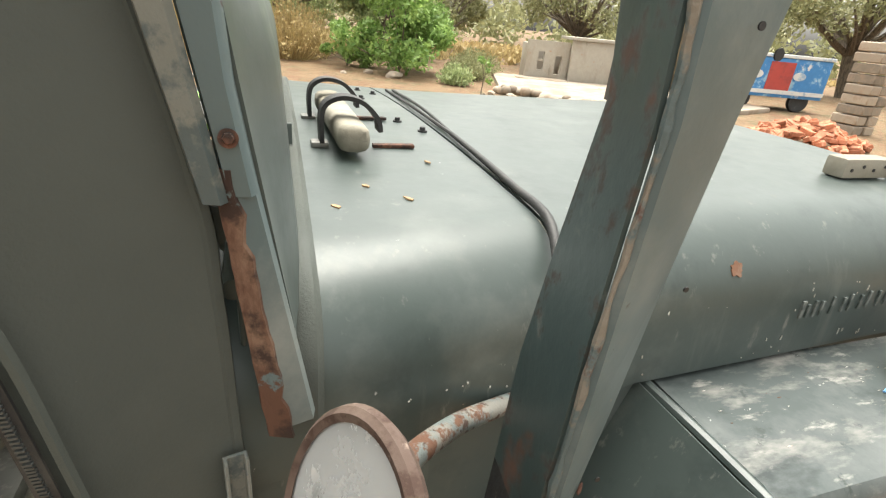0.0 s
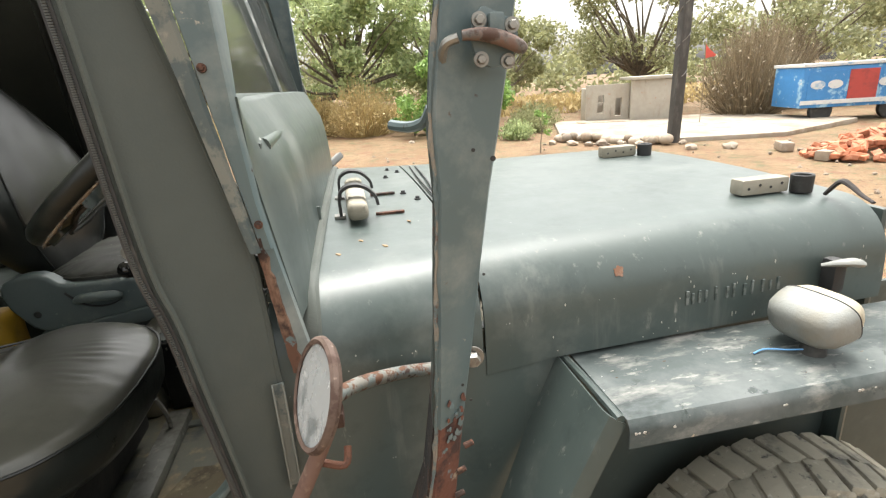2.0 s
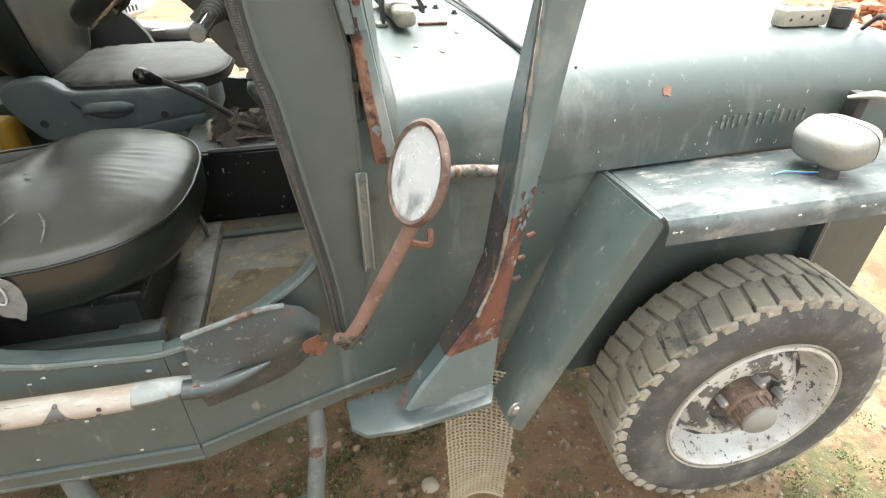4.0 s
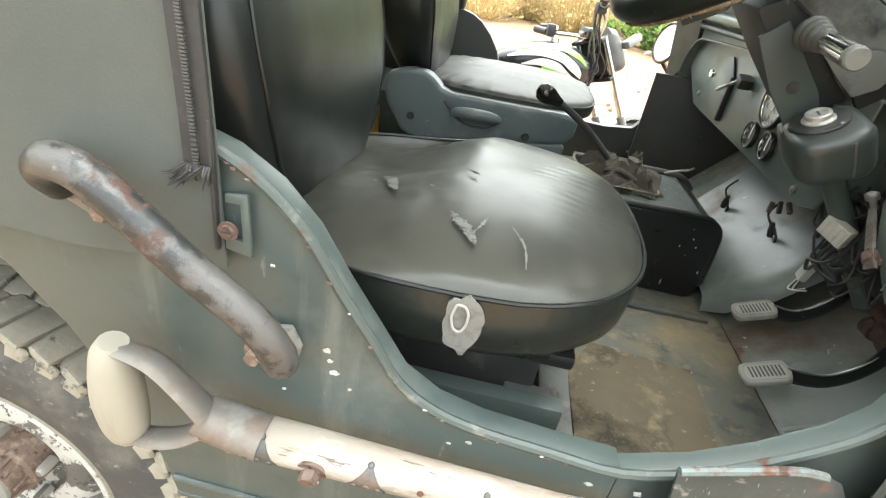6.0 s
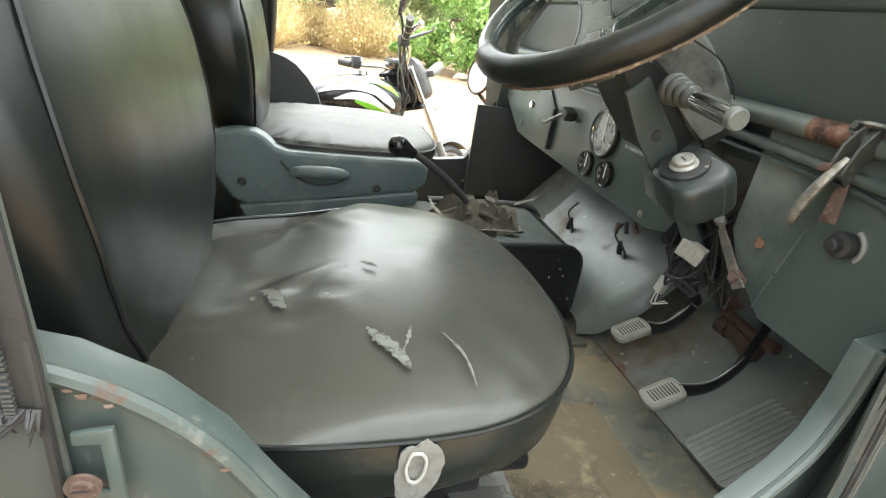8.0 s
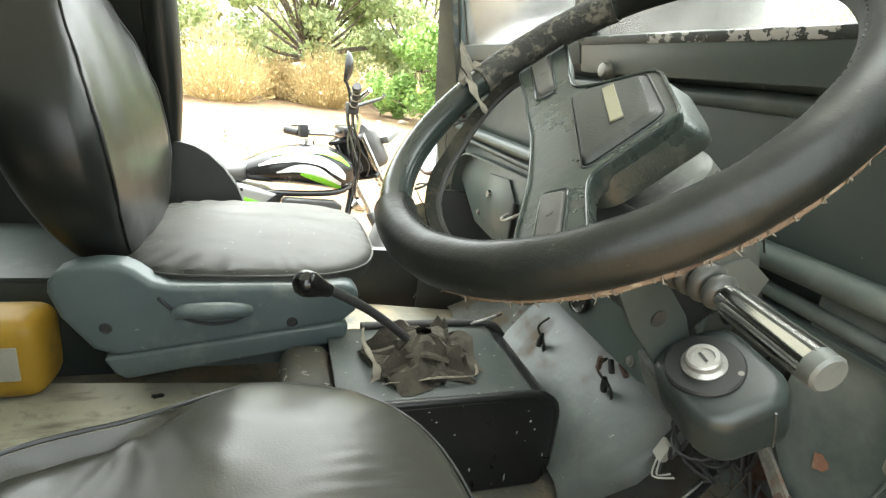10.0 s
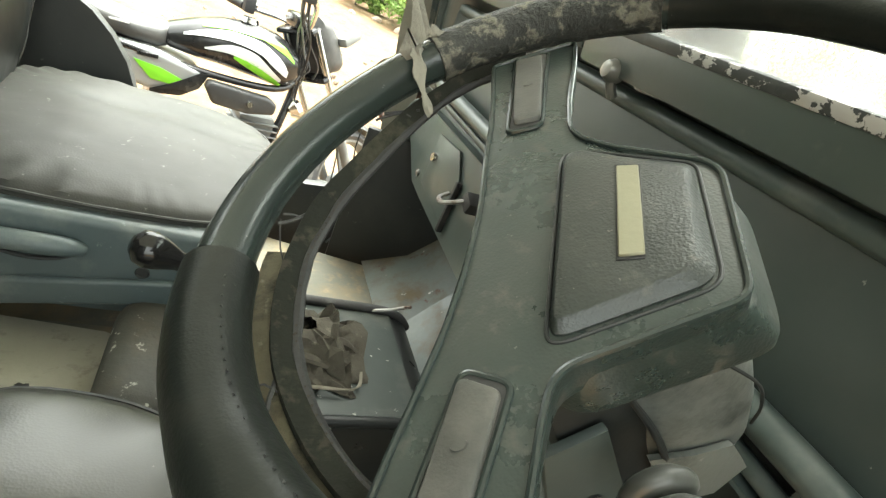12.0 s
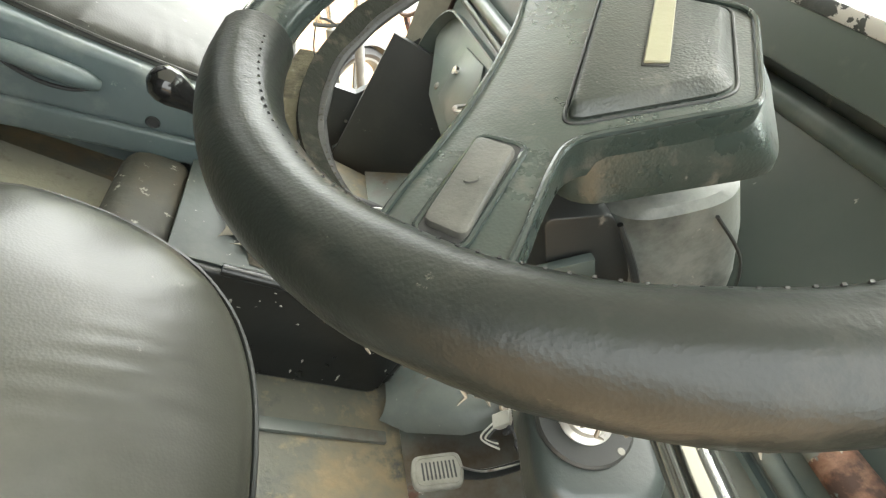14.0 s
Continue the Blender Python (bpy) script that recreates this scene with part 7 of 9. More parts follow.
part("switch_ring", lathe([(0.0415, 0.010), (0.0415, 0.0175), (0.0395, 0.0195), (0.021, 0.0190), (0.019, 0.016)], IM @ Matrix.Translation((-0.004, 0.006, 0)), 36), BLACKIN, igb, "flat black switch ring")
part("switch_mark", lathe([(0, 0.0008), (0.003, 0.0006), (0.0034, 0)], IM @ Matrix.Translation((0.020, -0.022, 0.0192)), 12), LAMPG, igb)
part("switch_collar", lathe([(0.0235, 0.017), (0.0235, 0.0205), (0.0205, 0.0225), (0.0190, 0.0235), (0.0185, 0.029), (0.0165, 0.0305), (0.0120, 0.0305), (0.0112, 0.0285), (0.0, 0.0285)], IM @ Matrix.Translation((-0.004, 0.006, 0)), 32), make("satin_barrel", (0.44, 0.44, 0.41), 0.36, 0.6, [((0.2, 0.19, 0.17), 60.0, 0.56, 0.7, 0.5)], (200.0, 0.2), 0.15), igb, "bright metal ignition barrel")
part("key_slot", box(-0.0055, -0.0025, -0.001, 0.013, 0.0280, 0.0292, 0, 1, IM), STALKB, igb)
part("block_neck", box(-0.03, 0.04, -0.01, 0.05, -0.10, 0.0, 0.008, 2, IM @ Matrix.Translation((-0.02, 0.03, -0.005)) @ Matrix.Diagonal((1, 1, 0.55, 1))), SHROUD, igb)
part("block_split", tube([IM @ Vector((0.025, -0.0665, 0.006)), IM @ Vector((0.024, -0.0668, -0.02)), IM @ Vector((0.022, -0.0665, -0.045))], 0.0011, 6), STALKB, igb)
stalk = under("indicator_stalk", (0.085, 0.30, 1.185), jeep)
SB, SE = Vector((0.086, 0.308, 1.180)), Vector((0.075, 0.183, 1.168))
for k in range(4):
    part("stalk_boot", lathe([(0.009, -0.0062), (0.0150 - 0.002 * k, -0.0056), (0.0186 - 0.002 * k, -0.0028), (0.0194 - 0.002 * k, 0.0), (0.0186 - 0.002 * k, 0.0028), (0.0150 - 0.002 * k, 0.0056), (0.009, 0.0062)], look(SB.lerp(SE, 0.10 * k), SE) @ Matrix.Rotation(radians(180), 4, 'X'), 20), STALKB, stalk)
part("stalk_arm", tube([SB.lerp(SE, q) for q in (0.25, 0.4, 0.7, 0.93)], [0.007, 0.0098, 0.0108, 0.0112], 14), CHROME, stalk, "chromed ribbed stalk")
for q in range(6):
    a = 2 * math.pi * q / 6
    ax = (SE - SB).normalized()
    s1 = ax.cross(Vector((0, 0, 1))).normalized()
    s2 = ax.cross(s1)
    off = (s1 * math.cos(a) + s2 * math.sin(a)) * 0.0106
    part("stalk_rib", tube([SB.lerp(SE, 0.42) + off, SB.lerp(SE, 0.93) + off], 0.0011, 6, steps=1), STALKB, stalk)
part("stalk_tip", tube([SB.lerp(SE, 0.92), SB.lerp(SE, 0.985), SE], [0.0118, 0.0116, 0.0100], 14, steps=1), SHROUD, stalk)

# ---- wiring under the dash ----
loom = under("wiring", (0.3, 0.37, 0.93), jeep)
random.seed(4)
for k in range(34):
    a, b = Vector((0.315 + random.uniform(-0.01, 0.03), 0.38 + random.uniform(0, 0.10), 0.985 + random.uniform(-0.03, 0.02))), Vector((0.345 + random.uniform(-0.03, 0.04), 0.44 + random.uniform(-0.07, 0.08), 0.87 + random.uniform(-0.05, 0.06)))
    mid = (a + b) / 2 + Vector((random.uniform(-0.03, 0.03), random.uniform(-0.05, 0.05), random.uniform(-0.06, 0.02)))
    back = b + Vector((random.uniform(-0.02, 0.03), random.uniform(-0.03, 0.03), random.uniform(-0.01, 0.04)))
    part("wire", tube([a, mid, b, back], random.choice((0.0016, 0.0022, 0.003)), 6, steps=4), KHAKI if k % 6 == 0 else BLACKR, loom)
part("wire_bundle", tube([(0.36, 0.36, 1.02), (0.36, 0.40, 0.965), (0.365, 0.44, 0.92), (0.37, 0.45, 0.88)], [0.02, 0.028, 0.026, 0.012], 10), BLACKR, loom, "taped black wire bundle")
white_plug = make("white_plug", (0.42, 0.41, 0.36), 0.6, 0.0, [((0.35, 0.33, 0.28), 30.0, 0.5, 0.7, 0.8)], None, 0.1)
part("connector", box(-0.010, 0.010, -0.026, 0.026, -0.019, 0.019, 0.0015, 1, Matrix.Translation((0.292, 0.407, 0.925)) @ Matrix.Rotation(0.30, 4, 'X') @ Matrix.Rotation(0.5, 4, 'Z') @ Matrix.Diagonal((0.85, 0.82, 0.85, 1))), white_plug, loom, "off-white wire connector")
for k in range(4):
    part("connector_rib", box(-0.0115, -0.009, -0.022 + 0.012 * k, -0.016 + 0.012 * k, -0.017, 0.017, 0.0005, 1, Matrix.Translation((0.292, 0.407, 0.925)) @ Matrix.Rotation(0.30, 4, 'X') @ Matrix.Rotation(0.5, 4, 'Z') @ Matrix.Diagonal((0.85, 0.82, 0.85, 1))), white_plug, loom)
part("connector", box(-0.007, 0.007, -0.010, 0.010, -0.019, 0.019, 0.0015, 1, Matrix.Translation((0.348, 0.506, 0.807)) @ Matrix.Rotation(0.3, 4, 'X')), white_plug, loom)
for k in range(4):
    part("wire", tube([(0.348, 0.500 + 0.004 * k, 0.825), (0.352, 0.49, 0.86 + 0.004 * k), (0.36, 0.46, 0.88)], 0.002, 6), BLACKR if k else KHAKI, loom)
    part("wire", tube([(0.346, 0.503 + 0.003 * k, 0.79), (0.34 - 0.004 * k, 0.495, 0.772), (0.345, 0.485 - 0.004 * k, 0.785)], 0.0014, 6), white_plug if k % 2 else BLACKR, loom)
STAYM = make("beige_stay", (0.19, 0.175, 0.145), 0.6, 0.2, [((0.10, 0.10, 0.09), 30.0, 0.5, 0.62, 0.6), ((0.16, 0.085, 0.05), 24.0, 0.6, 0.68, 0.9)], (80.0, 0.4), 0.2)
part("stay_strap", sheet([[(0.292, 0.368, 0.980), (0.286, 0.352, 0.988)], [(0.280, 0.340, 0.968), (0.275, 0.322, 0.976)], [(0.268, 0.300, 0.945), (0.264, 0.284, 0.955)], [(0.266, 0.280, 0.925), (0.263, 0.262, 0.938)]], 0.004), STAYM, loom, "worn beige stay strap")
part("stay_screw", bolt((0.262, 0.283, 0.943), (-1, 0, 0.1), 0.0075, 0.006), RUSTF, loom)
part("stay_bolt", lathe([(0.0045, 0), (0.0045, 0.016), (0.0085, 0.017), (0.0085, 0.024), (0.006, 0.026), (0, 0.026)], Matrix.Translation((0.288, 0.358, 0.983)) @ Matrix.Rotation(radians(-35), 4, 'Y'), 16), STEEL, loom)
for end, top in (((0.331, 0.873, 0.770), (0.325, 0.845, 0.850)), ((0.352, 0.668, 0.797), (0.330, 0.655, 0.872))):
    e, t_ = Vector(end), Vector(top)
    part("loose_wire", tube([t_, t_.lerp(e, 0.4) + Vector((-0.008, 0.012, 0)), e.lerp(t_, 0.3)], 0.0024, 6), KHAKI, loom)
    part("wire_end", tube([e.lerp(t_, 0.42), e.lerp(t_, 0.2), e], [0.004, 0.007, 0.006], 8, steps=2), BLACKR, loom)
    part("wire_end", tube([e.lerp(t_, 0.4), e + Vector((0.004, -0.016, 0.006)), e + Vector((0.004, -0.020, -0.010))], 0.0028, 6, steps=2), BLACKR, loom)
for k in range(3):
    part("wire_tag", box(-0.004, 0.004, -0.012, 0.012, -0.004, 0.004, 0.001, 1, Matrix.Translation((0.322, 0.60 + 0.03 * k, 0.885 - 0.012 * k)) @ Matrix.Rotation(0.6 + 0.5 * k, 4, 'X')), BLACKR if k % 2 else RUSTF, loom)

# ---- pedals ----
def pedal(p, arm):
    e = under("pedal", p, jeep)
    m = axes(p, (0.92, 0.0, 0.39), (0, 1, 0))
    part("pedal_pad", prism(rounded([(-0.034, -0.022), (0.030, -0.024), (0.036, 0.0), (0.032, 0.024), (-0.032, 0.023), (-0.037, 0.0)], 0.010, 4), 0.012, m @ Matrix.Translation((0, 0, -0.008)), 0.004, 3), RUBP, e, "worn rubber pedal pad with ribs")
    part("pad_rim", tube([m @ Vector((x, y, 0.0042)) for x, y in rounded([(-0.029, -0.018), (0.027, -0.019), (0.031, 0.0), (0.027, 0.019), (-0.027, 0.018), (-0.031, 0.0)], 0.008, 4)], 0.0012, 6, True, 1), RUBP, e)
    for k in range(9):
        part("pad_rib", box(-0.022 + 0.0054 * k, -0.0196 + 0.0054 * k, -0.012, 0.012, 0.0035, 0.0048, 0.0005, 1, m), BLACKR, e)
    part("pedal_arm", tube([m @ Vector((0.028, 0, -0.008))] + arm, 0.0050, 10, flat=2.6), BLACKB, e, "curved black pedal arm")
    part("arm_edge", tube([m @ Vector((0.030, 0, 0.006))] + [Vector(q) + Vector((-0.004, -0.002, 0.0125)) for q in arm[:3]], 0.0018, 6), STEEL, e)


TREADM = make("grey_treadle", (0.145, 0.15, 0.136), 0.65, 0.0, [((0.23, 0.225, 0.20), 14.0, 0.5, 0.75, 0.8)], (60.0, 0.4), 0.15)
RUBP = make("dusty_pedal", (0.195, 0.19, 0.16), 0.8, 0.0, [((0.13, 0.122, 0.10), 24.0, 0.5, 0.7, 0.8)], (60.0, 0.4), 0.15)
pedal((0.274, 0.462, 0.733), [(0.345, 0.461, 0.738), (0.385, 0.459, 0.778), (0.40, 0.455, 0.84), (0.42, 0.45, 0.96)])
pedal((0.243, 0.307, 0.713), [(0.330, 0.307, 0.722), (0.372, 0.306, 0.765), (0.388, 0.305, 0.83), (0.41, 0.30, 0.96)])
part("rusty_linkage", joined(box(0.415, 0.44, 0.325, 0.40, 0.758, 0.79, 0.006, 2, Matrix.Translation((0.43, 0.36, 0.77)) @ Matrix.Rotation(0.25, 4, 'X') @ Matrix.Translation((-0.43, -0.36, -0.77))), tube([(0.43, 0.30, 0.80), (0.428, 0.36, 0.795), (0.43, 0.44, 0.80)], 0.010, 10), lathe([(0, -0.012), (0.016, -0.012), (0.016, 0.012), (0, 0.012)], Matrix.Translation((0.424, 0.405, 0.775)) @ Matrix.Rotation(radians(90), 4, 'X'), 14)), make("dark_rust", (0.065, 0.032, 0.021), 0.9, 0.0, [((0.03, 0.02, 0.016), 26.0, 0.5, 0.6, 0.9), ((0.12, 0.075, 0.05), 50.0, 0.58, 0.68, 0.9)], (90.0, 0.6), 0.3), jeep, "rusty pedal linkage behind the arms")
acc = under("accelerator", (0.33, 0.23, 0.66), jeep)
am = axes((0.372, 0.222, 0.692), (0.80, 0.0, 0.45), (0, 1, 0))
part("treadle", prism(rounded([(-0.105, -0.048), (0.085, -0.048), (0.10, -0.03), (0.10, 0.03), (0.085, 0.048), (-0.105, 0.048)], 0.012, 3), 0.008, am @ Matrix.Translation((0, 0, -0.005)), 0.002, 2), TREADM, acc, "long ribbed accelerator treadle")
for k in range(9):
    part("treadle_rib", box(-0.10, 0.10, -0.038 + 0.0095 * k, -0.034 + 0.0095 * k, 0.003, 0.0045, 0.0006, 1, am), TREADM, acc)

# ---- gear lever, boot, console edging, mat ----
lever = under("gear_lever", (0.03, 0.765, 0.82), jeep)
part("lever_rod", tube([(0.035, 0.767, 0.83), (0.0, 0.757, 0.872), (-0.06, 0.745, 0.925), (-0.115, 0.735, 0.962), (-0.14, 0.73, 0.975)], 0.0075, 10), BLACKR, lever)
part("lever_knob", lathe([(0, 0.0), (0.010, 0.0), (0.012, 0.01), (0.019, 0.03), (0.0205, 0.04), (0.018, 0.05), (0.010, 0.057), (0, 0.059)], look((-0.128, 0.732, 0.968), (-0.4, 0.66, 1.10)) @ Matrix.Rotation(radians(180), 4, 'X'), 24), make("shiny_black", (0.008, 0.008, 0.008), 0.15, 0.0, [], None, 0.1), lever, "shiny black gear knob")
boot = under("gear_boot", (0.03, 0.765, 0.82), jeep)
rings = []
for k in range(8):
    t = k / 7
    ring = []
    for q in range(48):
        a = 2 * math.pi * q / 48
        rx, ry = 0.085 * (1 - t) ** 0.8 + 0.014, 0.068 * (1 - t) ** 0.8 + 0.013
        fold = 1 + 0.42 * noise.noise(Vector((math.cos(a) * 2.3, math.sin(a) * 2.3, t * 3))) + 0.10 * math.sin(a * 7 + 4 * t) * (1 - abs(2 * t - 1))
        ring.append(Vector((0.035 + rx * fold * math.copysign(abs(math.cos(a)) ** 0.6, math.cos(a)), 0.765 + ry * fold * math.copysign(abs(math.sin(a)) ** 0.6, math.sin(a)), 0.818 + 0.058 * t + 0.05 * noise.noise(Vector((math.cos(a) * 3, math.sin(a) * 3, 5 + t * 4))) * math.sin(math.pi * t))))
    rings.append(ring)
CLOTHB = make("beige_cloth", (0.15, 0.138, 0.11), 0.9, 0.0, [((0.10, 0.092, 0.072), 30.0, 0.5, 0.68, 0.9)], (160.0, 0.5), 0.25, 0.2)
part("boot_cloth", loft(rings, True, False), KHAKI, boot, "crumpled khaki cloth gaiter")
for pts in ([(-0.055, 0.70, 0.822), (-0.05, 0.72, 0.835), (-0.06, 0.80, 0.838), (-0.05, 0.86, 0.83)], [(-0.04, 0.69, 0.822), (0.04, 0.692, 0.826), (0.11, 0.695, 0.823), (0.125, 0.73, 0.823)], [(0.06, 0.80, 0.84), (0.08, 0.78, 0.848), (0.10, 0.74, 0.835)], [(0.0, 0.73, 0.85), (0.03, 0.72, 0.856), (0.07, 0.725, 0.84)]):
    part("boot_fold", rag_flap([(x, y, z + 0.004) for x, y, z in pts], 0.010, pts[0][0] * 50) if pts[0][2] < 0.83 else tube(pts, 0.008, 8, flat=0.7), CLOTHB if pts[0][2] < 0.83 else KHAKI, boot)
random.seed(33)
for k in range(11):
    a = k * 2 * math.pi / 11 + random.uniform(-0.2, 0.2)
    b = a + random.uniform(-0.9, 0.9)
    p = [(0.035 + q * math.cos(a + (b - a) * t), 0.765 + 0.82 * q * math.sin(a + (b - a) * t), 0.826 + h) for t, q, h in ((0, 0.088, 0.0), (0.4, 0.066, random.uniform(0.004, 0.014)), (0.8, 0.042, random.uniform(0.010, 0.022)), (1, 0.024, 0.03))]
    part("boot_fold", tube(p, [0.006, 0.010, 0.011, 0.006], 8, flat=0.8), KHAKI, boot)
part("boot_screw", bolt((0.115, 0.83, 0.819), (0, 0, 1), 0.006, 0.004), RUST, boot)
part("console_edging", tube([(-0.05, 0.890, 0.820), (0.1, 0.891, 0.820), (0.19, 0.890, 0.819), (0.225, 0.888, 0.811), (0.246, 0.887, 0.79)], 0.009, 10), BLACKR, console)
part("console_edging", tube([(-0.05, 0.650, 0.815), (0.1, 0.650, 0.815), (0.20, 0.650, 0.814), (0.228, 0.650, 0.806), (0.247, 0.651, 0.785), (0.252, 0.652, 0.74), (0.252, 0.652, 0.66)], 0.008, 10), BLACKB, console)
part("console_rod", tube([(0.17, 0.885, 0.82), (0.20, 0.875, 0.835), (0.225, 0.88, 0.84), (0.23, 0.87, 0.85)], 0.003, 6), STEEL, console)
part("console_rear", box(-0.20, -0.105, 0.66, 0.88, 0.64, 0.806, 0.045, 5), make("chipped_green", (0.034, 0.034, 0.026), 0.7, 0.0, [((0.30, 0.30, 0.26), 45.0, 0.60, 0.64, 0.8), ((0.075, 0.062, 0.043), 7.0, 0.48, 0.70, 0.9)], (50.0, 0.5), 0.2), console)
mat = under("tunnel_mat", (-0.4, 0.8, 0.70), jeep)
part("mat_sheet", prism([(-0.80, 0.60), (-0.24, 0.60), (-0.200, 0.63), (-0.200, 0.895), (-0.215, 0.903), (-0.60, 0.945), (-0.80, 0.95)], 0.012, Matrix.Translation((0, 0, 0.688)), 0.004), make("tan_mat", (0.36, 0.35, 0.275), 0.6, 0.0, [((0.46, 0.44, 0.36), 4.0, 0.45, 0.75, 0.8), ((0.11, 0.105, 0.085), 14.0, 0.54, 0.72, 0.9, (0.25, 1, 1)), ((0.2, 0.19, 0.15), 30.0, 0.55, 0.75, 0.9)], (60.0, 0.4), 0.15), mat, "dusty grey-olive rubber mat over the tunnel")
for x, y in ((-0.285, 0.785), (-0.40, 0.88)):
    part("mat_hole", blot(x, y, 0.7005, (0, 0, 1), 0.012, x * 40, 0.6), BLACKR, mat)
part("tunnel", box(-0.75, -0.125, 0.62, 0.93, 0.626, 0.689, 0.01), FLOORM, mat)
can = thing("jerry_can", (-0.63, 0.95, 0.63), "yellow plastic can with a pale label standing behind the seats", "can")
part("can_body", box(-0.70, -0.565, 0.885, 0.995, 0.700, 0.845, 0.04, 5), YELLOW, can)
part("can_label", box(-0.67, -0.595, 0.8815, 0.886, 0.745, 0.805, 0.001, 1), white_plug, can)

# ---- chips, scuffs and small damage on the paint ----
CHIP = make("bare_chip", (0.42, 0.41, 0.37), 0.8, 0.0, [((0.2, 0.12, 0.08), 200.0, 0.5, 0.7, 0.9)], None, 0.3)
CHIPR = make("rusty_chip", (0.085, 0.05, 0.036), 0.9, 0.0, [((0.17, 0.145, 0.12), 120.0, 0.5, 0.7, 0.9)], None, 0.3)
random.seed(77)
chips = [(-0.355, 0.845, 0.006), (-0.352, 0.832, 0.004), (-0.348, 0.818, 0.007), (-0.33, 0.80, 0.003), (-0.41, 0.93, 0.003), (-0.22, 0.757, 0.003), (-0.30, 0.70, 0.003), (-0.18, 0.665, 0.004), (-0.05, 0.70, 0.003), (-0.10, 0.62, 0.003), (-0.27, 0.60, 0.0035), (-0.13, 0.577, 0.004), (-0.36, 0.64, 0.003), (-0.07, 0.746, 0.005), (-0.02, 0.748, 0.006), (-0.2, 0.765, 0.004), (-0.40, 0.78, 0.003)]
for k, (x, z, r) in enumerate(chips):
    part("paint_chip", blot(x, -0.0008, z, (0, -1, 0), r, k * 1.9, 0.6, 0.0012, 12), CHIP, tub)
for k in range(26):
    i = random.randrange(len(edge) - 1)
    t = random.random()
    x, z = edge[i][0] + (edge[i + 1][0] - edge[i][0]) * t, edge[i][1] + (edge[i + 1][1] - edge[i][1]) * t
    part("edge_chip", blot(x, -0.0094, z - 0.002, (0, -1, 0.3), random.uniform(0.0015, 0.004), k * 3.1, 0.45, 0.0006, 12), CHIPR if k % 9 else CHIP, tub)
for k in range(40):
    x = random.uniform(0.50, 1.36)
    z = 0.918 + 0.14 * random.random() ** 2
    part("paint_chip", blot(x, 0.145 + 0.045 * (x - 0.6) - 0.0006, z, (0, -1, 0), random.uniform(0.0006, 0.0015), k * 2.3, random.choice((0.8, 1.5, 2.5, 4.0)), 0.0008, 10), CHIP, bonnet)
for k in range(14):
    x, z = random.uniform(0.30, 0.53), random.uniform(0.955, 0.995)
    part("paint_chip", blot(x, side_y(x) - 0.0016, z, (0.2, -1, 0), random.uniform(0.0007, 0.0015), k * 2.9, random.uniform(0.5, 1.4), 0.0008, 10), CHIP, jeep)
for k in range(26):
    x, y = random.uniform(0.76, 1.3), random.uniform(-0.01, 0.13)
    part("scuff", blot(x, y, FZ + 0.0004, (0, 0, 1), random.uniform(0.0015, 0.0045), k * 1.3, random.uniform(0.15, 0.35), 0.0005, 14), CHIP if k % 4 else CHIPR, fender)
for k in range(12):
    x = random.uniform(0.74, 1.3)
    part("edge_chip", blot(x, -0.0345, FZ - 0.02, (0, -1, 0), random.uniform(0.0015, 0.004), k * 1.7, 0.8, 0.001, 12), CHIP, fender)
for k in range(30):
    x, z = random.uniform(-0.10, 0.24), 0.63 + 0.18 * random.random() ** (0.5 if k % 2 else 2)
    part("paint_chip", blot(x, 0.6444, z, (0, -1, 0), random.uniform(0.0008, 0.0026), k * 2.7, random.choice((0.3, 0.5, 1.0, 2.2, 3.2)), 0.0008, 10), CHIP, console)
for x, z in ((0.478, 0.86), (0.474, 0.82), (0.49, 0.90)):
    part("post_pin", lathe([(0, 0.014), (0.004, 0.013), (0.0045, 0)], Matrix.Translation((x + 0.012, -0.012, z)) @ Matrix.Rotation(radians(70), 4, 'Y'), 10), RUST, post)
part("tip_rust", blot(0.168, -0.022, 0.757, (0.3, -1, 0), 0.024, 4.4, 1.1, 0.0015), RUST, shovel)


# ---- the yard round the jeep: plants, ruin, pole, cart, bricks ----
def leaf_material(name, dark, light, glow=0.35):
    """Leaves: each one its own tone between two colours, partly letting light through."""
    m = bpy.data.materials.new(name)
    m.use_nodes = True
    n, l = m.node_tree.nodes, m.node_tree.links
    b = n["Principled BSDF"]
    geo = n.new("ShaderNodeNewGeometry")
    mix = n.new("ShaderNodeMix")
    mix.data_type = 'RGBA'
    mix.inputs["A"].default_value, mix.inputs["B"].default_value = (*dark, 1), (*light, 1)
    l.new(geo.outputs["Random Per Island"], mix.inputs["Factor"])
    l.new(mix.outputs["Result"], b.inputs["Base Color"])
    b.inputs["Roughness"].default_value = 0.6
    tr = n.new("ShaderNodeBsdfTranslucent")
    l.new(mix.outputs["Result"], tr.inputs["Color"])
    ms = n.new("ShaderNodeMixShader")
    ms.inputs["Fac"].default_value = glow
    l.new(b.outputs[0], ms.inputs[1])
    l.new(tr.outputs[0], ms.inputs[2])
    l.new(ms.outputs[0], n["Material Output"].inputs["Surface"])
    return m


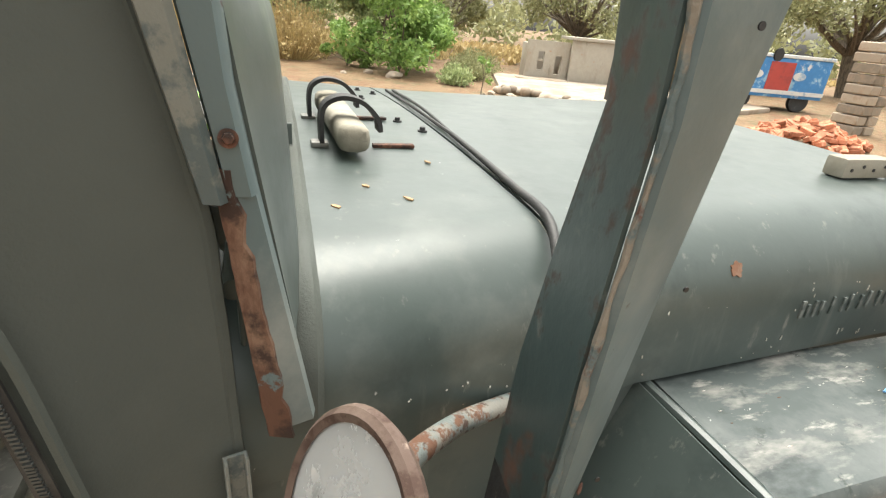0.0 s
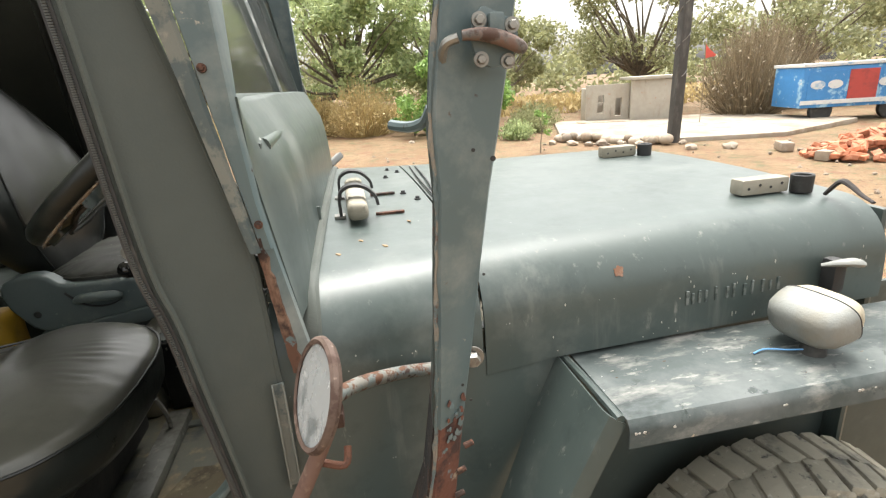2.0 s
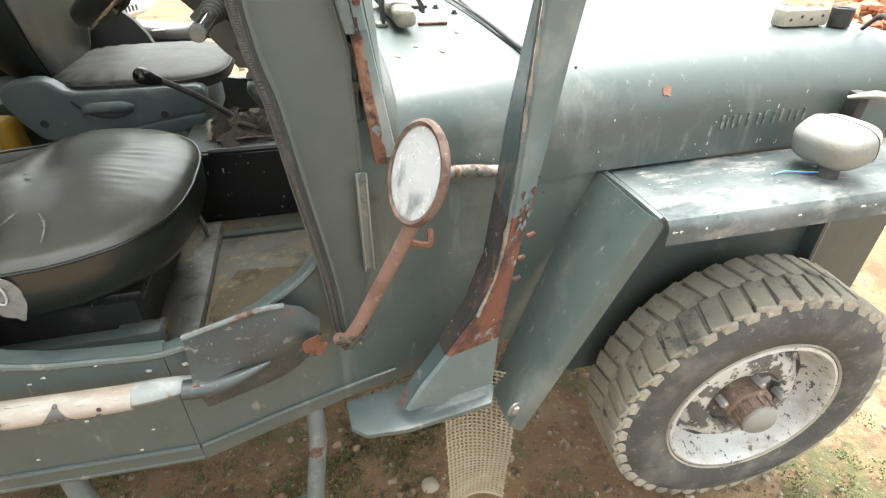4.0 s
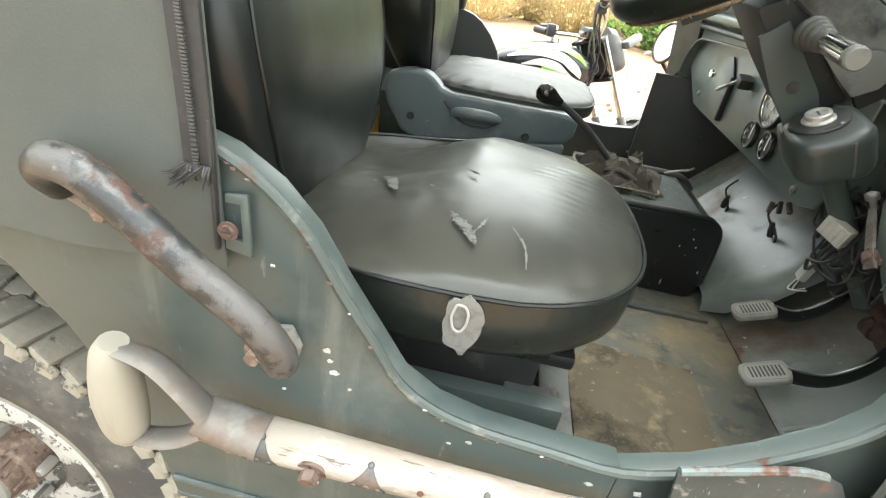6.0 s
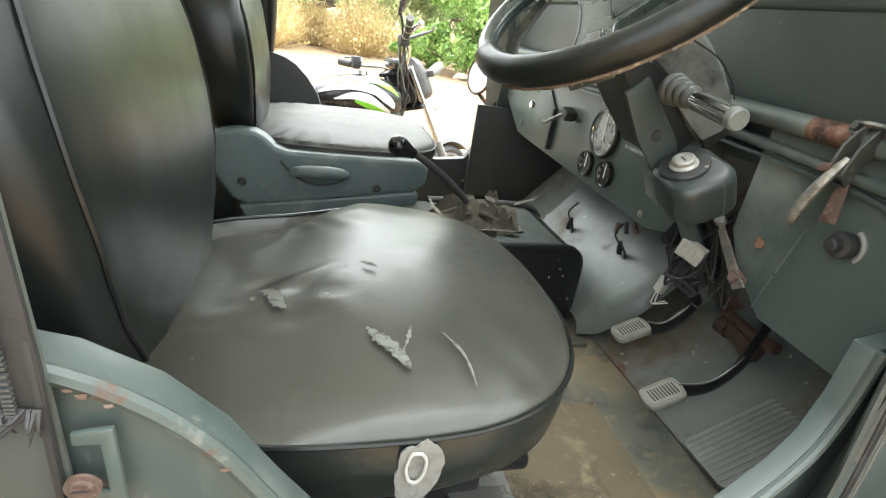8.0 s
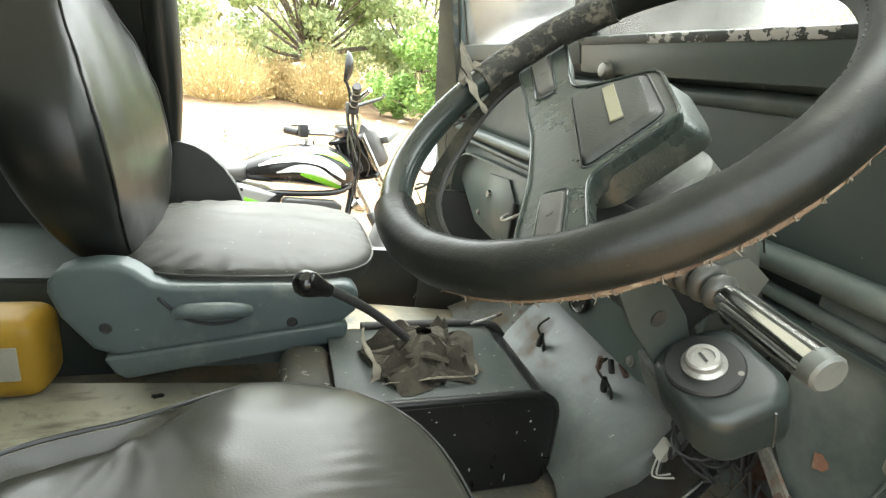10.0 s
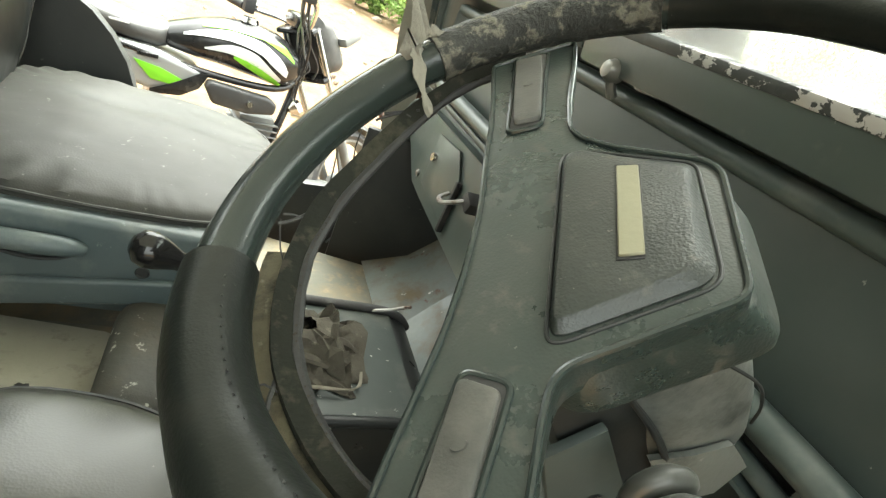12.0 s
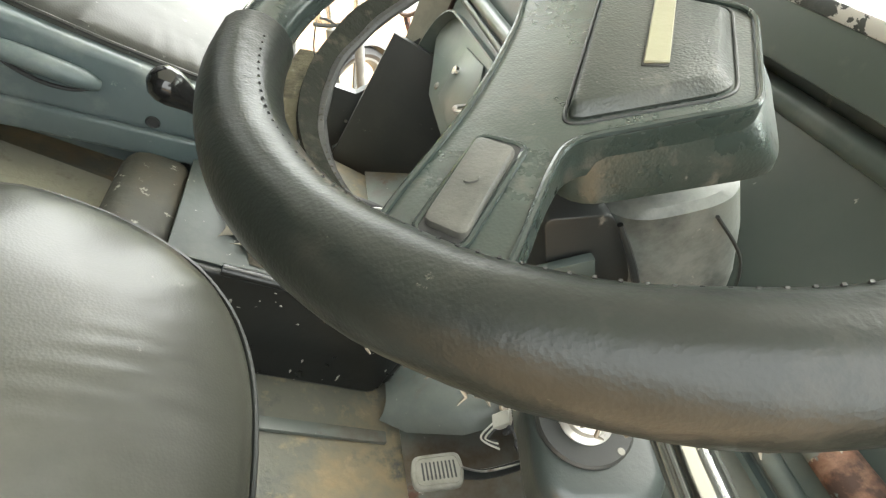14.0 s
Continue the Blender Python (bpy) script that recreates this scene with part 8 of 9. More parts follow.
LEAFB = leaf_material("bright_leaf", (0.11, 0.21, 0.045), (0.32, 0.46, 0.14))
LEAFG = leaf_material("tree_leaf", (0.21, 0.27, 0.115), (0.50, 0.56, 0.29))
LEAFO = leaf_material("olive_leaf", (0.17, 0.18, 0.085), (0.38, 0.38, 0.20))
LEAFD = leaf_material("dry_stem", (0.34, 0.25, 0.11), (0.64, 0.51, 0.26), 0.25)
LEAFT = leaf_material("dry_twig", (0.15, 0.115, 0.07), (0.33, 0.26, 0.165), 0.1)
GRASSM = leaf_material("short_grass", (0.05, 0.062, 0.02), (0.15, 0.155, 0.06), 0.2)
BARK = make("bark", (0.18, 0.15, 0.115), 0.9, 0.0, [((0.06, 0.048, 0.035), 16.0, 0.45, 0.65, 0.9, (1, 1, 0.25))], (30.0, 0.9, 0.02), 0.3)


def from_arrays(name, verts, faces, mat, parent=None, label=""):
    me = bpy.data.meshes.new(name)
    me.from_pydata(verts.tolist(), [], faces.tolist())
    me.materials.append(mat)
    ob = new(name, me)
    if parent is not None:
        ob.parent, ob.matrix_parent_inverse = parent, base_of(parent).inverted()
    if label:
        ob["label"] = label
    return ob


def leaf_cloud(centres, radii, count, size, rng, upright=0.0, flat=0.8):
    """Small four-cornered leaves scattered thickly about the centres."""
    c = np.asarray(centres, float)
    r = np.asarray(radii, float)
    k = rng.integers(0, len(c), count)
    d = rng.normal(size=(count, 3))
    d /= np.linalg.norm(d, axis=1)[:, None]
    p = c[k] + d * (r[k] * rng.uniform(0.25, 1.0, count) ** 0.6)[:, None] * np.array([1, 1, flat])
    u = rng.normal(size=(count, 3))
    u[:, 2] = u[:, 2] * (1 - upright) + upright * 3
    u /= np.linalg.norm(u, axis=1)[:, None]
    v = np.cross(u, rng.normal(size=(count, 3)))
    v /= np.linalg.norm(v, axis=1)[:, None]
    s = size * rng.uniform(0.6, 1.3, count)[:, None]
    corners = np.stack([p - u * s * 0.5, p + v * s * 0.26, p + u * s * 0.5, p - v * s * 0.26], 1).reshape(-1, 3)
    return corners, np.arange(count * 4).reshape(-1, 4)


def limbs(base, tips, r0, rng, bend=0.25, waist=0.4):
    """A forked trunk: each limb leaves the trunk and bends to its tip."""
    base = Vector(base)
    bm = bmesh.new()
    top = Vector((sum(t[0] for t in tips) / len(tips), sum(t[1] for t in tips) / len(tips), sum(t[2] for t in tips) / len(tips)))
    fork = base.lerp(top, waist) + Vector((rng.uniform(-bend, bend), rng.uniform(-bend, bend), 0))
    add(bm, tube([base - Vector((0, 0, 0.15)), base.lerp(fork, 0.5) + Vector((rng.uniform(-bend, bend) * 0.4, 0, 0)), fork], [r0 * 1.25, r0 * 0.95, r0 * 0.75], 9, steps=3))
    for t in tips:
        t = Vector(t)
        mid = fork.lerp(t, 0.5) + Vector((rng.uniform(-bend, bend), rng.uniform(-bend, bend), rng.uniform(-bend, bend) * 0.6))
        q = r0 * rng.uniform(0.3, 0.55)
        add(bm, tube([fork, mid, t], [q, q * 0.6, q * 0.2], 6, steps=3))
    return bm


def tree(name, x, y, height, spread, label, mat, leaves, size, seed, r0=0.14, waist=0.42, low=0.45, z=GZ, clumps=14, clump_r=0.3):
    rng = np.random.default_rng(seed)
    e = thing(name, (x, y, z), label, "tree" if name == "tree" else "bush")
    tips, rad = [], []
    for k in range(clumps):
        a, q = rng.uniform(0, 2 * math.pi), math.sqrt(rng.uniform(0.02, 1))
        h = height * rng.uniform(low, 1.0) * (1 - 0.18 * q)
        tips.append((x + spread * q * math.cos(a), y + spread * q * math.sin(a), z + h))
        rad.append(spread * clump_r * rng.uniform(0.7, 1.3))
    part("trunk", limbs((x, y, z), tips, r0, rng, spread * 0.12, waist), BARK, e, "grey-brown branching trunk")
    v, f = leaf_cloud(tips, rad, leaves, size, rng)
    tagged(from_arrays("crown", v, f, mat, e), kind="stuff")
    return e


def dry_bush(x, y, w, h, seed, label, mat=LEAFD, stems=900, leaves=3200):
    """A rounded clump of stiff dry stems that fan out from the ground."""
    rng = np.random.default_rng(seed)
    e = thing("dry_bush", (x, y, GZ), label, "bush")
    a, q = rng.uniform(0, 2 * math.pi, stems), np.sqrt(rng.uniform(0, 1, stems))
    foot = np.stack([x + 0.45 * w * q * np.cos(a), y + 0.45 * w * q * np.sin(a), np.full(stems, GZ - 0.02)], 1)
    tip = np.stack([x + w * q * np.cos(a), y + w * q * np.sin(a), GZ + h * np.sqrt(np.maximum(0.05, 1.02 - q * q)) * rng.uniform(0.7, 1.06, stems)], 1) + rng.normal(size=(stems, 3)) * 0.06 * h
    side = np.cross(tip - foot, rng.normal(size=(stems, 3)))
    side /= np.linalg.norm(side, axis=1)[:, None]
    v = np.stack([foot - side * 0.007, foot + side * 0.007, tip + side * 0.003, tip - side * 0.003], 1).reshape(-1, 3)
    tagged(from_arrays("stem_clump", v, np.arange(stems * 4).reshape(-1, 4), mat, e), kind="stuff")
    k = rng.integers(0, stems, leaves)
    p = foot[k] + (tip[k] - foot[k]) * rng.uniform(0.35, 1.03, leaves)[:, None] + rng.normal(size=(leaves, 3)) * 0.035
    v, f = leaf_cloud(p, np.full(leaves, 0.04), leaves, 0.085, rng, 0.5)
    tagged(from_arrays("foliage", v, f, mat, e), kind="stuff")
    return e


dry_bush(1.15, 16.4, 1.35, 1.75, 1, "rounded dry yellow bush at the yard's edge")
dry_bush(-1.75, 15.6, 1.5, 1.8, 2, "wide dry yellow bush beside the track")
dry_bush(-0.2, 17.6, 0.9, 1.3, 3, "small dry yellow bush behind the others")
dry_bush(-4.6, 16.0, 1.5, 1.7, 4, "dry straw-coloured bush by the track")
dry_bush(12.2, 13.0, 1.5, 2.7, 5, "tangled brown thorn thicket behind the pole", LEAFT, 1600, 2600)
dry_bush(14.5, 14.8, 1.8, 2.9, 6, "tangled brown thorn thicket", LEAFT, 1600, 2600)
dry_bush(5.6, 13.6, 0.7, 0.55, 7, "low olive weeds on the bank", LEAFO, 400, 1500)
dry_bush(6.5, 15.2, 0.9, 0.8, 8, "low olive weeds by the ruin", LEAFO, 400, 1500)
dry_bush(4.8, 12.2, 0.5, 0.45, 9, "low green weeds beside the bank", LEAFG, 300, 1200)
tree("shrub", 3.75, 14.2, 2.7, 1.45, "dense bright green shrub at the yard's edge", LEAFB, 9000, 0.15, 11, 0.05, 0.15, 0.12, GZ, 34, 0.34)
tree("shrub", 2.6, 15.2, 1.3, 0.6, "low bright green shrub beside a larger one", LEAFB, 1800, 0.13, 12, 0.03, 0.15, 0.15, GZ, 10, 0.4)
tree("sapling", 4.35, 9.45, 0.95, 0.16, "thin young sapling with small green leaves", LEAFB, 90, 0.11, 13, 0.012, 0.6, 0.3, GZ, 6, 0.5)
tree("tree", 0.9, 19.5, 6.4, 3.2, "broad green tree with a leaning trunk", LEAFG, 15000, 0.2, 21, 0.17, 0.36, 0.2, GZ, 46, 0.22)
tree("tree", -4.5, 21.0, 6.0, 3.0, "broad green tree behind dry bushes", LEAFG, 15000, 0.2, 22, 0.16, 0.36, 0.22, GZ, 34, 0.24)
tree("tree", 4.4, 20.0, 6.2, 2.7, "leafy green tree behind a shrub", LEAFG, 11000, 0.2, 23, 0.14, 0.38, 0.22, GZ, 36, 0.24)
tree("tree", 12.0, 18.6, 5.8, 3.0, "sparse dark tree with twisted limbs behind a ruin", LEAFO, 8000, 0.16, 24, 0.16, 0.34, 0.35, GZ, 34, 0.22)
tree("tree", 17.5, 16.5, 6.0, 3.2, "sparse olive thorn tree", LEAFO, 7500, 0.17, 25, 0.15, 0.35, 0.4, GZ, 24, 0.24)
tree("tree", 21.5, 14.2, 6.5, 3.4, "old tree with a thick dark trunk", LEAFO, 7000, 0.19, 26, 0.32, 0.4, 0.42, GZ, 22, 0.26)
tree("tree", 23.0, 6.0, 6.0, 3.2, "olive thorn tree beyond the yard", LEAFO, 6000, 0.2, 27, 0.2, 0.4, 0.4, GZ, 20, 0.26)
tree("tree", 8.2, 24.0, 4.2, 2.4, "rounded olive tree far behind the field", LEAFO, 5200, 0.22, 28, 0.12, 0.3, 0.3, GZ, 20, 0.3)
tree("tree", 19.0, -6.0, 6.5, 3.4, "olive tree beyond the yard", LEAFO, 5000, 0.24, 29, 0.2, 0.4, 0.4, GZ, 18, 0.28)
# far woods, too many to count
rng = np.random.default_rng(40)
cs, rs = [], []
for k in range(150):
    a = radians(rng.uniform(-15, 150))
    d = rng.uniform(36, 60)
    hh = rng.uniform(2.2, 7.0) * (0.75 if 55 < math.degrees(a) < 75 else 1)
    for j in range(4):
        cs.append((d * math.cos(a) + rng.normal() * 1.4, d * math.sin(a) + rng.normal() * 1.4, hh * rng.uniform(0.1, 1)))
        rs.append(rng.uniform(0.9, 2.0))
v, f = leaf_cloud(cs, rs, 42000, 0.5, rng)
tagged(from_arrays("far_woods", v, f, LEAFO), "hazy line of olive trees far behind the yard", "woods", kind="stuff")
cs = np.stack([rng.uniform(-16, 30, 1500), rng.uniform(19, 34, 1500), np.full(1500, GZ + 0.15)], 1)
v, f = leaf_cloud(cs, np.full(1500, 0.3), 15000, 0.3, rng, 0.6)
tagged(from_arrays("dry_grass", v, f, LEAFD), "dry yellow grass under the far trees", "grass", kind="stuff")
# grass and moss beside the jeep
cs = [(x + rng.normal() * s, y + rng.normal() * s, GZ - 0.01) for x, y, s, n in ((-0.2, 0.36, 0.14, 60), (0.22, 0.34, 0.13, 70), (0.42, 0.5, 0.06, 40), (1.5, -0.18, 0.10, 70), (0.75, 0.05, 0.06, 30), (0.05, -0.6, 0.2, 50), (-0.6, 0.5, 0.1, 40), (1.9, -0.3, 0.2, 60)) for _ in range(n)]
v, f = leaf_cloud(cs, np.full(len(cs), 0.04), 16000, 0.011, rng, 0.5, 0.2)
tagged(from_arrays("grass", v, f, GRASSM), "short green grass and moss on the red earth", "grass", kind="stuff")
STONEM = make("pale_stone", (0.33, 0.275, 0.215), 0.9, 0.0, [((0.30, 0.22, 0.16), 9.0, 0.5, 0.7, 0.9)], (40.0, 0.6), 0.25, rand=0.35)


def stone_mesh(seed, r=1.0, squash=0.6):
    bm = bmesh.new()
    bmesh.ops.create_icosphere(bm, subdivisions=2, radius=r)
    for vv in bm.verts:
        vv.co *= 1 + 0.45 * noise.noise(vv.co * 1.1 + Vector((seed * 7.3, 0, 0)))
        vv.co.z *= squash
    return bm


random.seed(9)
pebbles = bmesh.new()
for k in range(520):
    x, y = (random.uniform(-0.6, 2.0), random.uniform(-0.5, 0.9)) if k < 330 else (random.uniform(-3, 9), random.uniform(2.2, 11))
    q = random.uniform(0.004, 0.014) if k < 330 else random.uniform(0.01, 0.045)
    bm = bmesh.new()
    bmesh.ops.create_icosphere(bm, subdivisions=1, radius=q)
    for vv in bm.verts:
        vv.co *= random.uniform(0.75, 1.2)
    add(pebbles, bm, Matrix.Translation((x, y, GZ - 0.028 + q * 0.3)))
tagged(part("gravel", pebbles, STONEM, flat=True), "loose pebbles and crumbs of brick on the earth", "gravel", kind="stuff")
for k, (x, y, q) in enumerate(((0.40, 0.24, 0.03), (1.13, -0.05, 0.016), (6.9, 8.2, 0.12), (7.5, 7.9, 0.14), (7.2, 8.9, 0.1), (5.4, 10.2, 0.13), (5.9, 9.8, 0.14), (5.65, 9.9, 0.1), (6.2, 9.5, 0.12), (6.5, 9.3, 0.1), (5.1, 10.6, 0.11), (3.4, 12.9, 0.2), (2.9, 13.6, 0.14), (8.9, 12.0, 0.14), (2.2, 13.2, 0.1))):
    st = part("stone", stone_mesh(k), STONEM)
    st.location, st.scale, st.rotation_euler = (x, y, GZ + q * 0.3 - 0.03), (q, q * 0.8, q), (0, 0, k * 1.7)
    tagged(st, "pale weathered stone lying on the red earth", "stone", "stones in the yard")

# low rubble ledge, platform, whitewashed ruin
PLASTER = make("stained_plaster", (0.40, 0.365, 0.31), 0.9, 0.0, [((0.34, 0.29, 0.23), 1.8, 0.48, 0.66, 0.9, (1, 1, 0.5)), ((0.17, 0.145, 0.12), 3.6, 0.6, 0.74, 0.9, (1, 1, 0.35)), ((0.42, 0.23, 0.15), 5.0, 0.66, 0.72, 0.9)], (20.0, 0.6, 0.01), 0.15)
CEMENT = make("pale_cement", (0.33, 0.285, 0.23), 0.9, 0.0, [((0.24, 0.175, 0.12), 1.4, 0.44, 0.66, 0.95), ((0.40, 0.365, 0.31), 3.0, 0.55, 0.75, 0.9)], (12.0, 0.5, 0.01), 0.15)
platform = part("cement_platform", prism([(5.6, 11.3), (6.9, 9.2), (9.4, 8.6), (12.5, 9.8), (12.0, 13.5), (7.0, 15.0)], 0.14, Matrix.Translation((0, 0, GZ - 0.06)), 0.03, 2), CEMENT)
tagged(platform, "low pale cement platform with dusty edges", "platform", kind="structure")
ledge = thing("rubble_ledge", (6.1, 10.3, GZ), "broken edge of pale rubble stones in mortar", "ledge")
for k in range(30):
    t = k / 29
    q = random.uniform(0.08, 0.15)
    part("stone", joined(stone_mesh(50 + k, q, 0.8)), STONEM, ledge).location = Vector((5.45 + 1.5 * t + random.uniform(-0.1, 0.1), 11.2 - 2.1 * t + random.uniform(-0.12, 0.1), GZ + 0.02 + random.uniform(0, 0.1)))
ruin = thing("ruined_hut", (8.9, 14.0, GZ), "low whitewashed ruin with small square openings", "ruin")
RM = axes((7.75, 14.35, GZ), (1, -0.36, 0), (0.36, 1, 0))


def ruin_wall(x0, x1, y, h, holes):
    """A wall piece with square holes through it."""
    bm = bmesh.new()
    xs = [x0] + [q for a, b, _, _ in holes for q in (a, b)] + [x1]
    for i in range(len(xs) - 1):
        hole = [q for q in holes if abs(q[0] - xs[i]) < 1e-6]
        spans = [(0, h)] if not hole else [(0, hole[0][2]), (hole[0][3], h)]
        for a, b in spans:
            add(bm, box(xs[i], xs[i + 1], y, y + 0.2, a, b, 0.0, 1, RM))
    bmesh.ops.remove_doubles(bm, verts=bm.verts[:], dist=0.0005)
    return bm


part("wall", ruin_wall(0.0, 1.25, 0.0, 1.12, [(0.34, 0.52, 0.3, 0.82), (0.86, 1.04, 0.2, 0.72)]), PLASTER, ruin, "stained front wall with two openings")
part("hole_shelf", box(0.34, 0.52, 0.05, 0.18, 0.55, 0.6, 0, 1, RM), PLASTER, ruin)
part("wall", box(0.0, 0.18, 0.2, 1.4, 0.0, 1.02, 0.02, 2, RM), PLASTER, ruin)
part("wall", box(1.26, 2.55, -0.25, -0.05, 0.0, 1.2, 0.02, 2, RM), PLASTER, ruin)
part("wall", box(2.37, 2.55, -0.05, 1.3, 0.0, 1.2, 0.02, 2, RM), PLASTER, ruin)
part("wall", box(0.18, 2.4, 1.35, 1.5, 0.0, 1.0, 0.02, 2, RM), PLASTER, ruin)
part("roof_slab", box(1.2, 2.75, -0.35, 1.5, 1.205, 1.29, 0.015, 2, RM), PLASTER, ruin, "cracked flat slab")
part("plinth", box(-0.3, 1.2, -0.75, -0.02, 0.0, 0.1, 0.03, 2, RM), CEMENT, ruin)
pole = thing("electric_pole", (7.2, 9.2, GZ), "dark square concrete pole with wire wound round it", "pole")
POLEM = make("dark_pole", (0.06, 0.058, 0.055), 0.8, 0.0, [((0.15, 0.145, 0.135), 6.0, 0.5, 0.75, 0.9, (1, 1, 0.3))], (30.0, 0.4), 0.2)
part("shaft", box(-0.10, 0.10, -0.09, 0.09, GZ - 0.2, 6.4, 0.015, 2, Matrix.Translation((7.2, 9.2, 0)) @ Matrix.Rotation(radians(1.5), 4, 'Y')), POLEM, pole)
wind = [(7.2 + 0.03 * (z + 0.1) + 0.125 * math.cos(z * 9), 9.2 + 0.115 * math.sin(z * 9), z) for z in [1.2 + 0.06 * k for k in range(60)]]
part("wire", tube(wind, 0.008, 5, steps=1), STEEL, pole, "pale wire wound round the shaft")
flag = thing("red_flag", (9.6, 11.6, GZ), "small faded red flag on a thin stick", "flag")
part("stick", tube([(9.6, 11.6, GZ), (9.62, 11.6, 0.8), (9.58, 11.6, 1.95)], 0.012, 6), LEAFT, flag)
part("cloth", sheet([[(9.58, 11.6, 1.9), (9.72, 11.62, 1.76), (9.9, 11.6, 1.62)], [(9.59, 11.6, 1.75), (9.72, 11.58, 1.68), (9.88, 11.6, 1.60)], [(9.6, 11.6, 1.55), (9.72, 11.6, 1.57), (9.87, 11.61, 1.585)]], 0.004), make("faded_red_cloth", (0.55, 0.09, 0.07), 0.9, 0.0, [], (80.0, 0.3), 0.15), flag)

# painted cart
cart = thing("painted_cart", (12.8, 9.9, GZ), "blue and white painted metal cart with red panels", "cart")
PM = axes((11.5, 10.5, GZ), (1, -0.28, 0), (0.28, 1, 0))
BLUEC = make("blue_panel", (0.05, 0.22, 0.50), 0.5, 0.0, [((0.30, 0.5, 0.66), 2.6, 0.56, 0.62, 0.6), ((0.62, 0.62, 0.6), 4.5, 0.62, 0.66, 0.6)], (30.0, 0.2), 0.15)
WHITEC = make("white_panel", (0.62, 0.63, 0.62), 0.5, 0.0, [((0.3, 0.42, 0.55), 3.0, 0.56, 0.62, 0.6)], (30.0, 0.2), 0.15)
REDC = make("red_panel", (0.42, 0.06, 0.05), 0.5, 0.0, [((0.25, 0.05, 0.05), 5.0, 0.5, 0.7, 0.6)], (30.0, 0.2), 0.15)
part("body", box(0, 2.7, 0, 1.3, 0.32, 1.28, 0.03, 2, PM), BLUEC, cart, "blue painted box body")
part("side_panel", box(0.12, 1.0, -0.015, 0.0, 0.5, 1.18, 0.004, 1, PM), BLUEC, cart)
part("side_panel", box(1.06, 1.72, -0.018, 0.0, 0.5, 1.18, 0.004, 1, PM), REDC, cart)
part("side_panel", box(1.78, 2.6, -0.015, 0.0, 0.5, 1.18, 0.004, 1, PM), BLUEC, cart)
part("stripe", box(0, 2.7, -0.024, -0.002, 0.40, 0.5, 0.004, 1, PM), WHITEC, cart)
part("roof_rail", box(-0.03, 2.73, -0.04, 1.34, 1.28, 1.36, 0.01, 1, PM), WHITEC, cart)
for k in range(3):
    part("painted_oval", lathe([(0, 0.01), (0.17, 0.01), (0.17, 0)], PM @ Matrix.Translation((0.35 + 0.4 * k + (0.75 if k == 2 else 0), -0.016, 0.86)) @ Matrix.Rotation(radians(90), 4, 'X') @ Matrix.Diagonal((1, 0.6, 1, 1)), 20), WHITEC, cart)
for x in (0.55, 2.15):
    part("wheel", lathe([(0, 0.05), (0.16, 0.05), (0.2, 0.07), (0.26, 0.06), (0.27, 0.0), (0.26, -0.06), (0, -0.06)], PM @ Matrix.Translation((x, 0.1, 0.24)) @ Matrix.Rotation(radians(90), 4, 'X'), 24), BLACKR, cart)
# block pillar by the cart
pillar_ = thing("block_pillar", (12.0, 7.4, GZ), "rough grey stone-block pillar", "pillar")
random.seed(21)
for j in range(9):
    for k in range(2):
        w = 0.3
        part("block", box(-w / 2 + 0.01, w / 2 - 0.01, -0.28, 0.28, 0.01, 0.19, 0.02, 1, Matrix.Translation((12.0 + (k - 0.5) * w + 0.02 * random.uniform(-1, 1), 7.4 + 0.03 * random.uniform(-1, 1), GZ + 0.2 * j - 0.05))), STONEM, pillar_)

# heap of bricks
BRICKM = make("red_brick", (0.42, 0.16, 0.085), 0.9, 0.0, [((0.52, 0.29, 0.19), 9.0, 0.5, 0.75, 0.9), ((0.28, 0.10, 0.06), 14.0, 0.58, 0.7, 0.9)], (40.0, 0.5), 0.2, rand=0.3)
heap = thing("brick_heap", (8.9, 6.1, GZ), "heap of loose red clay bricks on the ground", "bricks")
bms = []
for k in range(4):
    bm = box(-0.115, 0.115 - 0.05 * (k == 2), -0.055, 0.055, -0.037, 0.037, 0.008, 1)
    for vv in bm.verts:
        vv.co += Vector((0.006, 0.006, 0.005)) * noise.noise(vv.co * 14 + Vector((k * 5, 0, 0)))
    me = bpy.data.meshes.new("brick")
    bm.to_mesh(me)
    bm.free()
    me.materials.append(BRICKM)
    bms.append(me)
random.seed(33)
for k in range(190):
    a, q = random.uniform(0, 2 * math.pi), math.sqrt(random.uniform(0, 1))
    x, y = 8.9 + 1.35 * q * math.cos(a), 6.1 + 0.75 * q * math.sin(a)
    z = GZ + max(0.0, 0.42 * (1 - q ** 1.4)) * random.uniform(0.55, 1.0) + 0.02
    b = new("brick", bms[k % 4])
    b.parent, b.matrix_parent_inverse = heap, base_of(heap).inverted()
    b.matrix_basis = Matrix.Translation((x, y, z)) @ Matrix.Rotation(random.uniform(0, 6.3), 4, 'Z') @ Matrix.Rotation(random.uniform(-0.6, 0.6), 4, 'X') @ Matrix.Rotation(random.uniform(-0.5, 0.5), 4, 'Y')
for x, y, r in ((7.75, 6.1, 0.3), (8.0, 7.2, 1.1)):
    st = part("cement_block", box(-0.2, 0.2, -0.1, 0.1, -0.03, 0.12, 0.015, 2, Matrix.Translation((x, y, GZ)) @ Matrix.Rotation(r, 4, 'Z')), CEMENT)
    tagged(st, "pale cement block lying on the ground", "block", "cement blocks")

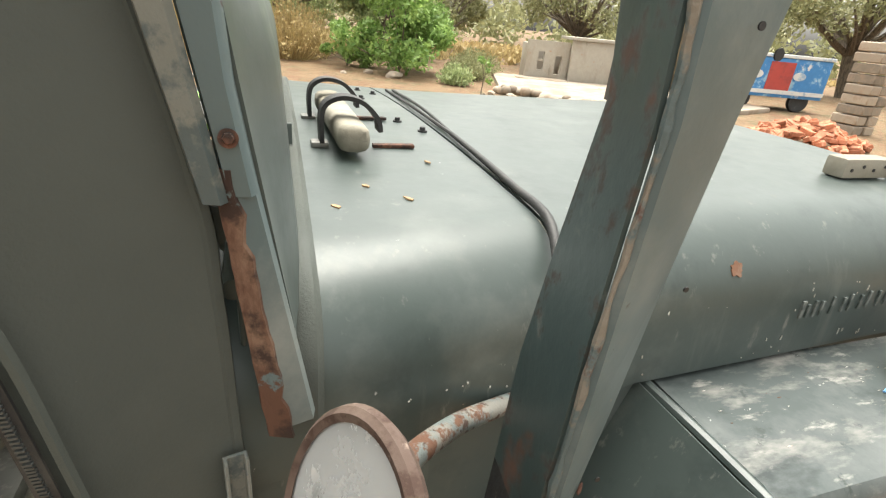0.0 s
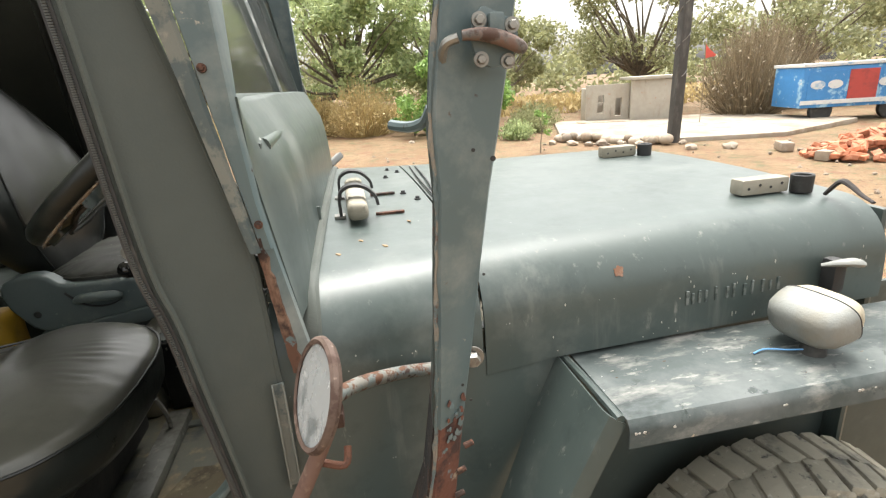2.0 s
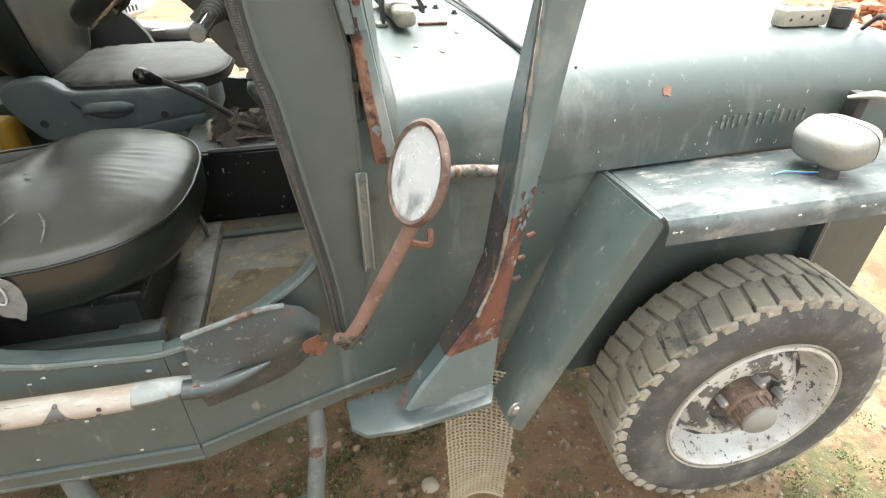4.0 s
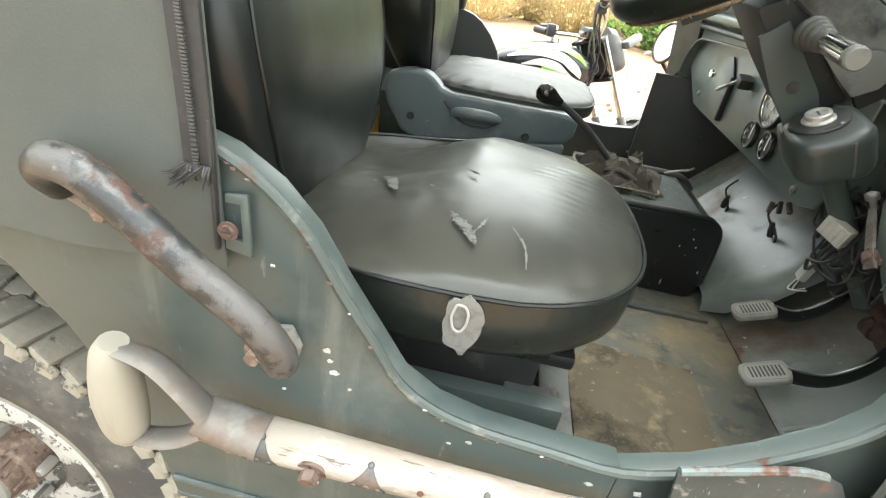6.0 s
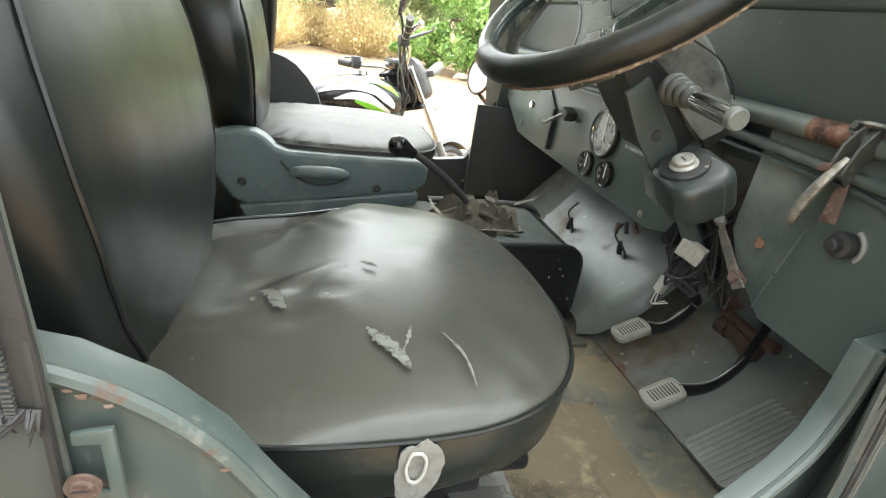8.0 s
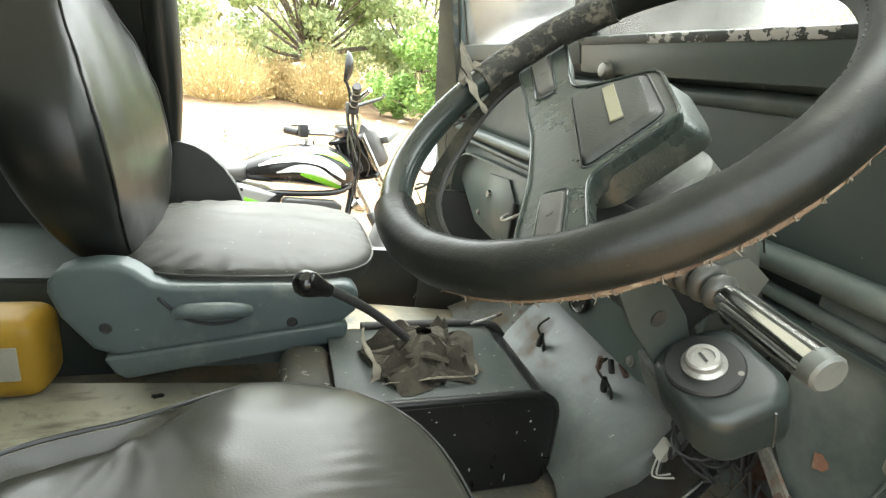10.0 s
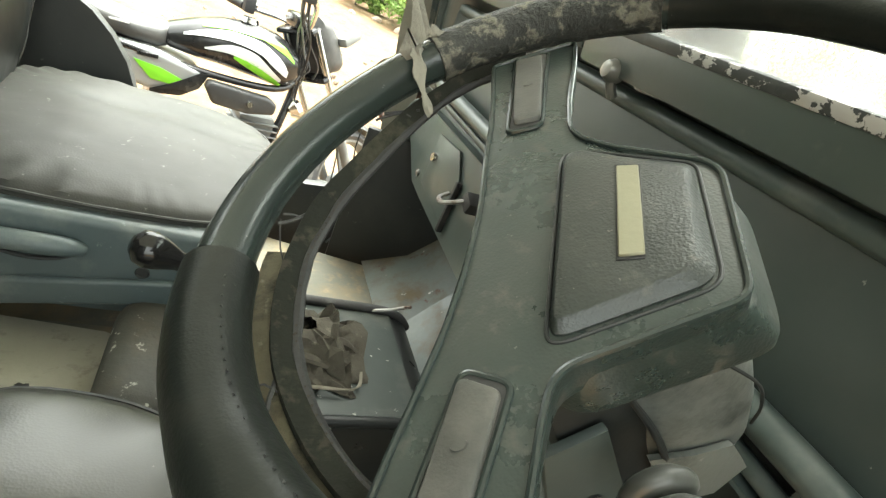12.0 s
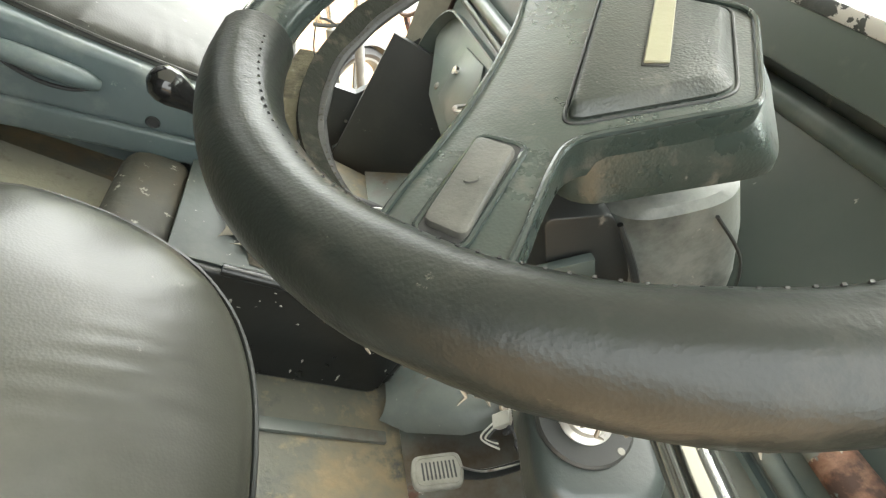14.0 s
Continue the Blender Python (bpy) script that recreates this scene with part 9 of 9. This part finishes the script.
# parked white car
car = thing("car", (-3.5, 7.1, GZ), "white small car parked beyond the motorcycle", "car")
CARM = Matrix.Translation((-3.5, 7.2, GZ)) @ Matrix.Rotation(radians(-24), 4, 'Z')
CARW = make("white_car_paint", (0.78, 0.79, 0.79), 0.22, 0.0, [((0.55, 0.5, 0.43), 3.0, 0.58, 0.9, 0.6)], None, 0.03)
CARG = make("car_glass", (0.02, 0.022, 0.024), 0.08, 0.0, [], None, 0.1)
rings = []
for x, w, zl, zh in ((-1.8, 0.66, 0.4, 0.85), (-1.74, 0.74, 0.26, 0.93), (-1.3, 0.79, 0.22, 0.97), (0.0, 0.81, 0.21, 0.95), (0.75, 0.81, 0.22, 0.94), (1.2, 0.79, 0.22, 0.88), (1.6, 0.74, 0.24, 0.76), (1.75, 0.66, 0.3, 0.66), (1.80, 0.58, 0.36, 0.58)):
    rings.append([CARM @ Vector((x, yy, zz)) for yy, zz in ovalring(0, (zl + zh) / 2, w, (zh - zl) / 2, 36, 4.5)])
part("body", loft(rings, True, True), CARW, car, "rounded white body")
rings = []
for z, xa, xb, w in ((0.90, -1.55, 1.0, 0.74), (1.1, -1.4, 0.62, 0.68), (1.32, -1.15, 0.25, 0.6), (1.42, -0.95, 0.02, 0.5)):
    rings.append([CARM @ Vector((xx, yy, z)) for xx, yy in ovalring((xa + xb) / 2, 0, (xb - xa) / 2, w, 36, 5)])
part("cabin", loft(rings, True, True), CARG, car, "dark glazed cabin")
part("roof", sheet([[CARM @ Vector((x, y, 1.44 - 0.05 * (y / 0.55) ** 2)) for y in (-0.55, -0.25, 0.0, 0.25, 0.55)] for x in (-1.05, -0.5, 0.1)], 0.03), CARW, car)
for s in (-1, 1):
    part("headlight", lathe([(0, 0.03), (0.07, 0.02), (0.11, 0.0), (0.1, -0.02)], CARM @ Matrix.Translation((1.66, s * 0.52, 0.62)) @ Matrix.Rotation(radians(90), 4, 'Y') @ Matrix.Rotation(radians(s * 25), 4, 'X') @ Matrix.Diagonal((0.75, 1.4, 1, 1)), 28), make("headlight_glass", (0.45, 0.47, 0.48), 0.12, 0.6, [], None, 0.2), car, "clear headlight")
    for x in (-1.15, 1.1):
        part("wheel", lathe([(0, 0.06), (0.17, 0.06), (0.2, 0.09), (0.27, 0.085), (0.285, 0.05), (0.285, -0.06), (0, -0.06)], CARM @ Matrix.Translation((x, s * 0.74, 0.283)) @ Matrix.Rotation(radians(90 * s * -1), 4, 'X'), 28), BLACKR, car)
part("bumper", tube([CARM @ Vector(p) for p in ((1.45, -0.78, 0.42), (1.68, -0.68, 0.42), (1.8, -0.4, 0.42), (1.83, 0, 0.42), (1.8, 0.4, 0.42), (1.68, 0.68, 0.42), (1.45, 0.78, 0.42))], 0.09, 10), CARW, car, "white front bumper")
part("grille", box(1.76, 1.815, -0.3, 0.3, 0.55, 0.64, 0.01, 1, CARM), BLACKR, car)
npl = part("number_plate", box(1.91, 1.925, -0.25, 0.25, 0.37, 0.48, 0.004, 1, CARM), WHITEC, car, "white plate with plain dark bars")
for k in range(7):
    part("plate_bar", box(1.925, 1.928, -0.20 + 0.06 * k, -0.165 + 0.06 * k, 0.395, 0.455, 0, 1, CARM), BLACKR, npl)

# clods and crumbs of earth on the ground beside the jeep
rng = np.random.default_rng(91)
bm = bmesh.new()
for k in range(420):
    x, y = rng.uniform(-0.9, 1.2), rng.uniform(-0.55, 0.75)
    r = 0.004 + 0.016 * rng.random() ** 3
    o = bmesh.ops.create_icosphere(bm, subdivisions=1, radius=r)
    sq = Vector((rng.uniform(0.8, 1.4), rng.uniform(0.8, 1.4), rng.uniform(0.5, 0.8)))
    for v in o["verts"]:
        c = v.co.copy()
        v.co = Vector((x, y, GZ + r * 0.2)) + Vector((c.x * sq.x, c.y * sq.y, c.z * sq.z)) * (1 + 0.5 * noise.noise(c * 90 + Vector((k, 0, 0))))
tagged(part("earth_clods", bm, make("earth_clod", (0.17, 0.105, 0.06), 0.95, 0.0, [((0.26, 0.2, 0.14), 9.0, 0.5, 0.6, 0.95), ((0.09, 0.06, 0.04), 14.0, 0.5, 0.6, 0.95)], (90.0, 0.6), 0.3)), "brown earth clods scattered on the ground beside the jeep", "clods", kind="stuff")


# ---- motorcycle parked beside the jeep ----
bike = thing("motorcycle", (0.1, 2.5, GZ), "black motorcycle with white and green stripes on its stand", "motorcycle")
BK = Matrix.Translation((-0.035, 2.46, GZ)) @ Matrix.Rotation(radians(15), 4, 'Z') @ Matrix.Rotation(radians(-3), 4, 'X')
BBLACK = make("bike_black", (0.014, 0.014, 0.014), 0.2, 0.0, [((0.10, 0.095, 0.085), 8.0, 0.55, 1.0, 0.5)], None, 0.1)
BWHITE = make("bike_white", (0.62, 0.64, 0.63), 0.25, 0.0, [((0.42, 0.4, 0.36), 9.0, 0.6, 0.9, 0.5)], None, 0.05)
BGREEN = make("bike_green", (0.18, 0.52, 0.03), 0.3, 0.0, [((0.3, 0.5, 0.12), 9.0, 0.6, 0.9, 0.5)], None, 0.08)
BGREY = make("bike_grey", (0.13, 0.135, 0.13), 0.45, 0.2, [(DUST, 12.0, 0.5, 0.9, 0.8)], (80.0, 0.2), 0.15)
BSEAT = make("bike_seat", (0.03, 0.031, 0.031), 0.5, 0.0, [((0.12, 0.115, 0.1), 5.0, 0.45, 0.9, 0.6)], (300.0, 0.2, 0.001), 0.1)
GLOSSM = make("clean_mirror", (0.8, 0.82, 0.82), 0.05, 1.0, [], None, 0.02)


def on_bike(bm):
    bmesh.ops.transform(bm, matrix=BK, verts=bm.verts[:])
    return bm


TX = [-0.33, -0.30, -0.22, -0.12, 0.0, 0.09, 0.145, 0.175, 0.185]
TW = [0.05, 0.075, 0.10, 0.125, 0.142, 0.142, 0.125, 0.09, 0.05]
TB = [0.86, 0.845, 0.835, 0.83, 0.815, 0.80, 0.81, 0.84, 0.87]
TT = [0.905, 0.93, 0.965, 0.995, 1.01, 0.995, 0.97, 0.945, 0.92]


def ease(x, ys):
    i = max(0, min(len(TX) - 2, sum(1 for q in TX if q <= x) - 1))
    t = min(1, max(0, (x - TX[i]) / (TX[i + 1] - TX[i])))
    return ys[i] + (ys[i + 1] - ys[i]) * t


def tank_at(x, a, grow=0.0):
    w, b, tp = ease(x, TW), ease(x, TB), ease(x, TT)
    c, s = math.cos(a), math.sin(a)
    return (x, -(w + grow) * math.copysign(abs(c) ** 0.7, c), (b + tp) / 2 + ((tp - b) / 2 + grow) * math.copysign(abs(s) ** 0.8, s))


tank = part("fuel_tank", on_bike(loft([[Vector(tank_at(x, 2 * math.pi * k / 32)) for k in range(32)] for x in TX], True, True)), BBLACK, bike, "glossy black fuel tank with stripes")


def stripe(pts, mat, name="tank_stripe"):
    """A band on the tank's near side: (x, middle angle, half width in radians)."""
    p = spline(pts, 6)
    rows = [[Vector(tank_at(q.x, radians(q.y + q.z * k / 3), 0.0025)) for k in (-3, -2, -1, 0, 1, 2, 3)] for q in p]
    return part(name, on_bike(sheet(rows, 0.001)), mat, tank)


stripe([(-0.27, 24, 5), (-0.18, 30, 12), (-0.06, 24, 13), (0.05, 6, 11), (0.11, -10, 7)], BWHITE)
stripe([(-0.20, -6, 2), (-0.10, 0, 8), (0.0, -10, 9), (0.09, -30, 5)], BWHITE)
stripe([(-0.21, 56, 4), (-0.12, 56, 10), (0.0, 48, 12), (0.08, 34, 10), (0.13, 18, 4)], BGREEN)
stripe([(-0.10, -12, 3), (-0.02, -24, 11), (0.05, -38, 12), (0.10, -48, 5)], BGREEN)
part("tank_cap", on_bike(lathe([(0, 0.02), (0.03, 0.018), (0.034, 0)], Matrix.Translation((-0.03, 0, 1.008)), 20)), CHROME, tank)
# long saddle
SXs, rows = [(-1.0, 0.97, 0.10), (-0.9, 0.985, 0.12), (-0.7, 0.97, 0.125), (-0.55, 0.945, 0.12), (-0.42, 0.92, 0.105), (-0.34, 0.915, 0.085), (-0.31, 0.92, 0.05)], []
for x, z, w in SXs:
    rows.append([Vector((x, yy, zz)) for yy, zz in ovalring(0, z - 0.035, w, 0.04 + 0.02 * (x < -0.6), 28, 3)])
part("saddle", on_bike(loft(rows, True, True)), BSEAT, bike, "long black dusty saddle")
part("saddle_mark", on_bike(box(-0.52, -0.44, -0.113, -0.10, 0.905, 0.912, 0.001, 1)), BWHITE, bike)
# side covers
tail = [(-0.85, 0.85), (-0.6, 0.86), (-0.36, 0.845), (-0.19, 0.80), (-0.23, 0.745), (-0.36, 0.70), (-0.6, 0.76), (-0.85, 0.80)]
part("side_cover", on_bike(prism(tail, 0.24, Matrix.Translation((0, -0.12, 0)) @ XZ, 0.02, 3)), make("bike_silver", (0.30, 0.31, 0.31), 0.35, 0.3, [(DUST, 9.0, 0.5, 0.9, 0.6)], None, 0.1), bike, "silver and green side cover")
part("cover_stripe", on_bike(prism([(-0.42, 0.80), (-0.33, 0.785), (-0.26, 0.76), (-0.30, 0.735), (-0.36, 0.74)], 0.004, Matrix.Translation((0, -0.124, 0)) @ XZ, 0.001)), BGREEN, bike)
part("cover_stripe", on_bike(prism([(-0.28, 0.745), (-0.2, 0.80), (-0.17, 0.80), (-0.2, 0.74), (-0.26, 0.70), (-0.36, 0.69), (-0.36, 0.705)], 0.006, Matrix.Translation((0, -0.126, 0)) @ XZ, 0.001)), BBLACK, bike)
part("cover_mark", on_bike(box(-0.41, -0.345, -0.125, -0.12, 0.815, 0.828, 0.001, 1)), BBLACK, bike)
part("tool_box", on_bike(prism([(-0.185, 0.76), (-0.17, 0.785), (0.06, 0.765), (0.095, 0.745), (0.09, 0.70), (-0.02, 0.685), (-0.15, 0.70)], 0.05, Matrix.Translation((0, -0.15, 0)) @ XZ, 0.014, 3)), BSEAT, bike, "dark grey plastic tool box cover")
part("box_bolt", on_bike(lathe([(0, 0.010), (0.012, 0.010), (0.015, 0.0)], Matrix.Translation((-0.015, -0.15, 0.728)) @ Matrix.Rotation(radians(90), 4, 'X'), 20)), CHROME, bike, "round bright bolt")
# frame, engine, exhaust
part("frame_tube", on_bike(tube([(0.21, 0, 0.98), (0.19, -0.02, 0.78), (0.14, -0.06, 0.6), (0.08, -0.08, 0.36), (-0.2, -0.09, 0.30), (-0.4, -0.09, 0.36)], 0.017, 10)), BBLACK, bike)
part("frame_tube", on_bike(tube([(0.2, -0.03, 0.86), (0.09, -0.1, 0.80), (-0.2, -0.1, 0.80), (-0.5, -0.11, 0.84), (-0.95, -0.1, 0.88)], 0.014, 10)), BBLACK, bike)
part("engine", on_bike(joined(lathe([(0, -0.12), (0.13, -0.12), (0.14, -0.1), (0.14, 0.1), (0.13, 0.12), (0, 0.12)], Matrix.Translation((-0.08, 0, 0.42)) @ Matrix.Rotation(radians(90), 4, 'X'), 28), box(-0.02, 0.13, -0.07, 0.07, 0.46, 0.66, 0.012, 2))), BGREY, bike, "grey alloy engine")
for k in range(6):
    part("cooling_fin", on_bike(box(-0.035, 0.145, -0.085, 0.085, 0.50 + 0.026 * k, 0.506 + 0.026 * k, 0.002, 1)), BGREY, bike)
part("exhaust", on_bike(tube([(0.13, -0.05, 0.55), (0.20, -0.09, 0.45), (0.14, -0.13, 0.27), (-0.1, -0.15, 0.22), (-0.4, -0.17, 0.25), (-1.0, -0.19, 0.33)], [0.02, 0.02, 0.021, 0.024, 0.04, 0.045], 12)), CHROME, bike, "chromed exhaust pipe")
part("horn", on_bike(lathe([(0, 0.02), (0.04, 0.02), (0.045, 0.0), (0.02, -0.03), (0, -0.03)], Matrix.Translation((0.21, -0.06, 0.72)) @ Matrix.Rotation(radians(60), 4, 'Y'), 20)), CHROME, bike)
# steering: fork, wheel, mudguard, headlight, bars
TURN = 32
ST = BK @ Matrix.Translation((0.185, 0, 0.97)) @ Matrix.Rotation(radians(-29), 4, 'Y') @ Matrix.Rotation(radians(TURN), 4, 'Z')


def on_fork(bm):
    bmesh.ops.transform(bm, matrix=ST, verts=bm.verts[:])
    return bm


for s in (-1, 1):
    part("fork_tube", on_fork(tube([(0.03, s * 0.085, 0.07), (0.03, s * 0.085, -0.40)], 0.0165, 12, steps=1)), CHROME, bike, "bright fork tube")
    part("fork_slider", on_fork(tube([(0.03, s * 0.085, -0.36), (0.03, s * 0.085, -0.74)], 0.023, 12, steps=1)), BGREY, bike)
part("fork_yoke", on_fork(box(-0.01, 0.05, -0.10, 0.10, 0.055, 0.078, 0.01, 2)), BBLACK, bike)
part("fork_yoke", on_fork(box(-0.01, 0.05, -0.10, 0.10, -0.15, -0.125, 0.01, 2)), BBLACK, bike)
part("headlight_cowl", on_fork(loft([[Vector((x, yy, zz)) for yy, zz in ovalring(0, z, w, h, 24, 5)] for x, z, w, h in ((0.04, -0.03, 0.085, 0.11), (0.07, -0.01, 0.105, 0.125), (0.12, -0.03, 0.105, 0.115), (0.16, -0.06, 0.085, 0.085), (0.17, -0.06, 0.065, 0.065))], True, True)), BSEAT, bike, "black headlight cowl")
part("headlight_glass", on_fork(lathe([(0, 0.02), (0.05, 0.012), (0.068, 0)], Matrix.Translation((0.168, 0, -0.06)) @ Matrix.Rotation(radians(90), 4, 'Y'), 24)), bpy.data.materials["headlight_glass"], bike)
part("cowl_arm", on_fork(box(0.14, 0.26, -0.14, -0.09, -0.04, 0.0, 0.012, 2)), BGREY, bike)
fw = under("front_wheel", BK @ Vector((0.55, 0.06, 0.31)), bike)
FWM = ST @ Matrix.Translation((0.045, 0, -0.735)) @ Matrix.Rotation(radians(90), 4, 'X')
part("tyre", lathe([(0.245, -0.034), (0.27, -0.045), (0.295, -0.034), (0.305, 0.0), (0.295, 0.034), (0.27, 0.045), (0.245, 0.034)], FWM, 48), BLACKR, fw)
part("rim", lathe([(0.24, -0.036), (0.25, -0.038), (0.252, 0.038), (0.24, 0.036), (0.225, 0.01), (0.225, -0.01), (0.24, -0.036)], FWM, 48), BGREY, fw)
part("hub", lathe([(0, -0.06), (0.06, -0.06), (0.065, 0.05), (0, 0.06)], FWM, 24), BGREY, fw)
for k in range(5):
    for q in (-0.10, 0.10):
        a = 2 * math.pi * k / 5
        part("spoke", tube([FWM @ Vector((0.055 * math.cos(a), 0.055 * math.sin(a), 0)), FWM @ Vector((0.232 * math.cos(a + q), 0.232 * math.sin(a + q), 0))], 0.010, 6, steps=1), BGREY, fw)
mg = []
for k in range(19):
    a = radians(22 + 150 * k / 18)
    mg.append([FWM @ Vector((q * math.cos(a), q * math.sin(a), w)) for q, w in ((0.315, -0.058), (0.335, -0.05), (0.347, -0.02), (0.347, 0.02), (0.335, 0.05), (0.315, 0.058))])
part("mudguard", sheet(mg, 0.003), make("bike_dusty_black", (0.045, 0.045, 0.042), 0.45, 0.0, [((0.16, 0.155, 0.14), 6.0, 0.48, 0.9, 0.7)], None, 0.15), bike, "dusty black front mudguard")
part("handlebar", on_bike(tube([(0.12, -0.34, 1.275), (0.10, -0.22, 1.20), (0.16, -0.14, 1.15), (0.17, -0.08, 1.06), (0.16, 0.06, 1.045), (0.12, 0.12, 1.045), (0.05, 0.17, 1.04), (-0.01, 0.20, 1.04)], 0.011, 10)), CHROME, bike, "bent handlebar")
part("grip", on_bike(tube([(0.06, -0.345, 1.285), (0.085, -0.28, 1.24), (0.10, -0.22, 1.20)], [0.017, 0.016, 0.017], 12)), BLACKR, bike, "ribbed rubber grip")
part("grip", on_bike(tube([(-0.055, 0.27, 1.045), (-0.035, 0.235, 1.043), (-0.01, 0.20, 1.04)], [0.019, 0.019, 0.019], 12)), BLACKR, bike)
part("switch_box", on_bike(box(-0.02, 0.025, 0.15, 0.20, 1.02, 1.085, 0.012, 2)), BLACKR, bike)
part("clutch_lever", on_bike(tube([(0.03, 0.17, 1.055), (0.04, 0.21, 1.075), (-0.03, 0.26, 1.07)], 0.007, 8)), BGREY, bike)
for k in range(6):
    p0, p1 = Vector((0.062, -0.34, 1.282)), Vector((0.098, -0.225, 1.204))
    q = (p1 - p0).to_track_quat('Z', 'Y').to_matrix().to_4x4()
    q.translation = p0.lerp(p1, (k + 0.5) / 6)
    part("grip_rib", on_bike(lathe([(0.015, -0.003), (0.0195, -0.002), (0.0195, 0.002), (0.015, 0.003)], q, 14)), RUBBER if k % 2 else BLACKR, bike)
part("switch_box", on_bike(box(0.075, 0.125, -0.225, -0.18, 1.165, 1.215, 0.01, 2)), BLACKR, bike)
part("brake_lever", on_bike(tube([(0.12, -0.20, 1.20), (0.17, -0.24, 1.225), (0.19, -0.31, 1.245), (0.17, -0.37, 1.26)], [0.008, 0.008, 0.006, 0.006], 8)), BGREY, bike)
for s, p in ((-1, Vector((0.045, -0.27, 1.355))),):
    m = look(p, p + Vector((-1, 0.45, 0.1))) @ Matrix.Diagonal((0.62, 1, 1, 1))
    part("mirror_shell", on_bike(lathe([(0, 0.025), (0.03, 0.022), (0.055, 0.01), (0.066, -0.004), (0.06, -0.008)], m, 28)), BBLACK, bike, "black oval mirror shell")
    part("mirror_glass", on_bike(lathe([(0, -0.006), (0.06, -0.006), (0.06, -0.003)], m, 28)), GLOSSM, bike)
    part("mirror_stem", on_bike(tube([p + Vector((0, 0, -0.06)), p + Vector((0.02, 0.015, -0.10)), Vector((0.09, s * 0.21, 1.2))], 0.0065, 8)), BLACKR, bike)
random.seed(52)
for k in range(6):
    e = Vector((random.uniform(0.14, 0.24), random.uniform(-0.09, 0.0), random.uniform(0.74, 0.92)))
    p0 = Vector((0.095 + random.uniform(-0.015, 0.015), -0.195 + random.uniform(-0.02, 0.02), 1.19))
    part("cable", on_bike(tube([p0, p0 + Vector((0.01, 0.01, -0.07)), p0.lerp(e, 0.5) + Vector((random.uniform(-0.02, 0.03), random.uniform(-0.03, 0.0), random.uniform(-0.02, 0.04))), e + Vector((0.0, -0.02, 0.06)), e], random.choice((0.003, 0.004, 0.0045)), 6)), BGREY if k % 3 == 1 else BLACKR, bike, "control cable")
for k in range(3):
    e = Vector((0.16 + 0.018 * k, -0.055, 0.80 - 0.03 * k))
    part("wire", on_bike(tube([(0.15 + 0.01 * k, -0.06, 0.99), (0.19 + 0.012 * k, -0.085, 0.93 - 0.01 * k), (0.16 + 0.014 * k, -0.075, 0.86), e], 0.004, 6)), BLACKR, bike)
part("instrument_pod", on_bike(box(0.12, 0.19, -0.07, 0.08, 1.045, 1.10, 0.02, 2)), BBLACK, bike)
# far side fairing pieces, rear wheel, stand
rw = under("rear_wheel", BK @ Vector((-0.72, 0, 0.31)), bike)
RWM = BK @ Matrix.Translation((-0.72, 0, 0.31)) @ Matrix.Rotation(radians(90), 4, 'X')
part("tyre", lathe([(0.235, -0.04), (0.265, -0.05), (0.295, -0.04), (0.31, 0.0), (0.295, 0.04), (0.265, 0.05), (0.235, 0.04)], RWM, 48), BLACKR, rw)
part("rim", lathe([(0.23, -0.036), (0.24, -0.038), (0.242, 0.038), (0.23, 0.036), (0.215, 0), (0.23, -0.036)], RWM, 48), BGREY, rw)
for k in range(5):
    a = 2 * math.pi * k / 5
    part("spoke", tube([RWM @ Vector((0, 0, 0)), RWM @ Vector((0.222 * math.cos(a), 0.222 * math.sin(a), 0))], 0.014, 6, steps=1), BGREY, rw)
part("rear_shock", on_bike(tube([(-0.66, -0.12, 0.34), (-0.6, -0.125, 0.8)], 0.024, 12, steps=1)), CHROME, bike)
part("rear_mudguard", on_bike(sheet([[(-0.72 + 0.35 * math.cos(radians(a)), w, 0.31 + 0.35 * math.sin(radians(a))) for w in (-0.07, -0.03, 0.03, 0.07)] for a in range(60, 190, 12)], 0.004)), BBLACK, bike)
part("side_stand", on_bike(tube([(-0.1, 0.1, 0.32), (-0.14, 0.16, 0.15), (-0.16, 0.2, -0.01)], 0.012, 8)), BBLACK, bike)
